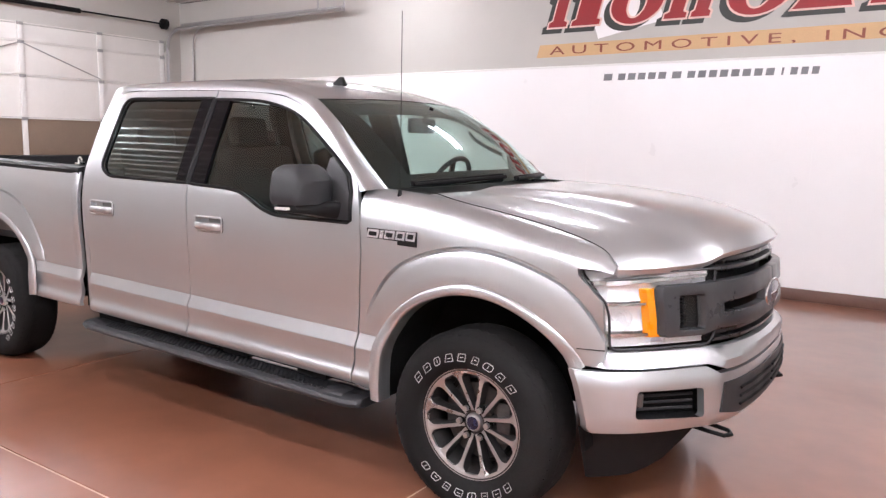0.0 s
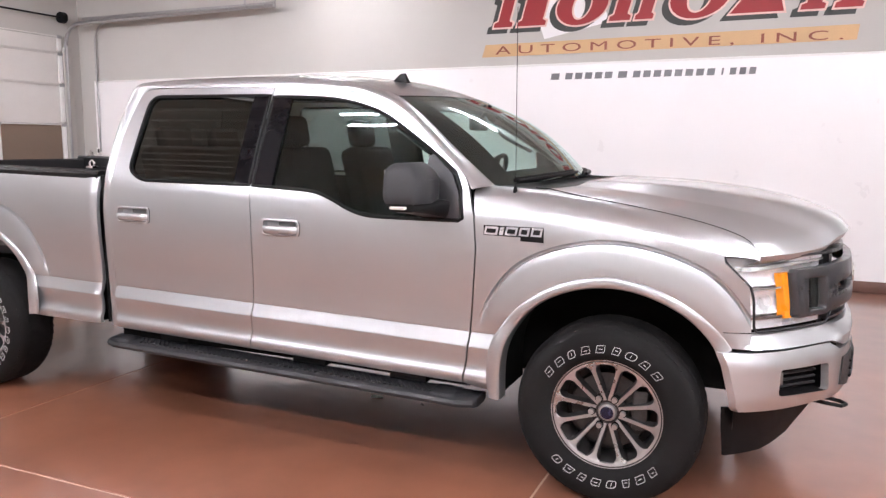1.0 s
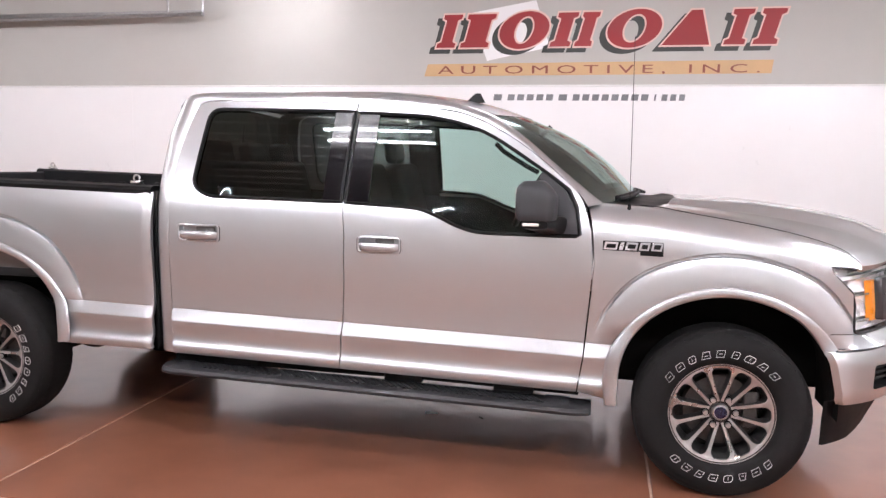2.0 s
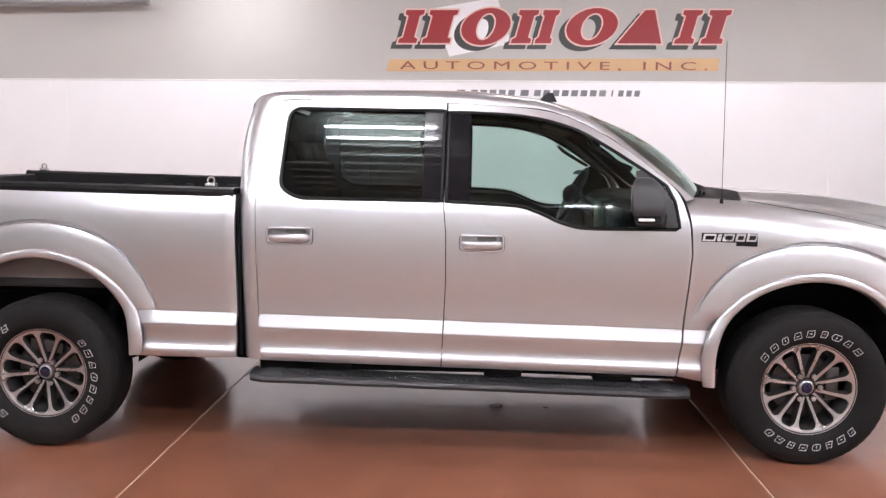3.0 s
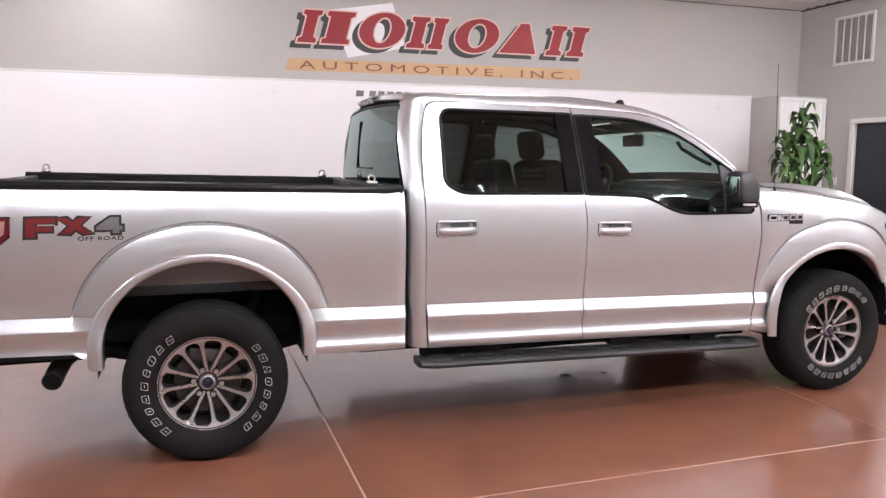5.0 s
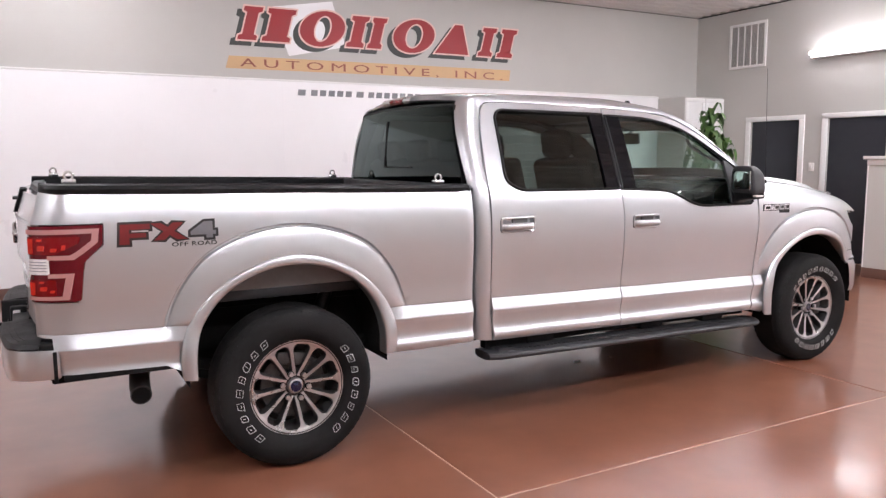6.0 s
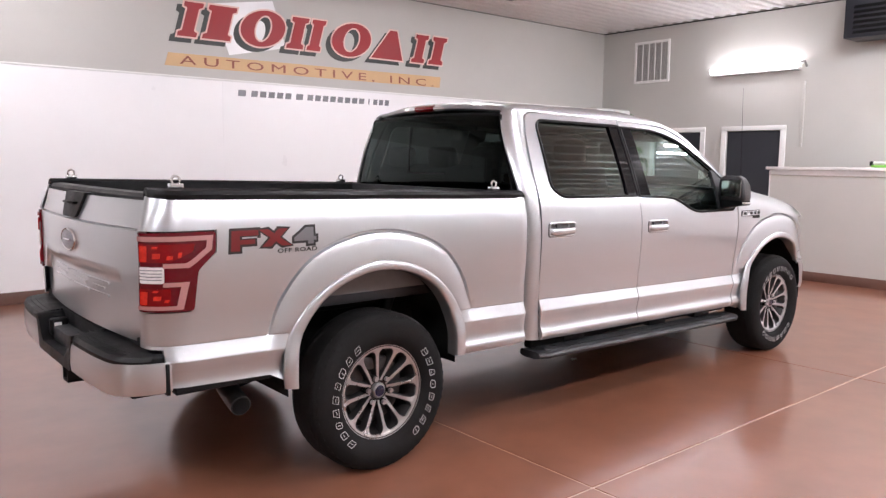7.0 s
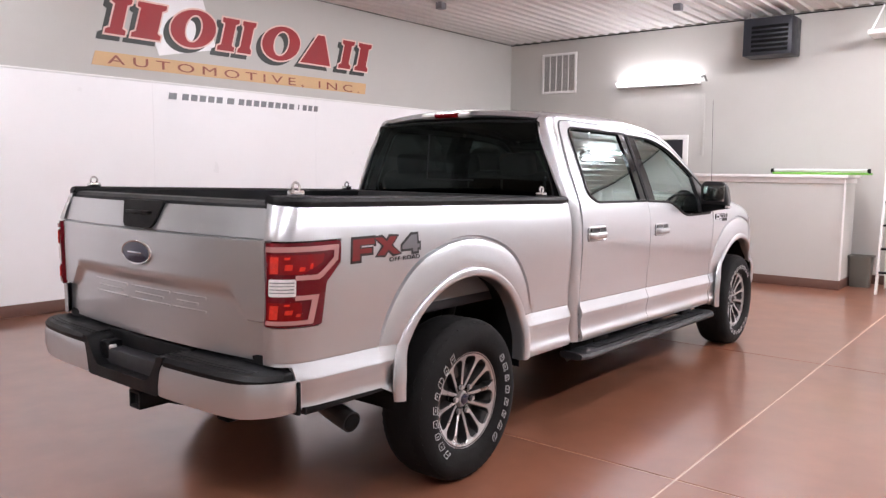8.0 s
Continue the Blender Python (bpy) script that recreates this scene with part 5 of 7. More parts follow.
def face(plan, d=0.0, lean=True):
    """(s, z) on the front of the truck, d further out; s is measured from the middle along the plan line, right side positive."""
    def f(s, z):
        x, y = plan.at(s)
        nx, ny = plan.normal(s)
        x, y = x + nx * d, y + ny * d
        if lean:
            w = sstep(y, 0.75, 0.88)
            y -= 0.28 * max(0.0, z - 0.99) * w
            x -= 0.10 * max(0.0, z - 0.90) * (1 - w)
        sg = -1 if s >= 0 else 1
        return (x, sg * y, z)
    return f


sy, sx = P1.y, P1.x
HL = [(sx(0.436), 1.103), (sx(0.448), 1.076), (sx(0.542), 0.985), (sx(0.556), 0.93), (sx(0.562), 0.815), (sx(0.572), 0.800), (sy(0.60), 0.800), (sy(0.53), 0.800), (sy(0.50), 0.85), (sy(0.50), 1.05), (sy(0.49), 1.098)]
HL = [(a, b) for a, b in reversed(HL)]


def front_both(name, build, mat, parent, label=""):
    a = part(name, build(), mat, parent, label)
    b = part(name, mirror_y(build()), mat, parent, label)
    return a, b


for side in (1, -1):
    def S(bm, side=side):
        return bm if side == 1 else mirror_y(bm)
    lamp = part("headlight", S(sheet(HL, face(P1, -0.045), 0.04)), REFLECTOR, truck, "clear headlight with chrome reflector and amber marker")
    part("lens", S(sheet(HL, face(P1, 0.004), 0.04)), LENS, lamp)
    part("bezel", S(tube(B(), [face(P1, 0.004)(*p) for p in dense(rounded(HL, 0.012, 3), 0.03)], 0.0055, 6, closed=True)), TRIM, lamp)
    part("shelf", S(sheet([(sy(0.88), 0.846), (sy(0.52), 0.846), (sy(0.52), 0.858), (sy(0.88), 0.858)], face(P1, -0.012), 0.04, rim=(-0.03, 0, 0))), CHROME, lamp)
    part("shelf", S(sheet([(sx(0.545), 0.968), (sy(0.75), 0.968), (sy(0.75), 0.976), (sx(0.545), 0.978)][::-1], face(P1, -0.012), 0.04, rim=(-0.03, 0, 0))), CHROME, lamp)
    part("shelf", S(sheet([(sx(0.50), 1.040), (sy(0.52), 1.068), (sy(0.52), 1.078), (sx(0.48), 1.058)][::-1], face(P1, -0.014), 0.04, rim=(-0.03, 0, 0))), CHROME, lamp)
    for z0, z1, y0, y1, mm in ((0.982, 1.052, 0.872, 0.735, REFLECTOR), (0.866, 0.964, 0.878, 0.760, REFLECTOR), (0.806, 0.842, 0.880, 0.530, REFLECTOR), (1.072, 1.096, 0.84, 0.50, REFLECTOR)):
        part("reflector_cell", S(fix(sheet(rounded([(sy(y1), z0), (sy(y0), z0), (sy(y0), z1), (sy(y1), z1)], 0.01, 3), lambda s_, z_: face(P1, -0.026 - 0.014 * math.sin((z_ - z0) / (z1 - z0) * math.pi))(s_, z_), 0.02))), mm, lamp)
    bm = B()
    x, y, z = face(P1, -0.03)(sy(0.825), 0.915)
    bmesh.ops.create_uvsphere(bm, u_segments=18, v_segments=12, radius=0.034, matrix=Matrix.Translation((x, y, z)))
    part("projector", S(bm), LENS, lamp)
    part("amber_marker", S(sheet([(sy(0.748), 0.842), (sy(0.70), 0.842), (sy(0.70), 1.030), (sy(0.758), 1.030)][::-1], face(P1, -0.006), 0.03, rim=(-0.03, 0, 0))), AMBER, lamp, "amber side marker")

# grille
bm = B()
fix(sheet([(-sy(0.53), 0.79), (sy(0.53), 0.79), (sy(0.53), 1.125), (-sy(0.53), 1.125)], lambda s, z: face(P1, -0.07)(s, z), 0.06, bm=bm))
grille = part("grille", bm, BLACK, truck, "dark grey grille with black mesh and slats")
for z0, z1, d in ((1.088, 1.102, -0.012), (1.120, 1.136, -0.02), (0.836, 0.850, -0.008), (0.805, 0.817, -0.004)):
    bm = fix(sheet([(-sy(0.50), z0), (sy(0.50), z0), (sy(0.49), z1), (-sy(0.49), z1)], face(P1, d), 0.05, rim=(-0.04, 0, 0)))
    part("slat", bm, GRILLEGREY, grille)
BARS = [(0, 0.868), (sy(0.50), 0.862), (sy(0.56), 0.842), (sy(0.695), 0.842), (sy(0.708), 0.855), (sy(0.716), 1.03), (sy(0.704), 1.044), (sy(0.56), 1.046), (sy(0.48), 1.052), (0, 1.060)]
CUP = rounded([(sy(0.555), 0.868), (sy(0.655), 0.868), (sy(0.655), 1.004), (sy(0.555), 1.004)], 0.012, 4)
SLOT = rounded([(sy(0.13), 0.93), (sy(0.47), 0.925), (sy(0.47), 0.965), (sy(0.13), 0.98)], 0.008, 3)
for side in (1, -1):
    bm = sheet(BARS, face(P1, 0.022), 0.035, [CUP, SLOT], rim=(-0.035, 0, 0))
    bar = part("grille_bar", soften(fix(bm) if side == 1 else fix(mirror_y(bm))), GRILLEGREY, grille, "dark grey grille bar")
    bm = sheet(CUP, face(P1, -0.012), 0.04)
    part("recess", fix(bm) if side == 1 else fix(mirror_y(bm)), BLACK, bar)
    for k in range(9):
        z = 0.885 + k * 0.013
        x, y, _ = face(P1, -0.004)(sy(0.64), z)
        bm = box(B(), x, y * side, z, 0.03, 0.03, 0.006)
        part("fin", bm, BLACK, bar)
# mesh of the upper grille
for k in range(34):
    yy = -0.46 + k * 0.92 / 33
    x, y, _ = face(P1, -0.05)(sy(abs(yy)), 1.1)
    part("mesh_bar", box(B(), x, yy, 1.10, 0.008, 0.006, 0.06), GUNMETAL, grille)


def oval(x, y, z, ry, rz, nx, name, parent):
    bm = B()
    rows = []
    for k, (f, d) in enumerate(((1.0, 0.0), (1.0, 0.012), (0.97, 0.017), (0.92, 0.015))):
        rows.append([(x + nx * d, y + f * ry * math.cos(a), z + (rz - (1 - f) * ry) * math.sin(a)) for a in np.linspace(0, 2 * math.pi, 36, endpoint=False)])
    loft(bm, rows, closed=True)
    o = part(name, fix(bm), CHROME, parent, "oval chrome-rimmed badge")
    bm = B()
    rows = [[(x + nx * (0.016 + 0.006 * (1 - f)), y + f * 0.92 * ry * math.cos(a), z + f * (rz - 0.08 * ry) * math.sin(a)) for a in np.linspace(0, 2 * math.pi, 36, endpoint=False)] for f in (1.0, 0.6, 0.25)]
    vs = loft(bm, rows, closed=True)
    bm.faces.new(vs[-1])
    part("enamel", fix(bm), NAVY, o)
    bm = box(B(), x + nx * 0.019, y, z, 0.006, ry * 0.95, rz * 0.16, 0.002)
    part("bar", bm, CHROME, o)
    return o


oval(0.952, 0, 0.945, 0.128, 0.062, 1, "front_badge", grille)


# painted strip under the headlights, and the bumper
def strip(s, z):
    t = sstep(z, 0.72, 0.80)
    x1, y1 = P1.at(s)
    x2, y2 = P2.at(s * P2.s[-1] / P1.s[-2])
    x, y = x2 + (x1 - x2) * t - 0.004, y2 + (y1 - y2) * t - 0.004
    x += 0.02 * math.sin(math.pi * t) * sstep(0.6 - y, 0, 0.1)
    return (x, -y, z)


STR = [(0.0, 0.705), (sy(0.50), 0.705), (sy(0.58), 0.735), (sx(0.505), 0.735), (sx(0.505), 0.793), (sy(0.55), 0.793), (sy(0.50), 0.785), (0, 0.785)]
front_both("front_fascia", lambda: fix(sheet(STR, strip, 0.025, rim=(-0.03, 0, 0))), PAINT, truck)
b2 = P2.y
FOG = rounded([(b2(0.612), 0.525), (b2(0.848), 0.540), (b2(0.845), 0.650), (b2(0.620), 0.645)], 0.018, 4)
MIDC = [(b2(0.40), 0.505), (b2(0.545), 0.535), (b2(0.53), 0.655), (b2(0.0), 0.655), (b2(0.0), 0.505)]
BUM = [(0, 0.485), (b2(0.50), 0.480), (b2(0.70), 0.475), (P2.x(0.545), 0.478), (P2.x(0.522), 0.50), (P2.x(0.474), 0.70), (P2.x(0.474), 0.722), (b2(0.80), 0.722), (b2(0.60), 0.724), (b2(0.55), 0.692), (0, 0.692)]


def bump_face(d=0.0):
    g = face(P2, d, False)

    def f(s, z):
        x, y, z = g(s, z)
        t = (z - 0.60) / 0.12
        k = 0.016 * max(0.0, min(abs(t), 1.1) - 0.55) ** 2 / 0.2
        x, y = x - k - 0.02 * sstep(0.56, z, 0.47) * 0, y + k * 0.6
        return (x, y, z)
    return f


bumper = part("front_bumper", fix(sheet(BUM, bump_face(), 0.03, [FOG], rim=(-0.03, 0.012, 0))), PAINT, truck, "silver painted front bumper")
part("bumper_half", fix(mirror_y(sheet(BUM, bump_face(), 0.03, [FOG], rim=(-0.03, 0.012, 0)))), PAINT, bumper)
for side in (1, -1):
    bm = sheet(scaled(FOG, 1.03), bump_face(-0.075), 0.05)
    loft(bm, [[bump_face(0)(*p) for p in FOG + FOG[:1]], [bump_face(-0.075)(*p) for p in FOG + FOG[:1]]])
    fog = part("fog_pocket", fix(bm) if side == 1 else fix(mirror_y(bm)), BLACK, bumper, "black bumper pocket")
    for k in range(4):
        a, b = bump_face(-0.055)(b2(0.63), 0.55 + k * 0.028), bump_face(-0.055)(b2(0.83), 0.56 + k * 0.026)
        bm = tube(B(), [(a[0], a[1] * side, a[2]), (b[0], b[1] * side, b[2])], 0.006, 6)
        part("slat", bm, TRIM, fog)
    p0, p1 = bump_face(-0.03)(b2(0.845), 0.60), bump_face(-0.035)(b2(0.825), 0.61)
    part("lamp_bracket", box(B(), (p0[0] + p1[0]) / 2, side * (p0[1] + p1[1]) / 2, 0.607, 0.045, 0.022, 0.055, 0.006), STEEL, fog, "pale fog lamp bracket")
    bm = sheet(MIDC, bump_face(0.006), 0.05, rim=(-0.03, 0, 0))
    cen = part("centre_cover", fix(bm) if side == 1 else fix(mirror_y(bm)), TRIM, bumper, "dark plastic centre cover")
    for k in range(3):
        a, b = bump_face(0.012)(b2(0.05), 0.535 + k * 0.034), bump_face(0.012)(b2(0.48), 0.545 + k * 0.034)
        pts = [bump_face(0.010)(b2(yy), 0.545 + k * 0.034) for yy in (0.02, 0.15, 0.30, 0.42)]
        part("rib", tube(B(), [(p[0], p[1] * side, p[2]) for p in pts], 0.006, 6), BLACK, cen)
    DAM = [(b2(0.58), 0.455), (b2(0.68), 0.315), (b2(0.74), 0.282), (b2(0.80), 0.258), (b2(0.93), 0.246), (b2(0.955), 0.48), (b2(0.58), 0.49)]
    bm = sheet(DAM, lambda s, z: bump_face(-0.06 - 0.22 * (0.48 - z))(s, z), 0.04, rim=(-0.015, 0, 0))
    part("air_dam", fix(bm) if side == 1 else fix(mirror_y(bm)), BLACK, truck, "dark plastic air dam")
    bm = B()
    tube(bm, [(0.80, side * -0.455, 0.45), (0.87, side * -0.455, 0.442), (0.925, side * -0.46, 0.436), (0.945, side * -0.495, 0.435), (0.925, side * -0.53, 0.436), (0.87, side * -0.535, 0.442), (0.80, side * -0.535, 0.45)], 0.009, 8)
    part("tow_hook", bm, BLACK, truck)
for side in (1, -1):
    part("panel_seam", tube(B(), [(x, fender_side(x, 0.80)[1] * side - 0.0005 * side, 0.80) for x in (0.452, 0.48, 0.51, 0.54, 0.555)], 0.0022, 5), BLACK, truck)
bm = box(B(), 0.62, 0, 0.47, 0.36, 1.0, 0.05, 0.01)
part("skid_plate", bm, DARK, truck)

# hood
hood_mid = pchip([(0.0, 1.376), (0.3, 1.366), (0.55, 1.340), (0.75, 1.303), (0.88, 1.262), (0.95, 1.228), (1.0, 1.186)])
hood_front = pchip([(0.0, 0.935), (0.15, 0.930), (0.30, 0.910), (0.42, 0.868), (0.52, 0.815), (0.60, 0.765), (0.70, 0.695), (0.78, 0.620), (0.812, 0.576)])
shape_mid = pchip([(0.0, 1.0), (0.25, 0.985), (0.36, 0.955), (0.405, 0.935), (0.415, 0.915), (0.535, 0.33), (0.545, 0.305), (0.61, 0.27), (0.72, 0.20), (0.78, 0.10), (0.812, 0.0)])
shape_lip = pchip([(0.0, 1.0), (0.25, 0.94), (0.38, 0.82), (0.42, 0.74), (0.52, 0.26), (0.56, 0.18), (0.66, 0.09), (0.812, 0.0)])


def hood_pt(s, y):
    k = 1 - (y / 0.812) ** 2
    xr, xf = -0.345 + 0.16 * k, hood_front(abs(y))
    x = xr + (xf - xr) * s
    xe = -0.345 + (0.576 + 0.345) * s
    edge = fender_top(xe) - 0.001
    f = sstep(s, 0.70, 1.0)
    w = min(abs(y), 0.812)
    z = edge + (hood_mid(s) - edge) * (shape_mid(w) * (1 - f) + shape_lip(w) * f)
    z -= 0.010 * max(0.0, (s - 0.95) / 0.05) ** 2
    return (x, y * (shut_y(xe) - 0.003) / 0.812, z)


bm = B()
ys = sorted(set([round(float(v), 4) for v in np.linspace(-0.812, 0.812, 61)] + [v * g for v in (0.395, 0.405, 0.41, 0.415, 0.425, 0.525, 0.535, 0.54, 0.545, 0.555) for g in (1, -1)]))
rows = [[hood_pt(s, y) for y in ys] for s in list(np.linspace(0, 0.9, 34)) + list(np.linspace(0.915, 1, 9))]
rows.append([(x - 0.012, y, z - 0.022) for x, y, z in rows[-1]])
rows.append([(x - 0.05, y, z - 0.02) for x, y, z in rows[-1]])
loft(bm, rows)
for sgn in (1, -1):
    edge = [r[-1 if sgn == 1 else 0] for r in rows[:-2]]
    loft(bm, [edge, [(x, y - sgn * 0.002, z - 0.03) for x, y, z in edge]])
hood = part("hood", fix(bm), PAINT, truck, angle=40)


def hood_z(x, y):
    k = 1 - (y / 0.812) ** 2
    xr, xf = -0.345 + 0.16 * k, hood_front(abs(y))
    return hood_pt(min(max((x - xr) / (xf - xr), 0.0), 1.0), y)[2]


for sgn in (-1, 1):
    pts = spline([(-0.40, 0.735), (-0.31, 0.772), (-0.22, 0.800), (-0.12, 0.811)], 5)
    pts = [(x, sgn * y, hood_z(x, y) + 0.001) for x, y in pts] + [(x, sgn * (shut_y(x) - 0.001), fender_top(x) + 0.0008) for x in np.linspace(-0.10, 0.572, 30)]
    part("shut_line", tube(B(), pts, 0.0022, 6), BLACK, hood)
# cowl, wipers and engine-bay floor
bm = B()
rows = []
for t, dz in ((0, -0.012), (0.35, -0.02), (0.7, -0.016), (1.05, -0.002)):
    row = []
    for q in np.linspace(-1, 1, 25):
        k = 1 - q * q
        a = np.array((-0.592 + 0.20 * k, q * 0.83, 1.362 + 0.018 * k))
        b = np.array(hood_pt(0, q * 0.81))
        p = a + (b - a) * t
        row.append((p[0], p[1], p[2] + dz))
    rows.append(row)
loft(bm, rows)
part("cowl", fix(bm), BLACK, truck, "black plastic cowl")
for y0, y1 in ((-0.70, -0.05), (0.02, 0.62)):
    bm = B()
    pts = []
    for t in np.linspace(0, 1, 7):
        y = y0 + (y1 - y0) * t
        k = 1 - (y / 0.8) ** 2
        pts.append((-0.545 + 0.20 * k - 0.035 * t, y, 1.372 + 0.018 * k + 0.012 * t))
    tube(bm, pts, 0.009, 6)
    w = part("wiper", bm, BLACK, truck)
    bm = B()
    tube(bm, [(p[0] - 0.02, p[1], p[2] + 0.004) for p in pts], 0.006, 6, flat=2.2)
    part("blade", bm, BLACK, w)
bm = box(B(), 0.15, 0, 0.98, 0.9, 1.05, 0.16)
part("engine_cover", bm, DARK, truck)


# fender badges and side sticker
nameplate = part("fender_badge", sheet([(-0.572, 1.146), (-0.40, 1.143), (-0.40, 1.126), (-0.296, 1.124), (-0.296, 1.186), (-0.572, 1.189)], off(fender_side, 0.005), 0.05, rim=(0, 0.005, 0)), BLACK, fender_r, "chrome and black fender badge")
for a, b in ((-0.566, -0.505), (-0.495, -0.478), (-0.468, -0.415), (-0.405, -0.360), (-0.350, -0.302)):
    part("badge_bar", sheet([(a - 0.003, 1.150), (b - 0.003, 1.149), (b + 0.005, 1.184), (a + 0.005, 1.185)], off(fender_side, 0.010), 0.05, rim=(0, 0.009, 0)), BADGE, nameplate)
    if b - a > 0.03:
        part("badge_inset", sheet([(a + 0.008, 1.158), (b - 0.010, 1.157), (b - 0.005, 1.176), (a + 0.013, 1.177)], off(fender_side, 0.0112), 0.05, rim=(0, 0.004, 0)), BLACK, nameplate)
F_ = [(-4.764, 1.158), (-4.722, 1.158), (-4.722, 1.186), (-4.652, 1.186), (-4.652, 1.206), (-4.722, 1.206), (-4.722, 1.222), (-4.635, 1.222), (-4.635, 1.246), (-4.758, 1.246)]
X1 = [(-4.62, 1.170), (-4.575, 1.170), (-4.492, 1.246), (-4.538, 1.246)]
X2 = [(-4.52, 1.170), (-4.475, 1.170), (-4.588, 1.246), (-4.634, 1.246)]
N4 = [(-4.462, 1.186), (-4.392, 1.186), (-4.392, 1.170), (-4.362, 1.170), (-4.362, 1.186), (-4.348, 1.186), (-4.348, 1.204), (-4.362, 1.204), (-4.362, 1.246), (-4.400, 1.246), (-4.462, 1.202)]


def grown(loop, g):
    """The outline of a loop, g further out all round."""
    q = [np.array(p, float) for p in loop]
    n, out = len(q), []
    area = sum(q[i][0] * q[(i + 1) % n][1] - q[(i + 1) % n][0] * q[i][1] for i in range(n))
    for i in range(n):
        a, b = q[i] - q[i - 1], q[(i + 1) % n] - q[i]
        na, nb = np.array([a[1], -a[0]]), np.array([b[1], -b[0]])
        v = na / np.linalg.norm(na) + nb / np.linalg.norm(nb)
        out.append(tuple(q[i] + (1 if area > 0 else -1) * g * v / max(0.5, float(v @ v) / 2)))
    return out


sticker = part("side_sticker", sheet(grown(F_, 0.011), off(bed_side, 0.0015), 0.04), STICKER_BLACK, bed_r, "red, black and grey off-road sticker")
for loop, g, d, mm in ((X1, 0.011, 0.0016, STICKER_BLACK), (X2, 0.011, 0.0017, STICKER_BLACK), (N4, 0.011, 0.0018, STICKER_BLACK), (F_, 0.0, 0.0028, STICKER_RED), (X1, 0.0, 0.0029, STICKER_RED), (X2, 0.0, 0.0030, STICKER_RED), (N4, 0.0, 0.0031, STICKER_GREY)):
    part("block", sheet(grown(loop, g), off(bed_side, d), 0.05), mm, sticker)
text_mesh("OFF ROAD", 0.027, pose(-4.545, -0.9535, 1.138, 90, 0, 0), "lettering", STICKER_BLACK, sticker, 0.0004, 1.1, 0.20, bold=0.0005)

# ---- bed, tailgate, rear bumper ----



def bed_z(x):
    return 1.352 + (x + 2.945) * -0.0205


def bed_rail():
    bm = B()
    rows = []
    for u in list(np.linspace(-5.135, -4.93, 10)) + list(np.linspace(-4.85, -2.955, 26)):
        zt = bed_z(u)
        x, y, _ = bed_side(u, zt - 0.004)
        h = -y
        xi = max(x, -5.06)
        rows.append([(x, -h - 0.002, zt - 0.016), (x, -h - 0.006, zt + 0.010), (x + 0.004 * (u < -4.93), -h + 0.004, zt + 0.026), (x + 0.012 * (u < -4.93), -h + 0.03, zt + 0.033), (xi, -0.79, zt + 0.031), (xi, -0.775, zt + 0.020), (xi, -0.770, zt - 0.10), (xi, -0.775, zt - 0.50)])
    loft(bm, rows)
    for r in (rows[0], rows[-1]):
        bm.faces.new([bm.verts.new(p) for p in r[:6]])
    return fix(bm)


both("bed_rail", bed_rail, BLACK, truck, truck, "dark plastic bed rail cap")
bm = box(B(), -4.0, 0, 0.86, 2.15, 1.6, 0.05, 0.005)
part("bed_floor", bm, TRIM, truck, "dark bed liner")
bm = box(B(), -3.00, 0, 1.12, 0.05, 1.6, 0.52, 0.008)
part("bed_front_wall", bm, TRIM, truck)
for x in np.linspace(-4.9, -3.2, 12):
    for sg in (1, -1):
        part("liner_rib", box(B(), float(x), sg * 0.768, 1.14, 0.06, 0.012, 0.40, 0.004), BLACK, truck)


def tie_down(x, sg, z):
    bm = B()
    tube(bm, [(x + 0.018 * math.cos(a), sg * 0.815, z + 0.036 + 0.018 * math.sin(a)) for a in np.linspace(0, 2 * math.pi, 14, endpoint=False)], 0.0055, 6, closed=True, up=(0, 1, 0))
    o = part("tie_down", bm, CHROME, truck, "chrome tie-down ring")
    part("base", box(B(), x, sg * 0.815, z + 0.012, 0.055, 0.045, 0.022, 0.005), CHROME, o)


for sg in (-1, 1):
    tie_down(-4.94, sg, bed_z(-4.94) + 0.03)
    tie_down(-3.10, sg, bed_z(-3.10) + 0.03)


def tg(y, z, d=0.0):
    k = 1 - (y / 0.815) ** 2
    x = -5.104 - 0.055 * k
    x += 0.30 * max(0.0, z - 1.262) + 0.008 * sstep(z, 1.252, 1.262) + 0.012 * max(0.0, 1 - abs(z - 1.257) / 0.005)
    edge_y = 0.625 + (1.062 - max(z, 0.94)) * 0.80
    ramp = min(max((1.062 - z) / 0.046, 0.0), 1.0) * min(max((edge_y - abs(y)) / 0.030, 0.0), 1.0)
    low = max(ramp, sstep(0.940 - z, 0.0, 0.012))
    x += 0.026 * low
    x += 0.035 * sstep(0.82, z, 0.74) if z < 0.82 else 0.0
    return (x - d, y, z)


TG = rounded([(0.821, 0.775), (-0.821, 0.775), (-0.818, 1.376), (0.818, 1.376)], 0.015, 3)
TL = [[(-0.8, 1.262), (0.8, 1.262)], [(-0.8, 1.257), (0.8, 1.257)], [(-0.8, 1.252), (0.8, 1.252)], [(-0.72, 0.94), (-0.625, 1.062), (0.625, 1.062), (0.72, 0.94)], [(-0.690, 0.94), (-0.598, 1.016), (0.598, 1.016), (0.690, 0.94)], [(-0.8, 0.94), (0.8, 0.94)], [(-0.8, 0.928), (0.8, 0.928)]]
gate = part("tailgate", fix(sheet(TG, tg, 0.02, lines=TL, rim=(0.03, 0, 0))), PAINT, truck, "silver tailgate with a black handle")
HANDLE = rounded([(0.165, 1.385), (-0.165, 1.385), (-0.125, 1.285), (-0.10, 1.266), (0.10, 1.266), (0.125, 1.285)], 0.012, 3)
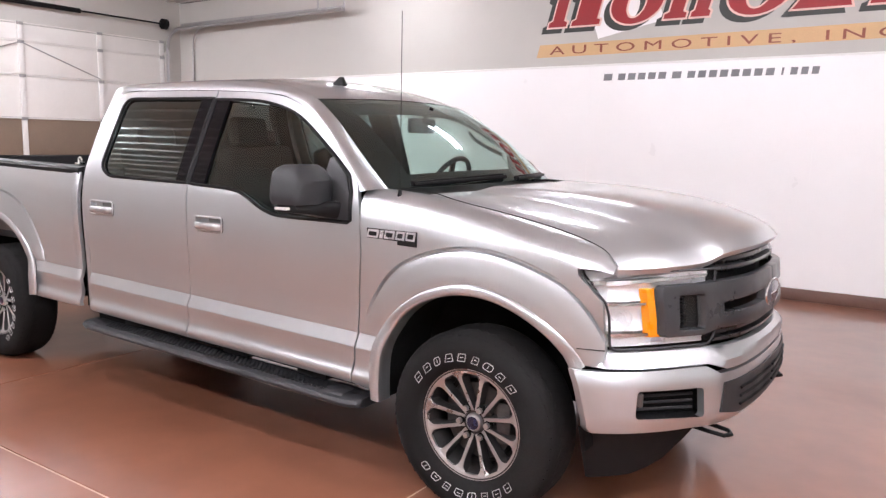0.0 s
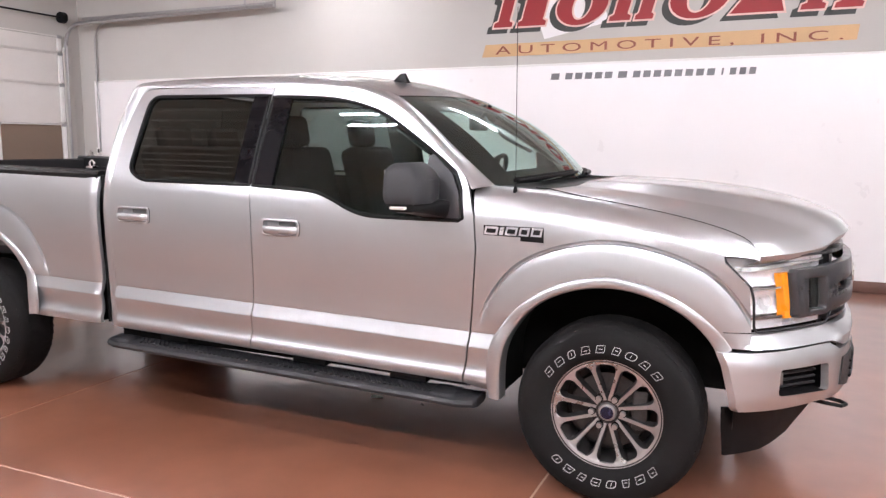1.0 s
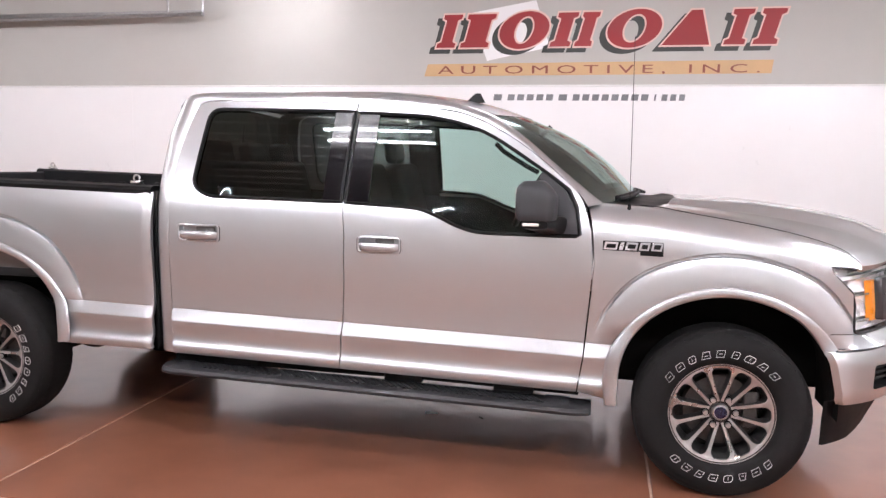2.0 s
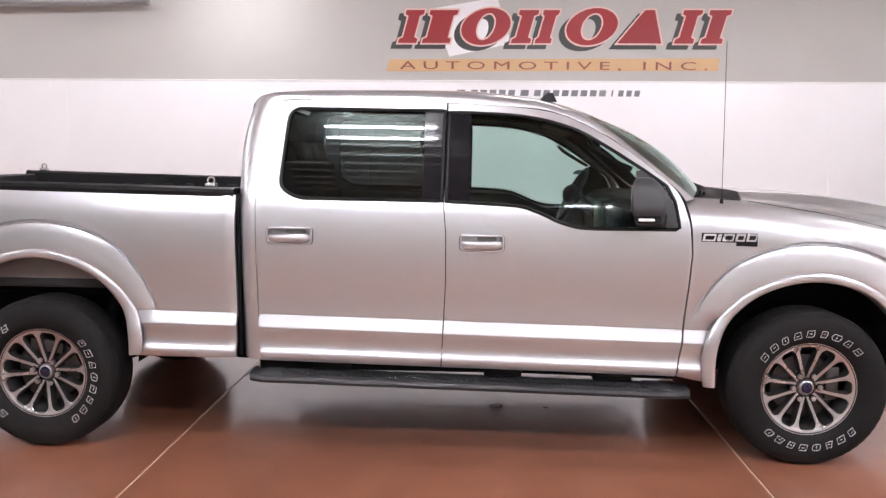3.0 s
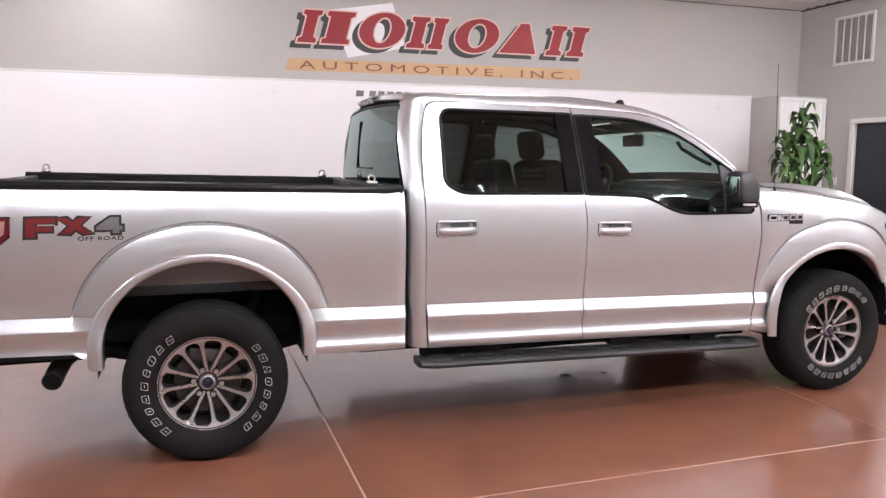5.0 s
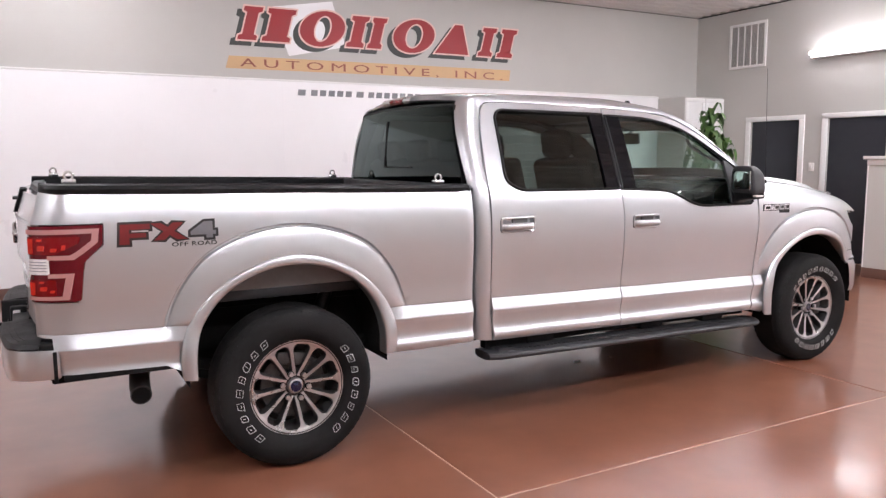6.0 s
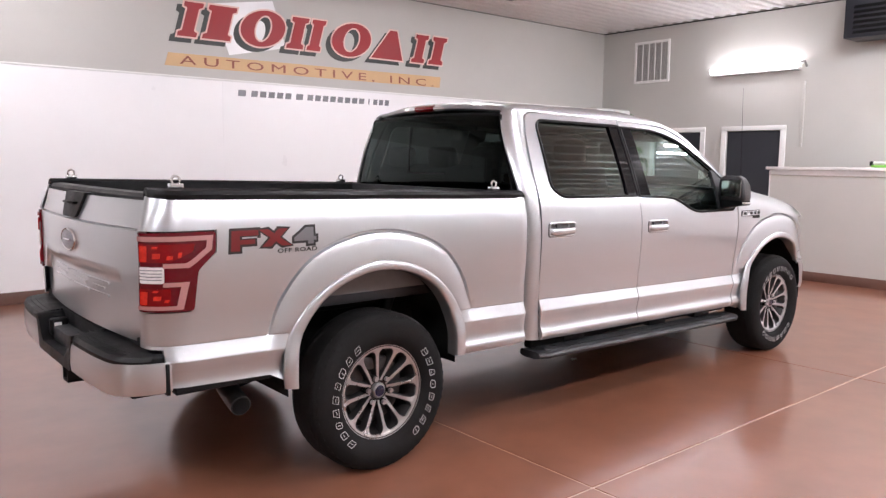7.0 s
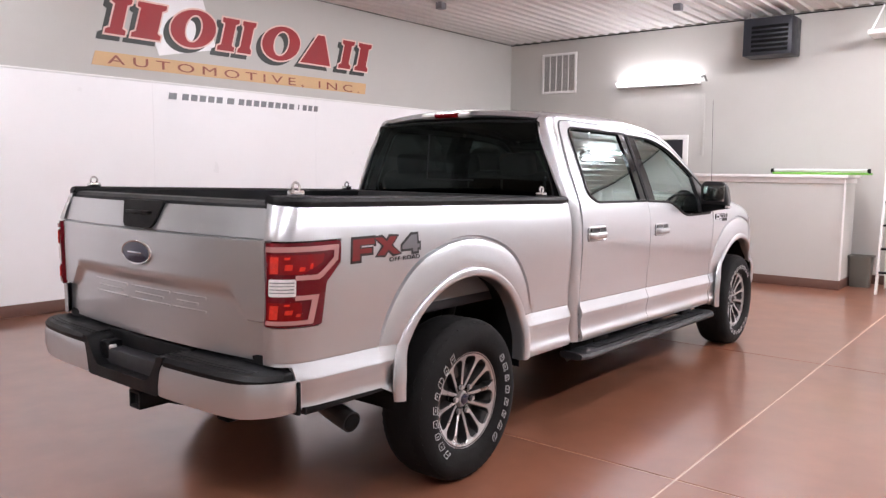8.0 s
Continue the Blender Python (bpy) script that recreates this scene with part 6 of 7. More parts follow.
part("handle", fix(sheet(HANDLE, lambda y, z: (tg(y, z)[0] - 0.014, y, z), 0.02, rim=(0.03, 0, 0))), BLACK, gate, "black tailgate handle")
part("handle_lip", box(B(), -5.152, 0, 1.335, 0.024, 0.19, 0.012, 0.004), BLACK, gate)
part("gate_cap", fix((lambda bm: (loft(bm, [[(x + 0.075 - 0.055 * (1 - (y / 0.815) ** 2) * 0.4 - 5.12 + 0.0, y, z) for x, z in ((-0.004, 1.368), (-0.012, 1.388), (0.0, 1.403), (0.05, 1.406), (0.062, 1.395), (0.062, 1.0))] for y in np.linspace(-0.80, 0.80, 21)]), bm)[1])(B())), TRIM, gate, "dark plastic tailgate cap")
oval(tg(0, 1.155)[0] + 0.003, 0.0, 1.155, 0.120, 0.056, -1, "rear_badge", gate)
for a, b in ((0.464, 0.150), (0.110, -0.205), (-0.222, -0.454)):
    for z0, z1, da, db in ((0.985, 0.997, 0.0, 0.0), (0.957, 0.968, 0.03, 0.05), (0.928, 0.939, 0.0, 0.0)):
        part("raised_bar", fix(sheet(rounded([(a - da, z0), (b + db, z0), (b + db, z1), (a - da, z1)], 0.005, 3), lambda y, z: tg(y, z, 0.006), 0.04, rim=(0.010, 0, 0))), PAINT, gate)

# tail lights wrap round the corner
def lamp_side(d):
    """The bed side swelled outwards round the corner by d."""
    def f(u, z):
        x, y, z = bed_side(u, z)
        a = min(max((-4.93 - u) / 0.215, 0.0), 1.0) * math.pi / 2
        return (x - (d + 0.002) * math.sin(a), y - d * math.cos(a), z)
    return f


TLO = [(-5.150, 0.924), (-4.926, 0.924), (-4.908, 1.090), (-4.832, 1.164), (-4.828, 1.250), (-5.150, 1.250)]
for side in (1, -1):
    def Q(bm, side=side):
        return fix(bm) if side == 1 else fix(mirror_y(bm))
    tail = part("tail_light", Q(sheet(rounded(TLO, 0.012, 3), lamp_side(0.006), 0.025, rim=(0.01, 0.02, 0))), REDDARK, truck, "red tail light with a white reversing lamp")
    part("reverse_lens", Q(sheet(rounded([(-5.125, 1.045), (-5.020, 1.045), (-5.020, 1.112), (-5.125, 1.112)], 0.008, 3), lamp_side(0.010), 0.02, rim=(0.005, 0.005, 0))), TAILWHITE, tail, "white reversing lens")
    for zz in (1.060, 1.073, 1.086, 1.099):
        pts = [lamp_side(0.0105)(u, zz) for u in np.linspace(-5.12, -5.026, 6)]
        part("lens_rib", tube(B(), [(p[0], p[1] * side, p[2]) for p in pts], 0.002, 5), STICKER_GREY, tail)
    part("red_lens", Q(sheet(rounded([(-5.13, 1.130), (-5.00, 1.130), (-4.93, 1.172), (-4.92, 1.205), (-5.13, 1.205)], 0.008, 3), lamp_side(0.010), 0.02, rim=(0.005, 0.005, 0))), RED, tail)
    part("red_lens", Q(sheet(rounded([(-5.13, 0.950), (-5.00, 0.950), (-5.00, 1.022), (-5.13, 1.022)], 0.008, 3), lamp_side(0.010), 0.02, rim=(0.005, 0.005, 0))), RED, tail)
    PIPE = [(-5.135, 1.216), (-4.872, 1.216), (-4.876, 1.186), (-4.952, 1.126), (-5.022, 1.126), (-5.022, 1.108), (-4.944, 1.106), (-4.853, 1.176), (-4.846, 1.236), (-5.135, 1.236)]
    part("light_pipe", Q(sheet(PIPE, lamp_side(0.0125), 0.02, rim=(0.004, 0.004, 0))), REDPALE, tail, "pale light pipe")
    PIPE = [(-5.022, 1.030), (-4.968, 1.030), (-4.980, 0.950), (-5.135, 0.950), (-5.135, 0.934), (-4.962, 0.934), (-4.944, 1.048), (-5.022, 1.048)]
    part("light_pipe", Q(sheet(PIPE, lamp_side(0.0125), 0.02, rim=(0.004, 0.004, 0))), REDPALE, tail, "pale light pipe")
    # bright reflector cells behind the red lenses
    for u, z, w, h in ((-5.100, 1.166, 0.036, 0.064), (-5.046, 1.158, 0.026, 0.022), (-5.050, 1.192, 0.020, 0.010), (-5.002, 1.150, 0.018, 0.016), (-4.972, 1.160, 0.010, 0.022),
                       (-5.100, 0.984, 0.036, 0.054), (-5.044, 0.984, 0.026, 0.018), (-5.050, 1.012, 0.020, 0.008), (-5.012, 0.972, 0.014, 0.012)):
        CELL = rounded([(u - w / 2, z - h / 2), (u + w / 2, z - h / 2), (u + w / 2 + 0.003, z + h / 2), (u - w / 2 + 0.003, z + h / 2)], 0.003, 2)
        part("reflector_cell", Q(sheet(CELL, lamp_side(0.0125), 0.02, rim=(0.003, 0.003, 0))), REDBRIGHT, tail)

RB = Plan([(-5.255, 0.0), (-5.253, 0.30), (-5.245, 0.60), (-5.225, 0.78), (-5.19, 0.875), (-5.12, 0.925), (-5.02, 0.938)])


def rb(d=0.0):
    def f(s, z):
        x, y = RB.at(s)
        nx, ny = RB.normal(s)
        dz = abs(z - 0.648) / 0.08
        k = 0.012 * dz ** 4
        return (x - d + k, -(y + (0.0 if y < 0.7 else d)) + k * (y > 0.7), z + 0.012 * sstep(y, 0.75, 0.93))
    return f


ry_ = RB.y
RBS = [(ry_(0.335), 0.724), (ry_(0.310), 0.690), (ry_(0.290), 0.575), (ry_(0.80), 0.575), (RB.s[-1] - 0.03, 0.580), (RB.s[-1] - 0.03, 0.706), (ry_(0.86), 0.712)]
part("bumper_filler", box(B(), -5.06, 0, 0.72, 0.06, 1.62, 0.16, 0.01), BLACK, truck)
rear_bumper = part("rear_bumper", box(B(), -5.14, 0, 0.645, 0.13, 1.6, 0.10, 0.01), TRIM, truck, "silver rear bumper with black step pads")
for side in (1, -1):
    def Q(bm, side=side):
        return fix(bm) if side == 1 else fix(mirror_y(bm))
    part("bumper_end", Q(sheet(rounded(RBS, 0.015, 3), rb(0.004), 0.03, rim=(0.03, 0.0, 0))), PAINT, rear_bumper, "silver painted bumper end")
    bm = B()
    rows = []
    for s in np.linspace(ry_(0.335), RB.s[-1] - 0.085, 30):
        x, y = RB.at(s)
        x2, y2 = max(-5.075, x + 0.012), min(y - 0.004, 0.83)
        zl = 0.700 + 0.022 * sstep(y, 0.80, 0.90)
        rows.append([(x + 0.004, -y + 0.003, zl), (x - 0.002, -y, 0.730), (x + 0.010, -y + 0.006, 0.748), ((x + x2) / 2, -(y + y2) / 2, 0.756), (x2, -y2, 0.758), (x2, -y2, 0.68)])
    loft(bm, rows)
    for end in (rows[0], rows[-1]):
        bm.faces.new([bm.verts.new(p) for p in end])
    pad = part("step_pad", Q(bm), BLACK, rear_bumper, "black ribbed step pad")
    for k in range(5):
        pts = []
        for s in np.linspace(ry_(0.30), ry_(0.84), 9):
            x, y = RB.at(s)
            pts.append((x + 0.035 + k * 0.024, -y * side, 0.7545))
        part("rib", tube(B(), pts, 0.0022, 5), BLACK, pad)
# recessed middle of the bumper
part("plate_recess", box(B(), -5.115, 0, 0.69, 0.03, 0.70, 0.15, 0.004), BLACK, rear_bumper)
bm = B()
prism(bm, rounded([(0.345, 0.752), (0.30, 0.745), (0.245, 0.66), (0.205, 0.625), (-0.205, 0.625), (-0.245, 0.66), (-0.30, 0.745), (-0.345, 0.752), (-0.315, 0.690), (-0.292, 0.574), (0.292, 0.574), (0.315, 0.690)], 0.02, 3), "x", -5.258, -5.13)
part("centre_section", bm, BLACK, rear_bumper, "black plastic bumper centre", angle=50)
for sg in (1, -1):
    part("lamp_pod", box(B(), -5.175, sg * 0.235, 0.685, 0.085, 0.06, 0.085, 0.012), BLACK, rear_bumper)
    part("plate_lamp", box(B(), -5.185, sg * 0.203, 0.692, 0.036, 0.010, 0.036, 0.004), LAMPWHITE, rear_bumper, "small white plate lamp")
# black block for the step pad's end and the dark gap beside it
both("corner_filler", lambda: box(B(), -5.068, -0.862, 0.680, 0.072, 0.106, 0.142, 0.016, seg=3), BLACK, truck, truck)
# dark block added to stop light leaking through the cab gap
both("cab_gap_filler", lambda: box(B(), -2.936, -0.825, 0.93, 0.016, 0.15, 0.86, 0.004), DARK, truck, truck)
both("bumper_seam", lambda: box(B(), -5.042, -0.930, 0.646, 0.016, 0.034, 0.132, 0.004), BLACK, truck, truck)
both("lower_trim", lambda: box(B(), -4.79, -0.918, 0.588, 0.44, 0.05, 0.03, 0.004), BLACK, truck, truck)
bm = B()
for y, z, sy2, sz2 in ((-0.04, 0.538, 0.09, 0.012), (-0.04, 0.47, 0.09, 0.012), (-0.079, 0.504, 0.012, 0.08), (-0.001, 0.504, 0.012, 0.08)):
    box(bm, -5.12, y, z, 0.20, sy2, sz2, 0.002)
part("hitch_receiver", bm, BLACK, truck, "black square hitch receiver")
part("hitch_plug", box(B(), -5.10, -0.04, 0.504, 0.2, 0.06, 0.05), DARK, truck)
part("hitch_bar", box(B(), -5.02, 0, 0.52, 0.08, 1.1, 0.07, 0.01), DARK, truck)
bm = B()
pts = spline([(-4.30, -0.40, 0.58), (-4.55, -0.48, 0.55), (-4.66, -0.62, 0.51), (-4.688, -0.75, 0.478), (-4.699, -0.88, 0.451)], 5)
tube(bm, pts, 0.047, 18)
p1, p0 = Vector(pts[-1]), Vector(pts[-3])
dirn = (p1 - p0).normalized()
tip = part("exhaust_pipe", bm, GUNMETAL, truck, "dull dark steel exhaust tip")
# dark disc stands in for the shade inside the pipe
part("bore_shade", cyl(B(), p1 + dirn * 0.001, p1 + dirn * 0.003, 0.041, seg=18), DARK, tip)

# underbody
for y in (-0.45, 0.45):
    part("frame_rail", box(B(), -2.1, y, 0.53, 5.9, 0.09, 0.16, 0.01), DARK, truck)
part("floor_pan", box(B(), -1.75, 0, 0.60, 2.3, 1.72, 0.10, 0.01), DARK, truck)
both("rocker_panel", lambda: box(B(), -1.75, -0.862, 0.47, 2.18, 0.06, 0.08, 0.01), DARK, truck, truck)
part("bed_underside", box(B(), -4.0, 0, 0.79, 2.1, 1.15, 0.06, 0.01), DARK, truck)
for x, z in ((0.0, 0.36), (WB, 0.38)):
    part("axle", cyl(B(), (x, -0.80, z), (x, 0.80, z), 0.05, seg=14), DARK, truck)
bmd = B()
bmesh.ops.create_uvsphere(bmd, u_segments=18, v_segments=12, radius=0.16, matrix=Matrix.Translation((WB, 0, 0.38)))
part("differential", bmd, DARK, truck)
# bulk added under the truck to block light passing beneath it
part("fuel_tank", box(B(), -2.35, 0.42, 0.42, 1.25, 0.46, 0.24, 0.05, seg=3), DARK, truck)
part("transmission", box(B(), -0.75, 0.0, 0.43, 1.25, 0.40, 0.26, 0.07, seg=3), DARK, truck)
part("drive_shaft", cyl(B(), (-1.4, 0, 0.45), (WB + 0.12, 0, 0.40), 0.045, seg=14), DARK, truck)
part("silencer", box(B(), -2.75, -0.30, 0.44, 0.80, 0.34, 0.17, 0.06, seg=3), DARK, truck)
for sg in (-1, 1):
    part("leaf_spring", tube(B(), spline([(WB + 0.65, sg * 0.60, 0.55), (WB + 0.3, sg * 0.60, 0.47), (WB, sg * 0.60, 0.44), (WB - 0.35, sg * 0.60, 0.48), (WB - 0.7, sg * 0.60, 0.58)], 4), 0.03, 8, flat=1.0), DARK, truck)
    part("shock_absorber", cyl(B(), (WB + 0.12, sg * 0.64, 0.42), (WB + 0.30, sg * 0.62, 0.85), 0.035, seg=12), BLACK, truck)
bm = B()
lathe(bm, [(0.12, -0.08), (0.20, -0.10), (0.36, -0.10), (0.385, -0.06), (0.385, 0.06), (0.36, 0.10), (0.20, 0.10), (0.12, 0.08)], 36, close=True)
part("spare_tyre", fix(bm), RUBBER, truck, m=pose(-4.72, 0.0, 0.56, 90, 0, 0))


# running boards
def step_z(x):
    return 0.428 - 0.02 * (x + 2.85)


def running_board():
    bm = B()
    rows = []
    for x, k in ((-2.872, 0.35), (-2.865, 0.62), (-2.80, 0.98), (-2.78, 1.0)) + tuple((x, 1.0) for x in np.linspace(-2.6, -0.9, 12)) + ((-0.70, 1.0), (-0.655, 0.92), (-0.605, 0.60), (-0.596, 0.35)):
        z = step_z(x)
        o = 0.865 + 0.15 * (0.55 + 0.45 * k)
        rows.append([(x, -0.835, z - 0.004), (x, -0.85, z + 0.003), (x, -o + 0.030, z + 0.001), (x, -o + 0.010, z - 0.007), (x, -o, z - 0.022), (x, -o + 0.008, z - 0.038), (x, -o + 0.03, z - 0.044), (x, -0.86, z - 0.042), (x, -0.835, z - 0.03)])
    vs = loft(bm, rows, closed=True)
    bm.faces.new(vs[0])
    bm.faces.new(vs[-1])
    return fix(bm)


def board_cap(x0, x1):
    """The smooth moulded end of the step, a little proud of the ribbed top."""
    def build():
        bm = B()
        rows = []
        for x in np.linspace(x0, x1, 6):
            z = step_z(x) + 0.012
            rows.append([(x, -0.850, z - 0.008), (x, -0.862, z), (x, -0.968, z - 0.002), (x, -0.986, z - 0.010), (x, -1.0, z - 0.022)])
        loft(bm, rows)
        return fix(bm)
    return build


board_r, board_l = both("running_board", running_board, TRIM, truck, truck, "dusty black ribbed running board")
for x0, x1 in ((-2.80, -2.70), (-0.82, -0.70)):
    both("end_cap", board_cap(x0, x1), TRIM, board_r, board_l)
for k in range(60):
    x = -2.66 + k * 0.0305
    part("tread_rib", box(B(), 0, 0, 0, 0.015, 0.125, 0.008, 0.0, m=pose(x, -0.922, step_z(x) + 0.005, 0, 1.1, 38)), TRIM, board_r)
for x in (-2.45, -1.55, -0.98):
    both("bracket", lambda: box(B(), x, -0.82, step_z(x) + 0.035, 0.20, 0.16, 0.05, 0.01), BLACK, board_r, board_l)
# the black seam flange under the sills
def sill_flange():
    bm = B()
    loft(bm, [[(x, -0.885, 0.50 - rake(x)), (x, -0.878, 0.437 - rake(x)), (x, -0.868, 0.437 - rake(x)), (x, -0.862, 0.50 - rake(x))] for x in np.linspace(-2.80, -0.66, 10)])
    return fix(bm)


both("sill_flange", sill_flange, DARK, truck, truck)


# door mirrors
def mirror_shell():
    bm = B()
    rows = []
    for t in np.linspace(0, 1, 11):
        z = 1.285 + 0.178 * t
        g = 1 - (0.34 if t > 0.5 else 0.10) * abs(2 * t - 1.0) ** 5
        y0, y1 = -0.930, -1.190 + 0.03 * t
        w = 0.064 * (1 - 0.30 * max(0, t - 0.6) / 0.4)
        pts = rounded([(-0.900, y0), (-0.975, y1), (-0.945 + 2.2 * w, y1 + 0.03), (-0.945 + 2.6 * w, (y0 + y1) / 2), (-0.945 + 2.4 * w, y0)], 0.035, 4)
        c = np.mean(np.array(pts), axis=0)
        rows.append([(float(c[0] + (p[0] - c[0]) * g), float(c[1] + (p[1] - c[1]) * g), z) for p in pts])
    vs = loft(bm, rows, closed=True)
    bm.faces.new(vs[0])
    bm.faces.new(vs[-1])
    return fix(bm)


mir_r, mir_l = both("door_mirror", mirror_shell, TRIM, truck, truck, "dark grey plastic door mirror")
def mirror_arm():
    bm = B()
    rows = []
    for y, x0, x1, z0, z1 in ((-0.90, -0.86, -0.72, 1.205, 1.29), (-0.97, -0.89, -0.76, 1.215, 1.30), (-1.05, -0.93, -0.79, 1.235, 1.29), (-1.15, -0.94, -0.82, 1.25, 1.285)):
        rows.append([(p[0], y, p[1]) for p in rounded([(x0, z0), (x1, z0), (x1, z1), (x0, z1)], 0.03, 3)])
    vs = loft(bm, rows, closed=True)
    bm.faces.new(vs[0])
    bm.faces.new(vs[-1])
    return fix(bm)


both("arm", mirror_arm, BLACK, mir_r, mir_l)
both("glass", lambda: box(B(), 0, 0, 0, 0.006, 0.190, 0.122, 0.002, m=pose(-0.9395, -1.060, 1.372, 0, 0, -16.1)), MIRROR, mir_r, mir_l, "mirror glass")
both("turn_signal", lambda: box(B(), -0.895, -1.16, 1.268, 0.075, 0.03, 0.014, 0.005), LAMPWHITE, mir_r, mir_l)


# ---- wheels ----
def tyre():
    bm = B()
    R, w = 0.402, 0.137
    prof = [(0.236, -0.100), (0.25, -0.116), (0.27, -0.130), (0.30, -0.138), (0.335, -0.138), (0.362, -0.131), (0.378, -0.122), (0.389, -0.110), (0.397, -0.095), (R, -0.070), (R + 0.001, -0.03), (R + 0.001, 0.03), (R, 0.070), (0.397, 0.095), (0.389, 0.110), (0.362, 0.131), (0.30, 0.138), (0.25, 0.116), (0.236, 0.100)]
    lathe(bm, prof, 80)
    return fix(bm)


def tread():
    bm = B()
    n = 54
    for k in range(n):
        a = 360 * k / n
        for y, w, sk in ((-0.098, 0.034, 14), (-0.052, 0.036, -18), (0.0, 0.030, 16), (0.052, 0.036, -18), (0.098, 0.034, 14)):
            rr = 0.3970 if abs(y) < 0.09 else 0.3835
            box(bm, 0, 0, 0, 0.036, w, 0.012, m=pose(0, 0, 0, 0, a + (3 if abs(y) == 0.052 else 0), 0) @ pose(0, y, rr, (16 if y < -0.09 else (-16 if y > 0.09 else 0)), 0, sk))
    return bm


def rim():
    bm = B()
    lathe(bm, [(0.225, 0.10), (0.205, 0.05), (0.205, -0.03), (0.218, -0.085), (0.226, -0.098), (0.232, -0.104), (0.240, -0.104), (0.243, -0.098)], 60)
    lathe(bm, [(0.0, 0.02), (0.15, 0.02), (0.16, 0.03), (0.205, 0.03)], 40)
    return fix(bm)


# radius, half width, face and depth along one spoke
SPOKE = ((0.052, 0.0085, -0.066, 0.040), (0.085, 0.0080, -0.071, 0.040), (0.12, 0.0080, -0.078, 0.042), (0.165, 0.0084, -0.087, 0.045), (0.186, 0.0094, -0.0914, 0.05), (0.198, 0.0118, -0.0940, 0.055), (0.206, 0.0160, -0.0958, 0.055), (0.2125, 0.0220, -0.0973, 0.055), (0.2180, 0.0300, -0.0986, 0.055), (0.226, 0.0470, -0.1003, 0.05))


def spoke_frame(k, shift):
    """Where spoke k lies: the spokes stand in pairs that run together towards the hub."""
    side = 1 if k % 2 else -1

    def place(u, y, r):
        lateral = side * (0.0095 + 0.305 * (r - 0.052)) + u
        a, axial = radians(60 * (k // 2) + 30 + shift), math.sqrt(max(r * r - lateral * lateral, 0.0))
        return (axial * math.sin(a) + lateral * math.cos(a), y, axial * math.cos(a) - lateral * math.sin(a))
    return place


def spoke_strip(bm, shift, section):
    """Lofts a four-point section along each of the twelve spokes."""
    for k in range(12):
        place = spoke_frame(k, shift)
        vs = [[bm.verts.new(place(u, y, r)) for u, y in section(hw, f, dep)] for r, hw, f, dep in SPOKE]
        for p, q in zip(vs[:-1], vs[1:]):
            for j in range(3):
                bm.faces.new((p[j], p[j + 1], q[j + 1], q[j]))


def spokes(shift):
    """Twelve machined spokes that widen towards the rim."""
    bm = B()
    spoke_strip(bm, shift, lambda hw, y, dep: ((-hw, y + 0.003), (-hw * 0.8, y), (hw * 0.8, y), (hw, y + 0.003)))
    return fix(bm)


def spoke_sides(shift):
    bm = B()
    spoke_strip(bm, shift, lambda hw, y, dep: ((-hw, y + 0.003), (-hw - 0.005, y + dep), (hw + 0.005, y + dep), (hw, y + 0.003)))
    lathe(bm, [(0.0, -0.060), (0.050, -0.060), (0.056, -0.050), (0.082, -0.046), (0.088, -0.01), (0.088, 0.02)], 36)
    return fix(bm)


def glyph_bars(first, n, step, w_, r=0.296):
    """Outlined blocks in place of the raised lettering on the sidewall."""
    for k in range(n):
        bm = B()
        a = first + step * k
        w, h, t = 0.0188 + 0.003 * math.sin(k * 2.3), 0.0155, 0.0013
        c = 0.35 * w
        kind = (k * 5 + n + int(first)) % 4
        if kind == 0:
            ring_ = [(-w, -h + c), (-w + c, -h), (w - c, -h), (w, -h + c), (w, h - c), (w - c, h), (-w + c, h), (-w, h - c)]
        elif kind == 1:
            ring_ = [(-w, -h), (w, -h), (0.7 * w, h), (-0.7 * w, h)]
        elif kind == 2:
            ring_ = [(-0.9 * w, -h), (0.9 * w, -h), (0.9 * w, h), (-0.9 * w, h)]
        else:
            ring_ = [(-0.8 * w, -h), (w, -h), (w, h - c), (w - c, h), (-0.8 * w, h)]
        m = pose(0, 0, 0, 0, 90 - a, 0) @ pose(0, 0, r)
        tube(bm, [m @ Vector((p[0] + 0.25 * p[1], -0.1395, p[1])) for p in ring_], t, 5, closed=True, up=(0, 1, 0))
        mid = {0: [(0, -0.45 * h), (0, 0.45 * h)], 1: [(-0.35 * w, -0.2 * h), (0.35 * w, -0.2 * h)], 2: [(-0.4 * w, 0), (0.4 * w, 0)], 3: [(-0.3 * w, 0.1 * h), (0.4 * w, 0.1 * h)]}[kind]
        tube(bm, [m @ Vector((p[0] + 0.25 * p[1], -0.1395, p[1])) for p in mid], t, 5, up=(0, 1, 0))
        part("sidewall_mark", bm, WHITE_RUBBER, w_)


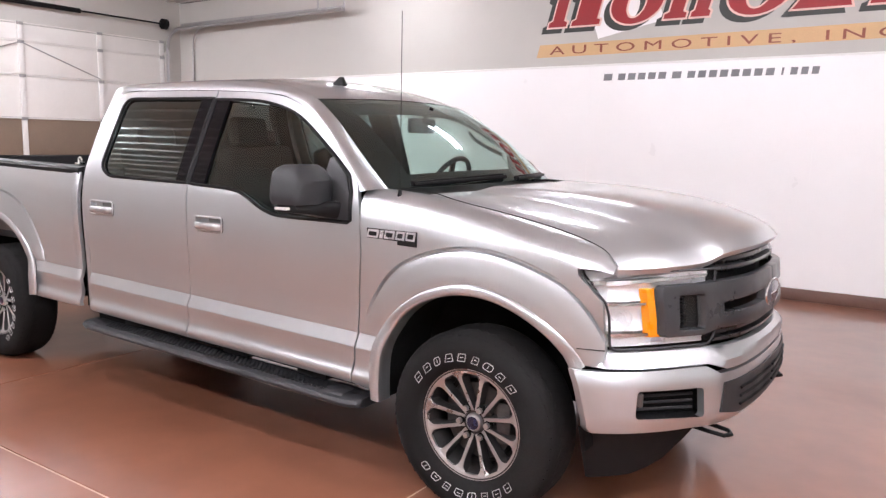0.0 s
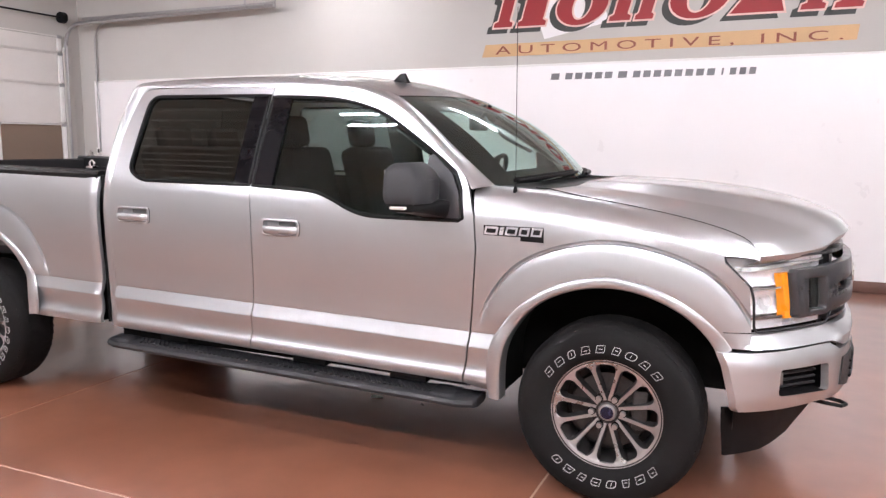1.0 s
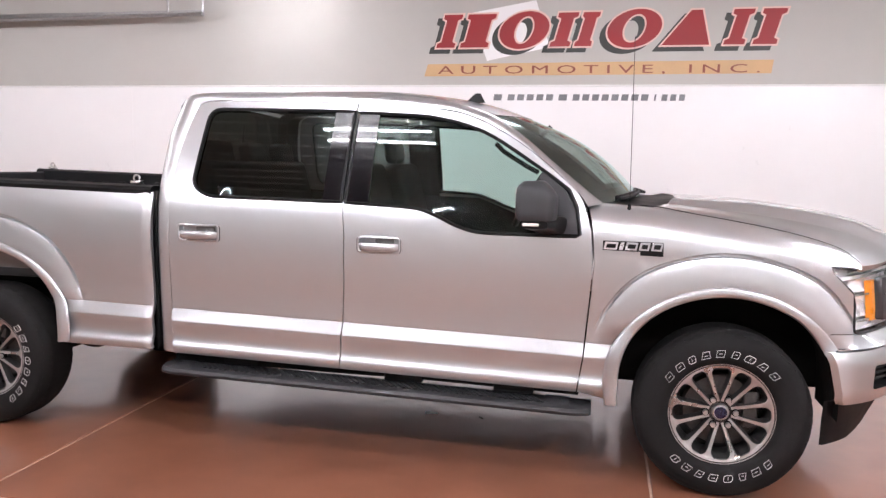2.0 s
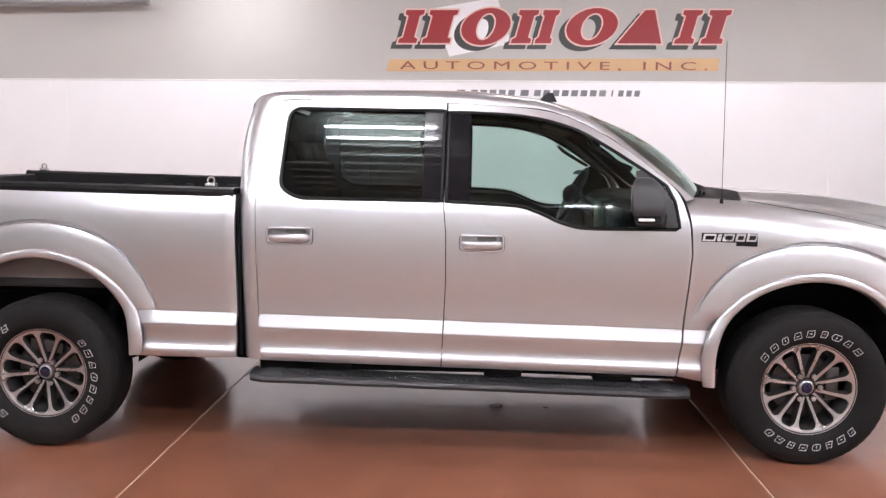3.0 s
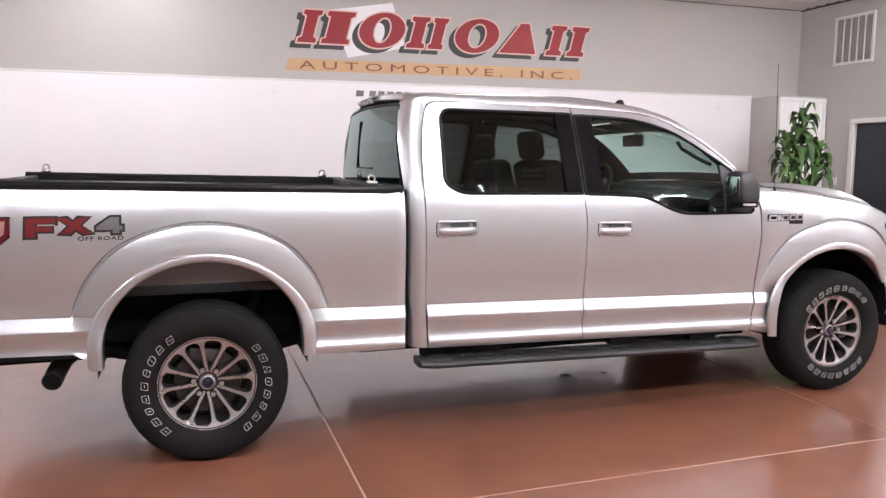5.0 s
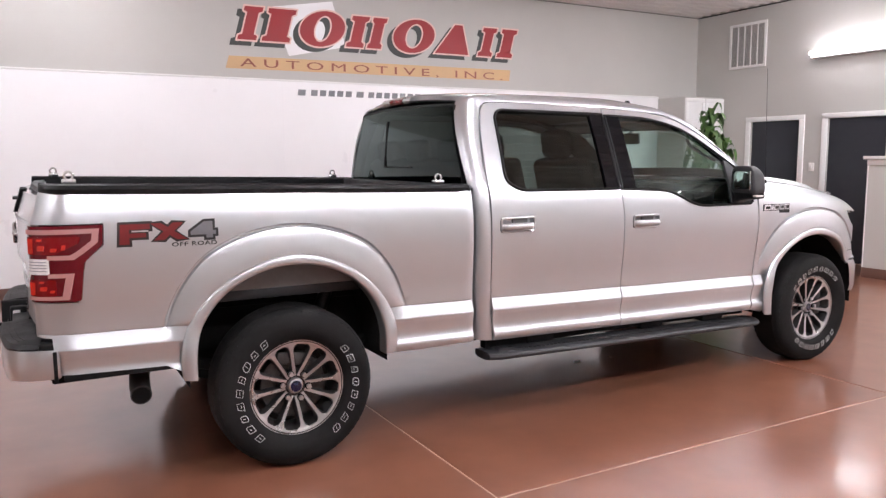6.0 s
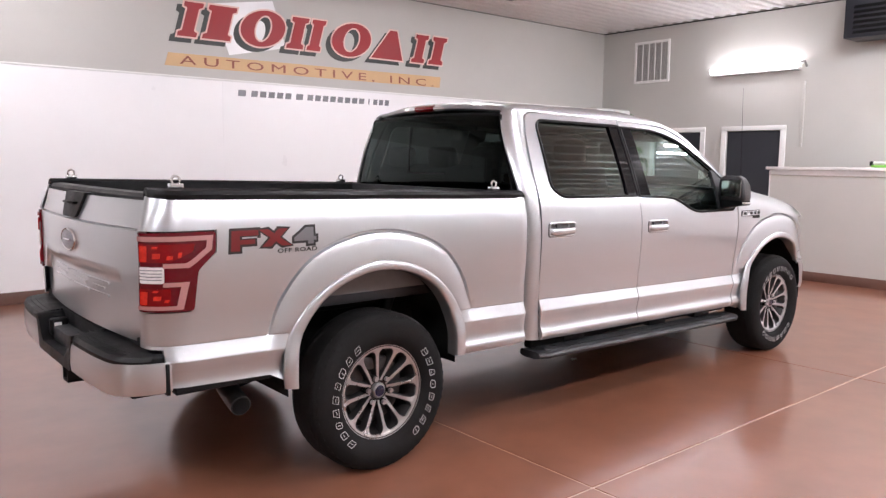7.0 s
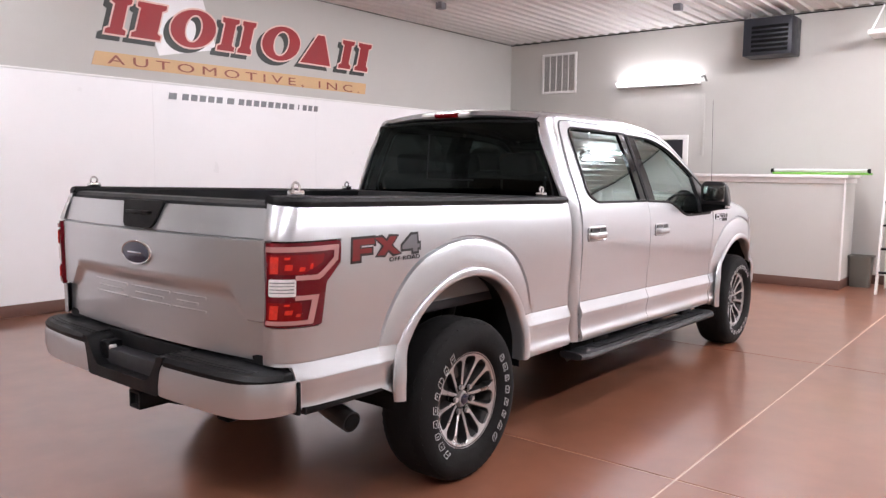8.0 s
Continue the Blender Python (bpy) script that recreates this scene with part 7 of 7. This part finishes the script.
def wheel(x, y, turn, flip, shift=0.0):
    mx = pose(x, y, HUB, 0, turn, 180 if flip else 0)
    w = part("wheel", rim(), GUNMETAL, truck, "dark alloy wheel with machined spokes and white-lettered tyre", m=mx)
    part("tyre", tyre(), RUBBER, w)
    part("tread", tread(), RUBBER, w)
    part("spokes", spokes(shift), SATIN, w, "machined silver spokes")
    part("spoke_sides", spoke_sides(shift), GUNMETAL, w)
    bm = B()
    lathe(bm, [(0.2195, -0.085), (0.2200, -0.0992), (0.231, -0.1030), (0.2425, -0.1050), (0.246, -0.099)], 72)
    part("rim_lip", fix(bm), SATIN, w)
    bm = B()
    lathe(bm, [(0.0, -0.030), (0.11, -0.030), (0.165, -0.026), (0.175, 0.0)], 36)
    part("brake_disc", fix(bm), DISC, w)
    part("brake_caliper", box(B(), 0.135, -0.035, 0.02, 0.07, 0.05, 0.18, 0.015), DISC, w)
    bm = B()
    lathe(bm, [(0.0, -0.080), (0.028, -0.080), (0.036, -0.076), (0.041, -0.066), (0.041, -0.05)], 28)
    cap = part("centre_cap", fix(bm), SATIN, w)
    bm = B()
    lathe(bm, [(0.0, -0.083), (0.020, -0.083), (0.0285, -0.0812)], 24)
    part("enamel", fix(bm), NAVY, cap)
    for k in range(6):
        a = radians(60 * k + 30 - shift)
        bm = B()
        cyl(bm, (0.068 * math.cos(a), -0.045, 0.068 * math.sin(a)), (0.068 * math.cos(a), -0.088, 0.068 * math.sin(a)), 0.0150, 0.0118, seg=12)
        part("lug_nut", bm, SATIN, w)
        # proud dark disc stands in for the shade in the lug's recess
        part("lug_pocket_shade", cyl(B(), (0.068 * math.cos(a), -0.050, 0.068 * math.sin(a)), (0.068 * math.cos(a), -0.0735, 0.068 * math.sin(a)), 0.0175, seg=16), DARK, w)
    if not flip:
        glyph_bars(145, 9, -12.6, w)
        glyph_bars(-132, 8, 12.5, w)
    return w


wheel(0, -0.86, 0, False, 27.5)
wheel(WB, -0.86, -81, False)
wheel(0, 0.86, 20, True)
wheel(WB, 0.86, 50, True)

# ---- the cabin ----
def seat(x, y, w):
    s = part("seat", box(B(), x, y, 0.92, 0.52, w, 0.16, 0.05, seg=3), CLOTH, truck, "black cloth seat")
    bm = box(B(), 0, 0, 0, 0.14, w, 0.62, 0.05, seg=3)
    part("backrest", bm, CLOTH, s, m=pose(x - 0.30, y, 1.22, 0, -14, 0))
    return s


def headrest(s, x, y):
    part("headrest", box(B(), 0, 0, 0, 0.09, 0.26, 0.18, 0.04, seg=3), CLOTH, s, m=pose(x, y, 1.615 if x > -2.5 else 1.555, 0, -10, 0))
    for dy in (-0.06, 0.06):
        part("post", cyl(B(), (x + 0.02, y + dy, 1.45), (x, y + dy, 1.56), 0.007, seg=8), CHROME, s)


for y in (-0.40, 0.40):
    s = seat(-1.56, y, 0.52)
    headrest(s, -1.97, y)
s = seat(-2.42, 0.0, 1.42)
for y in (-0.45, 0.0, 0.45):
    headrest(s, -2.80, y)
part("console", box(B(), -1.25, 0, 0.92, 0.6, 0.22, 0.26, 0.03), CLOTH, truck)
bm = B()
rows = []
for y in np.linspace(-0.80, 0.80, 15):
    k = 1 - (y / 0.8) ** 2
    rows.append([(-0.58 + 0.17 * k, y, 1.33), (-0.70 + 0.08 * k, y, 1.345), (-0.84, y, 1.33), (-0.90, y, 1.28), (-0.91, y, 1.10), (-0.86, y, 0.95)])
loft(bm, rows)
part("dashboard", fix(bm), BLACK, truck)
part("centre_stack", box(B(), -0.90, 0, 1.15, 0.08, 0.34, 0.30, 0.02), TRIM, truck)
bm = B()
c, ax = Vector((-1.05, 0.40, 1.31)), Euler((0, radians(-62), 0)).to_matrix()
tube(bm, [c + ax @ Vector((0.19 * math.cos(a), 0.19 * math.sin(a), 0)) for a in np.linspace(0, 2 * math.pi, 28, endpoint=False)], 0.016, 8, closed=True)
whl = part("steering_wheel", bm, BLACK, truck)
bm = B()
for a in (90, 200, 340):
    tube(bm, [c, c + ax @ Vector((0.185 * math.cos(radians(a)), 0.185 * math.sin(radians(a)), 0))], 0.018, 8)
bmesh.ops.create_uvsphere(bm, u_segments=12, v_segments=8, radius=0.07, matrix=Matrix.Translation(c))
part("spoke", bm, BLACK, whl)
part("column", cyl(B(), c, (-0.86, 0.40, 1.16), 0.04, seg=12), BLACK, whl)
part("rear_view_mirror", box(B(), -0.97, 0.0, 1.665, 0.03, 0.25, 0.085, 0.015), BLACK, truck)
part("mirror_stem", cyl(B(), (-0.96, 0, 1.69), (-0.90, 0, 1.765), 0.012, seg=8), BLACK, truck)
bm = B()
loft(bm, [[tuple(np.array(roof_pt(s, q * 0.985)) - np.array((0, 0, 0.035))) for q in np.linspace(-1, 1, 13)] for s in np.linspace(0.02, 0.93, 12)])
part("headliner", bm, LINER, truck)
bm = B()
loft(bm, [ws_row(0.03, 25, 0.012), [(x - 0.04, y * 0.97, z - 0.035) for x, y, z in ws_row(0.10, 25, 0.012)], [(x - 0.20, y * 0.95, z + 0.015) for x, y, z in ws_row(0.10, 25, 0.012)]])
part("header_trim", fix(bm), TRIM, truck)
for sg in (-1, 1):
    visor = part("sun_visor", box(B(), 0, 0, 0, 0.19, 0.40, 0.022, 0.008), INNER, truck, "grey sun visor", m=pose(-1.165, sg * 0.36, 1.755, 0, 14, 0))
    part("hinge_rod", cyl(B(), (0.09, -0.21, 0), (0.09, 0.21, 0), 0.008, seg=8), BLACK, visor)


def inner_frame():
    """Inside trim of the pillars and door tops."""
    bm = B()
    d, e = spline(D_[4:], 3), spline(E_[4:], 3)
    loft(bm, [[(p[0], p[1] + 0.03, p[2] - 0.012), tuple((np.array(p) + np.array(q)) / 2 + np.array((0, 0.05, -0.03))), (q[0], q[1] + 0.03, q[2] - 0.02)] for p, q in zip(d, e)])
    return bm


both("pillar_trim", inner_frame, BLACK, truck, truck)
both("door_card", lambda: sheet([(-2.80, 0.55), (-0.68, 0.55), (-0.68, 1.19), (-1.2, 1.19), (-1.45, 1.29), (-2.80, 1.32)], lambda x, z: (x, -0.86, z), 0.3), CLOTH, truck, truck)
both("grab_handle", lambda: tube(B(), [(-0.90, -0.80, 1.50), (-0.97, -0.765, 1.535), (-1.08, -0.735, 1.60), (-1.12, -0.745, 1.64)], 0.012, 8), BLACK, truck, truck)
both("centre_pillar", lambda: sheet([(-1.97, 0.6), (-1.74, 0.6), (-1.76, 1.80), (-1.95, 1.80)], lambda x, z: cab_side(x, z)[:1] + (cab_side(x, z)[1] + 0.05, z), 0.2), BLACK, truck, truck)
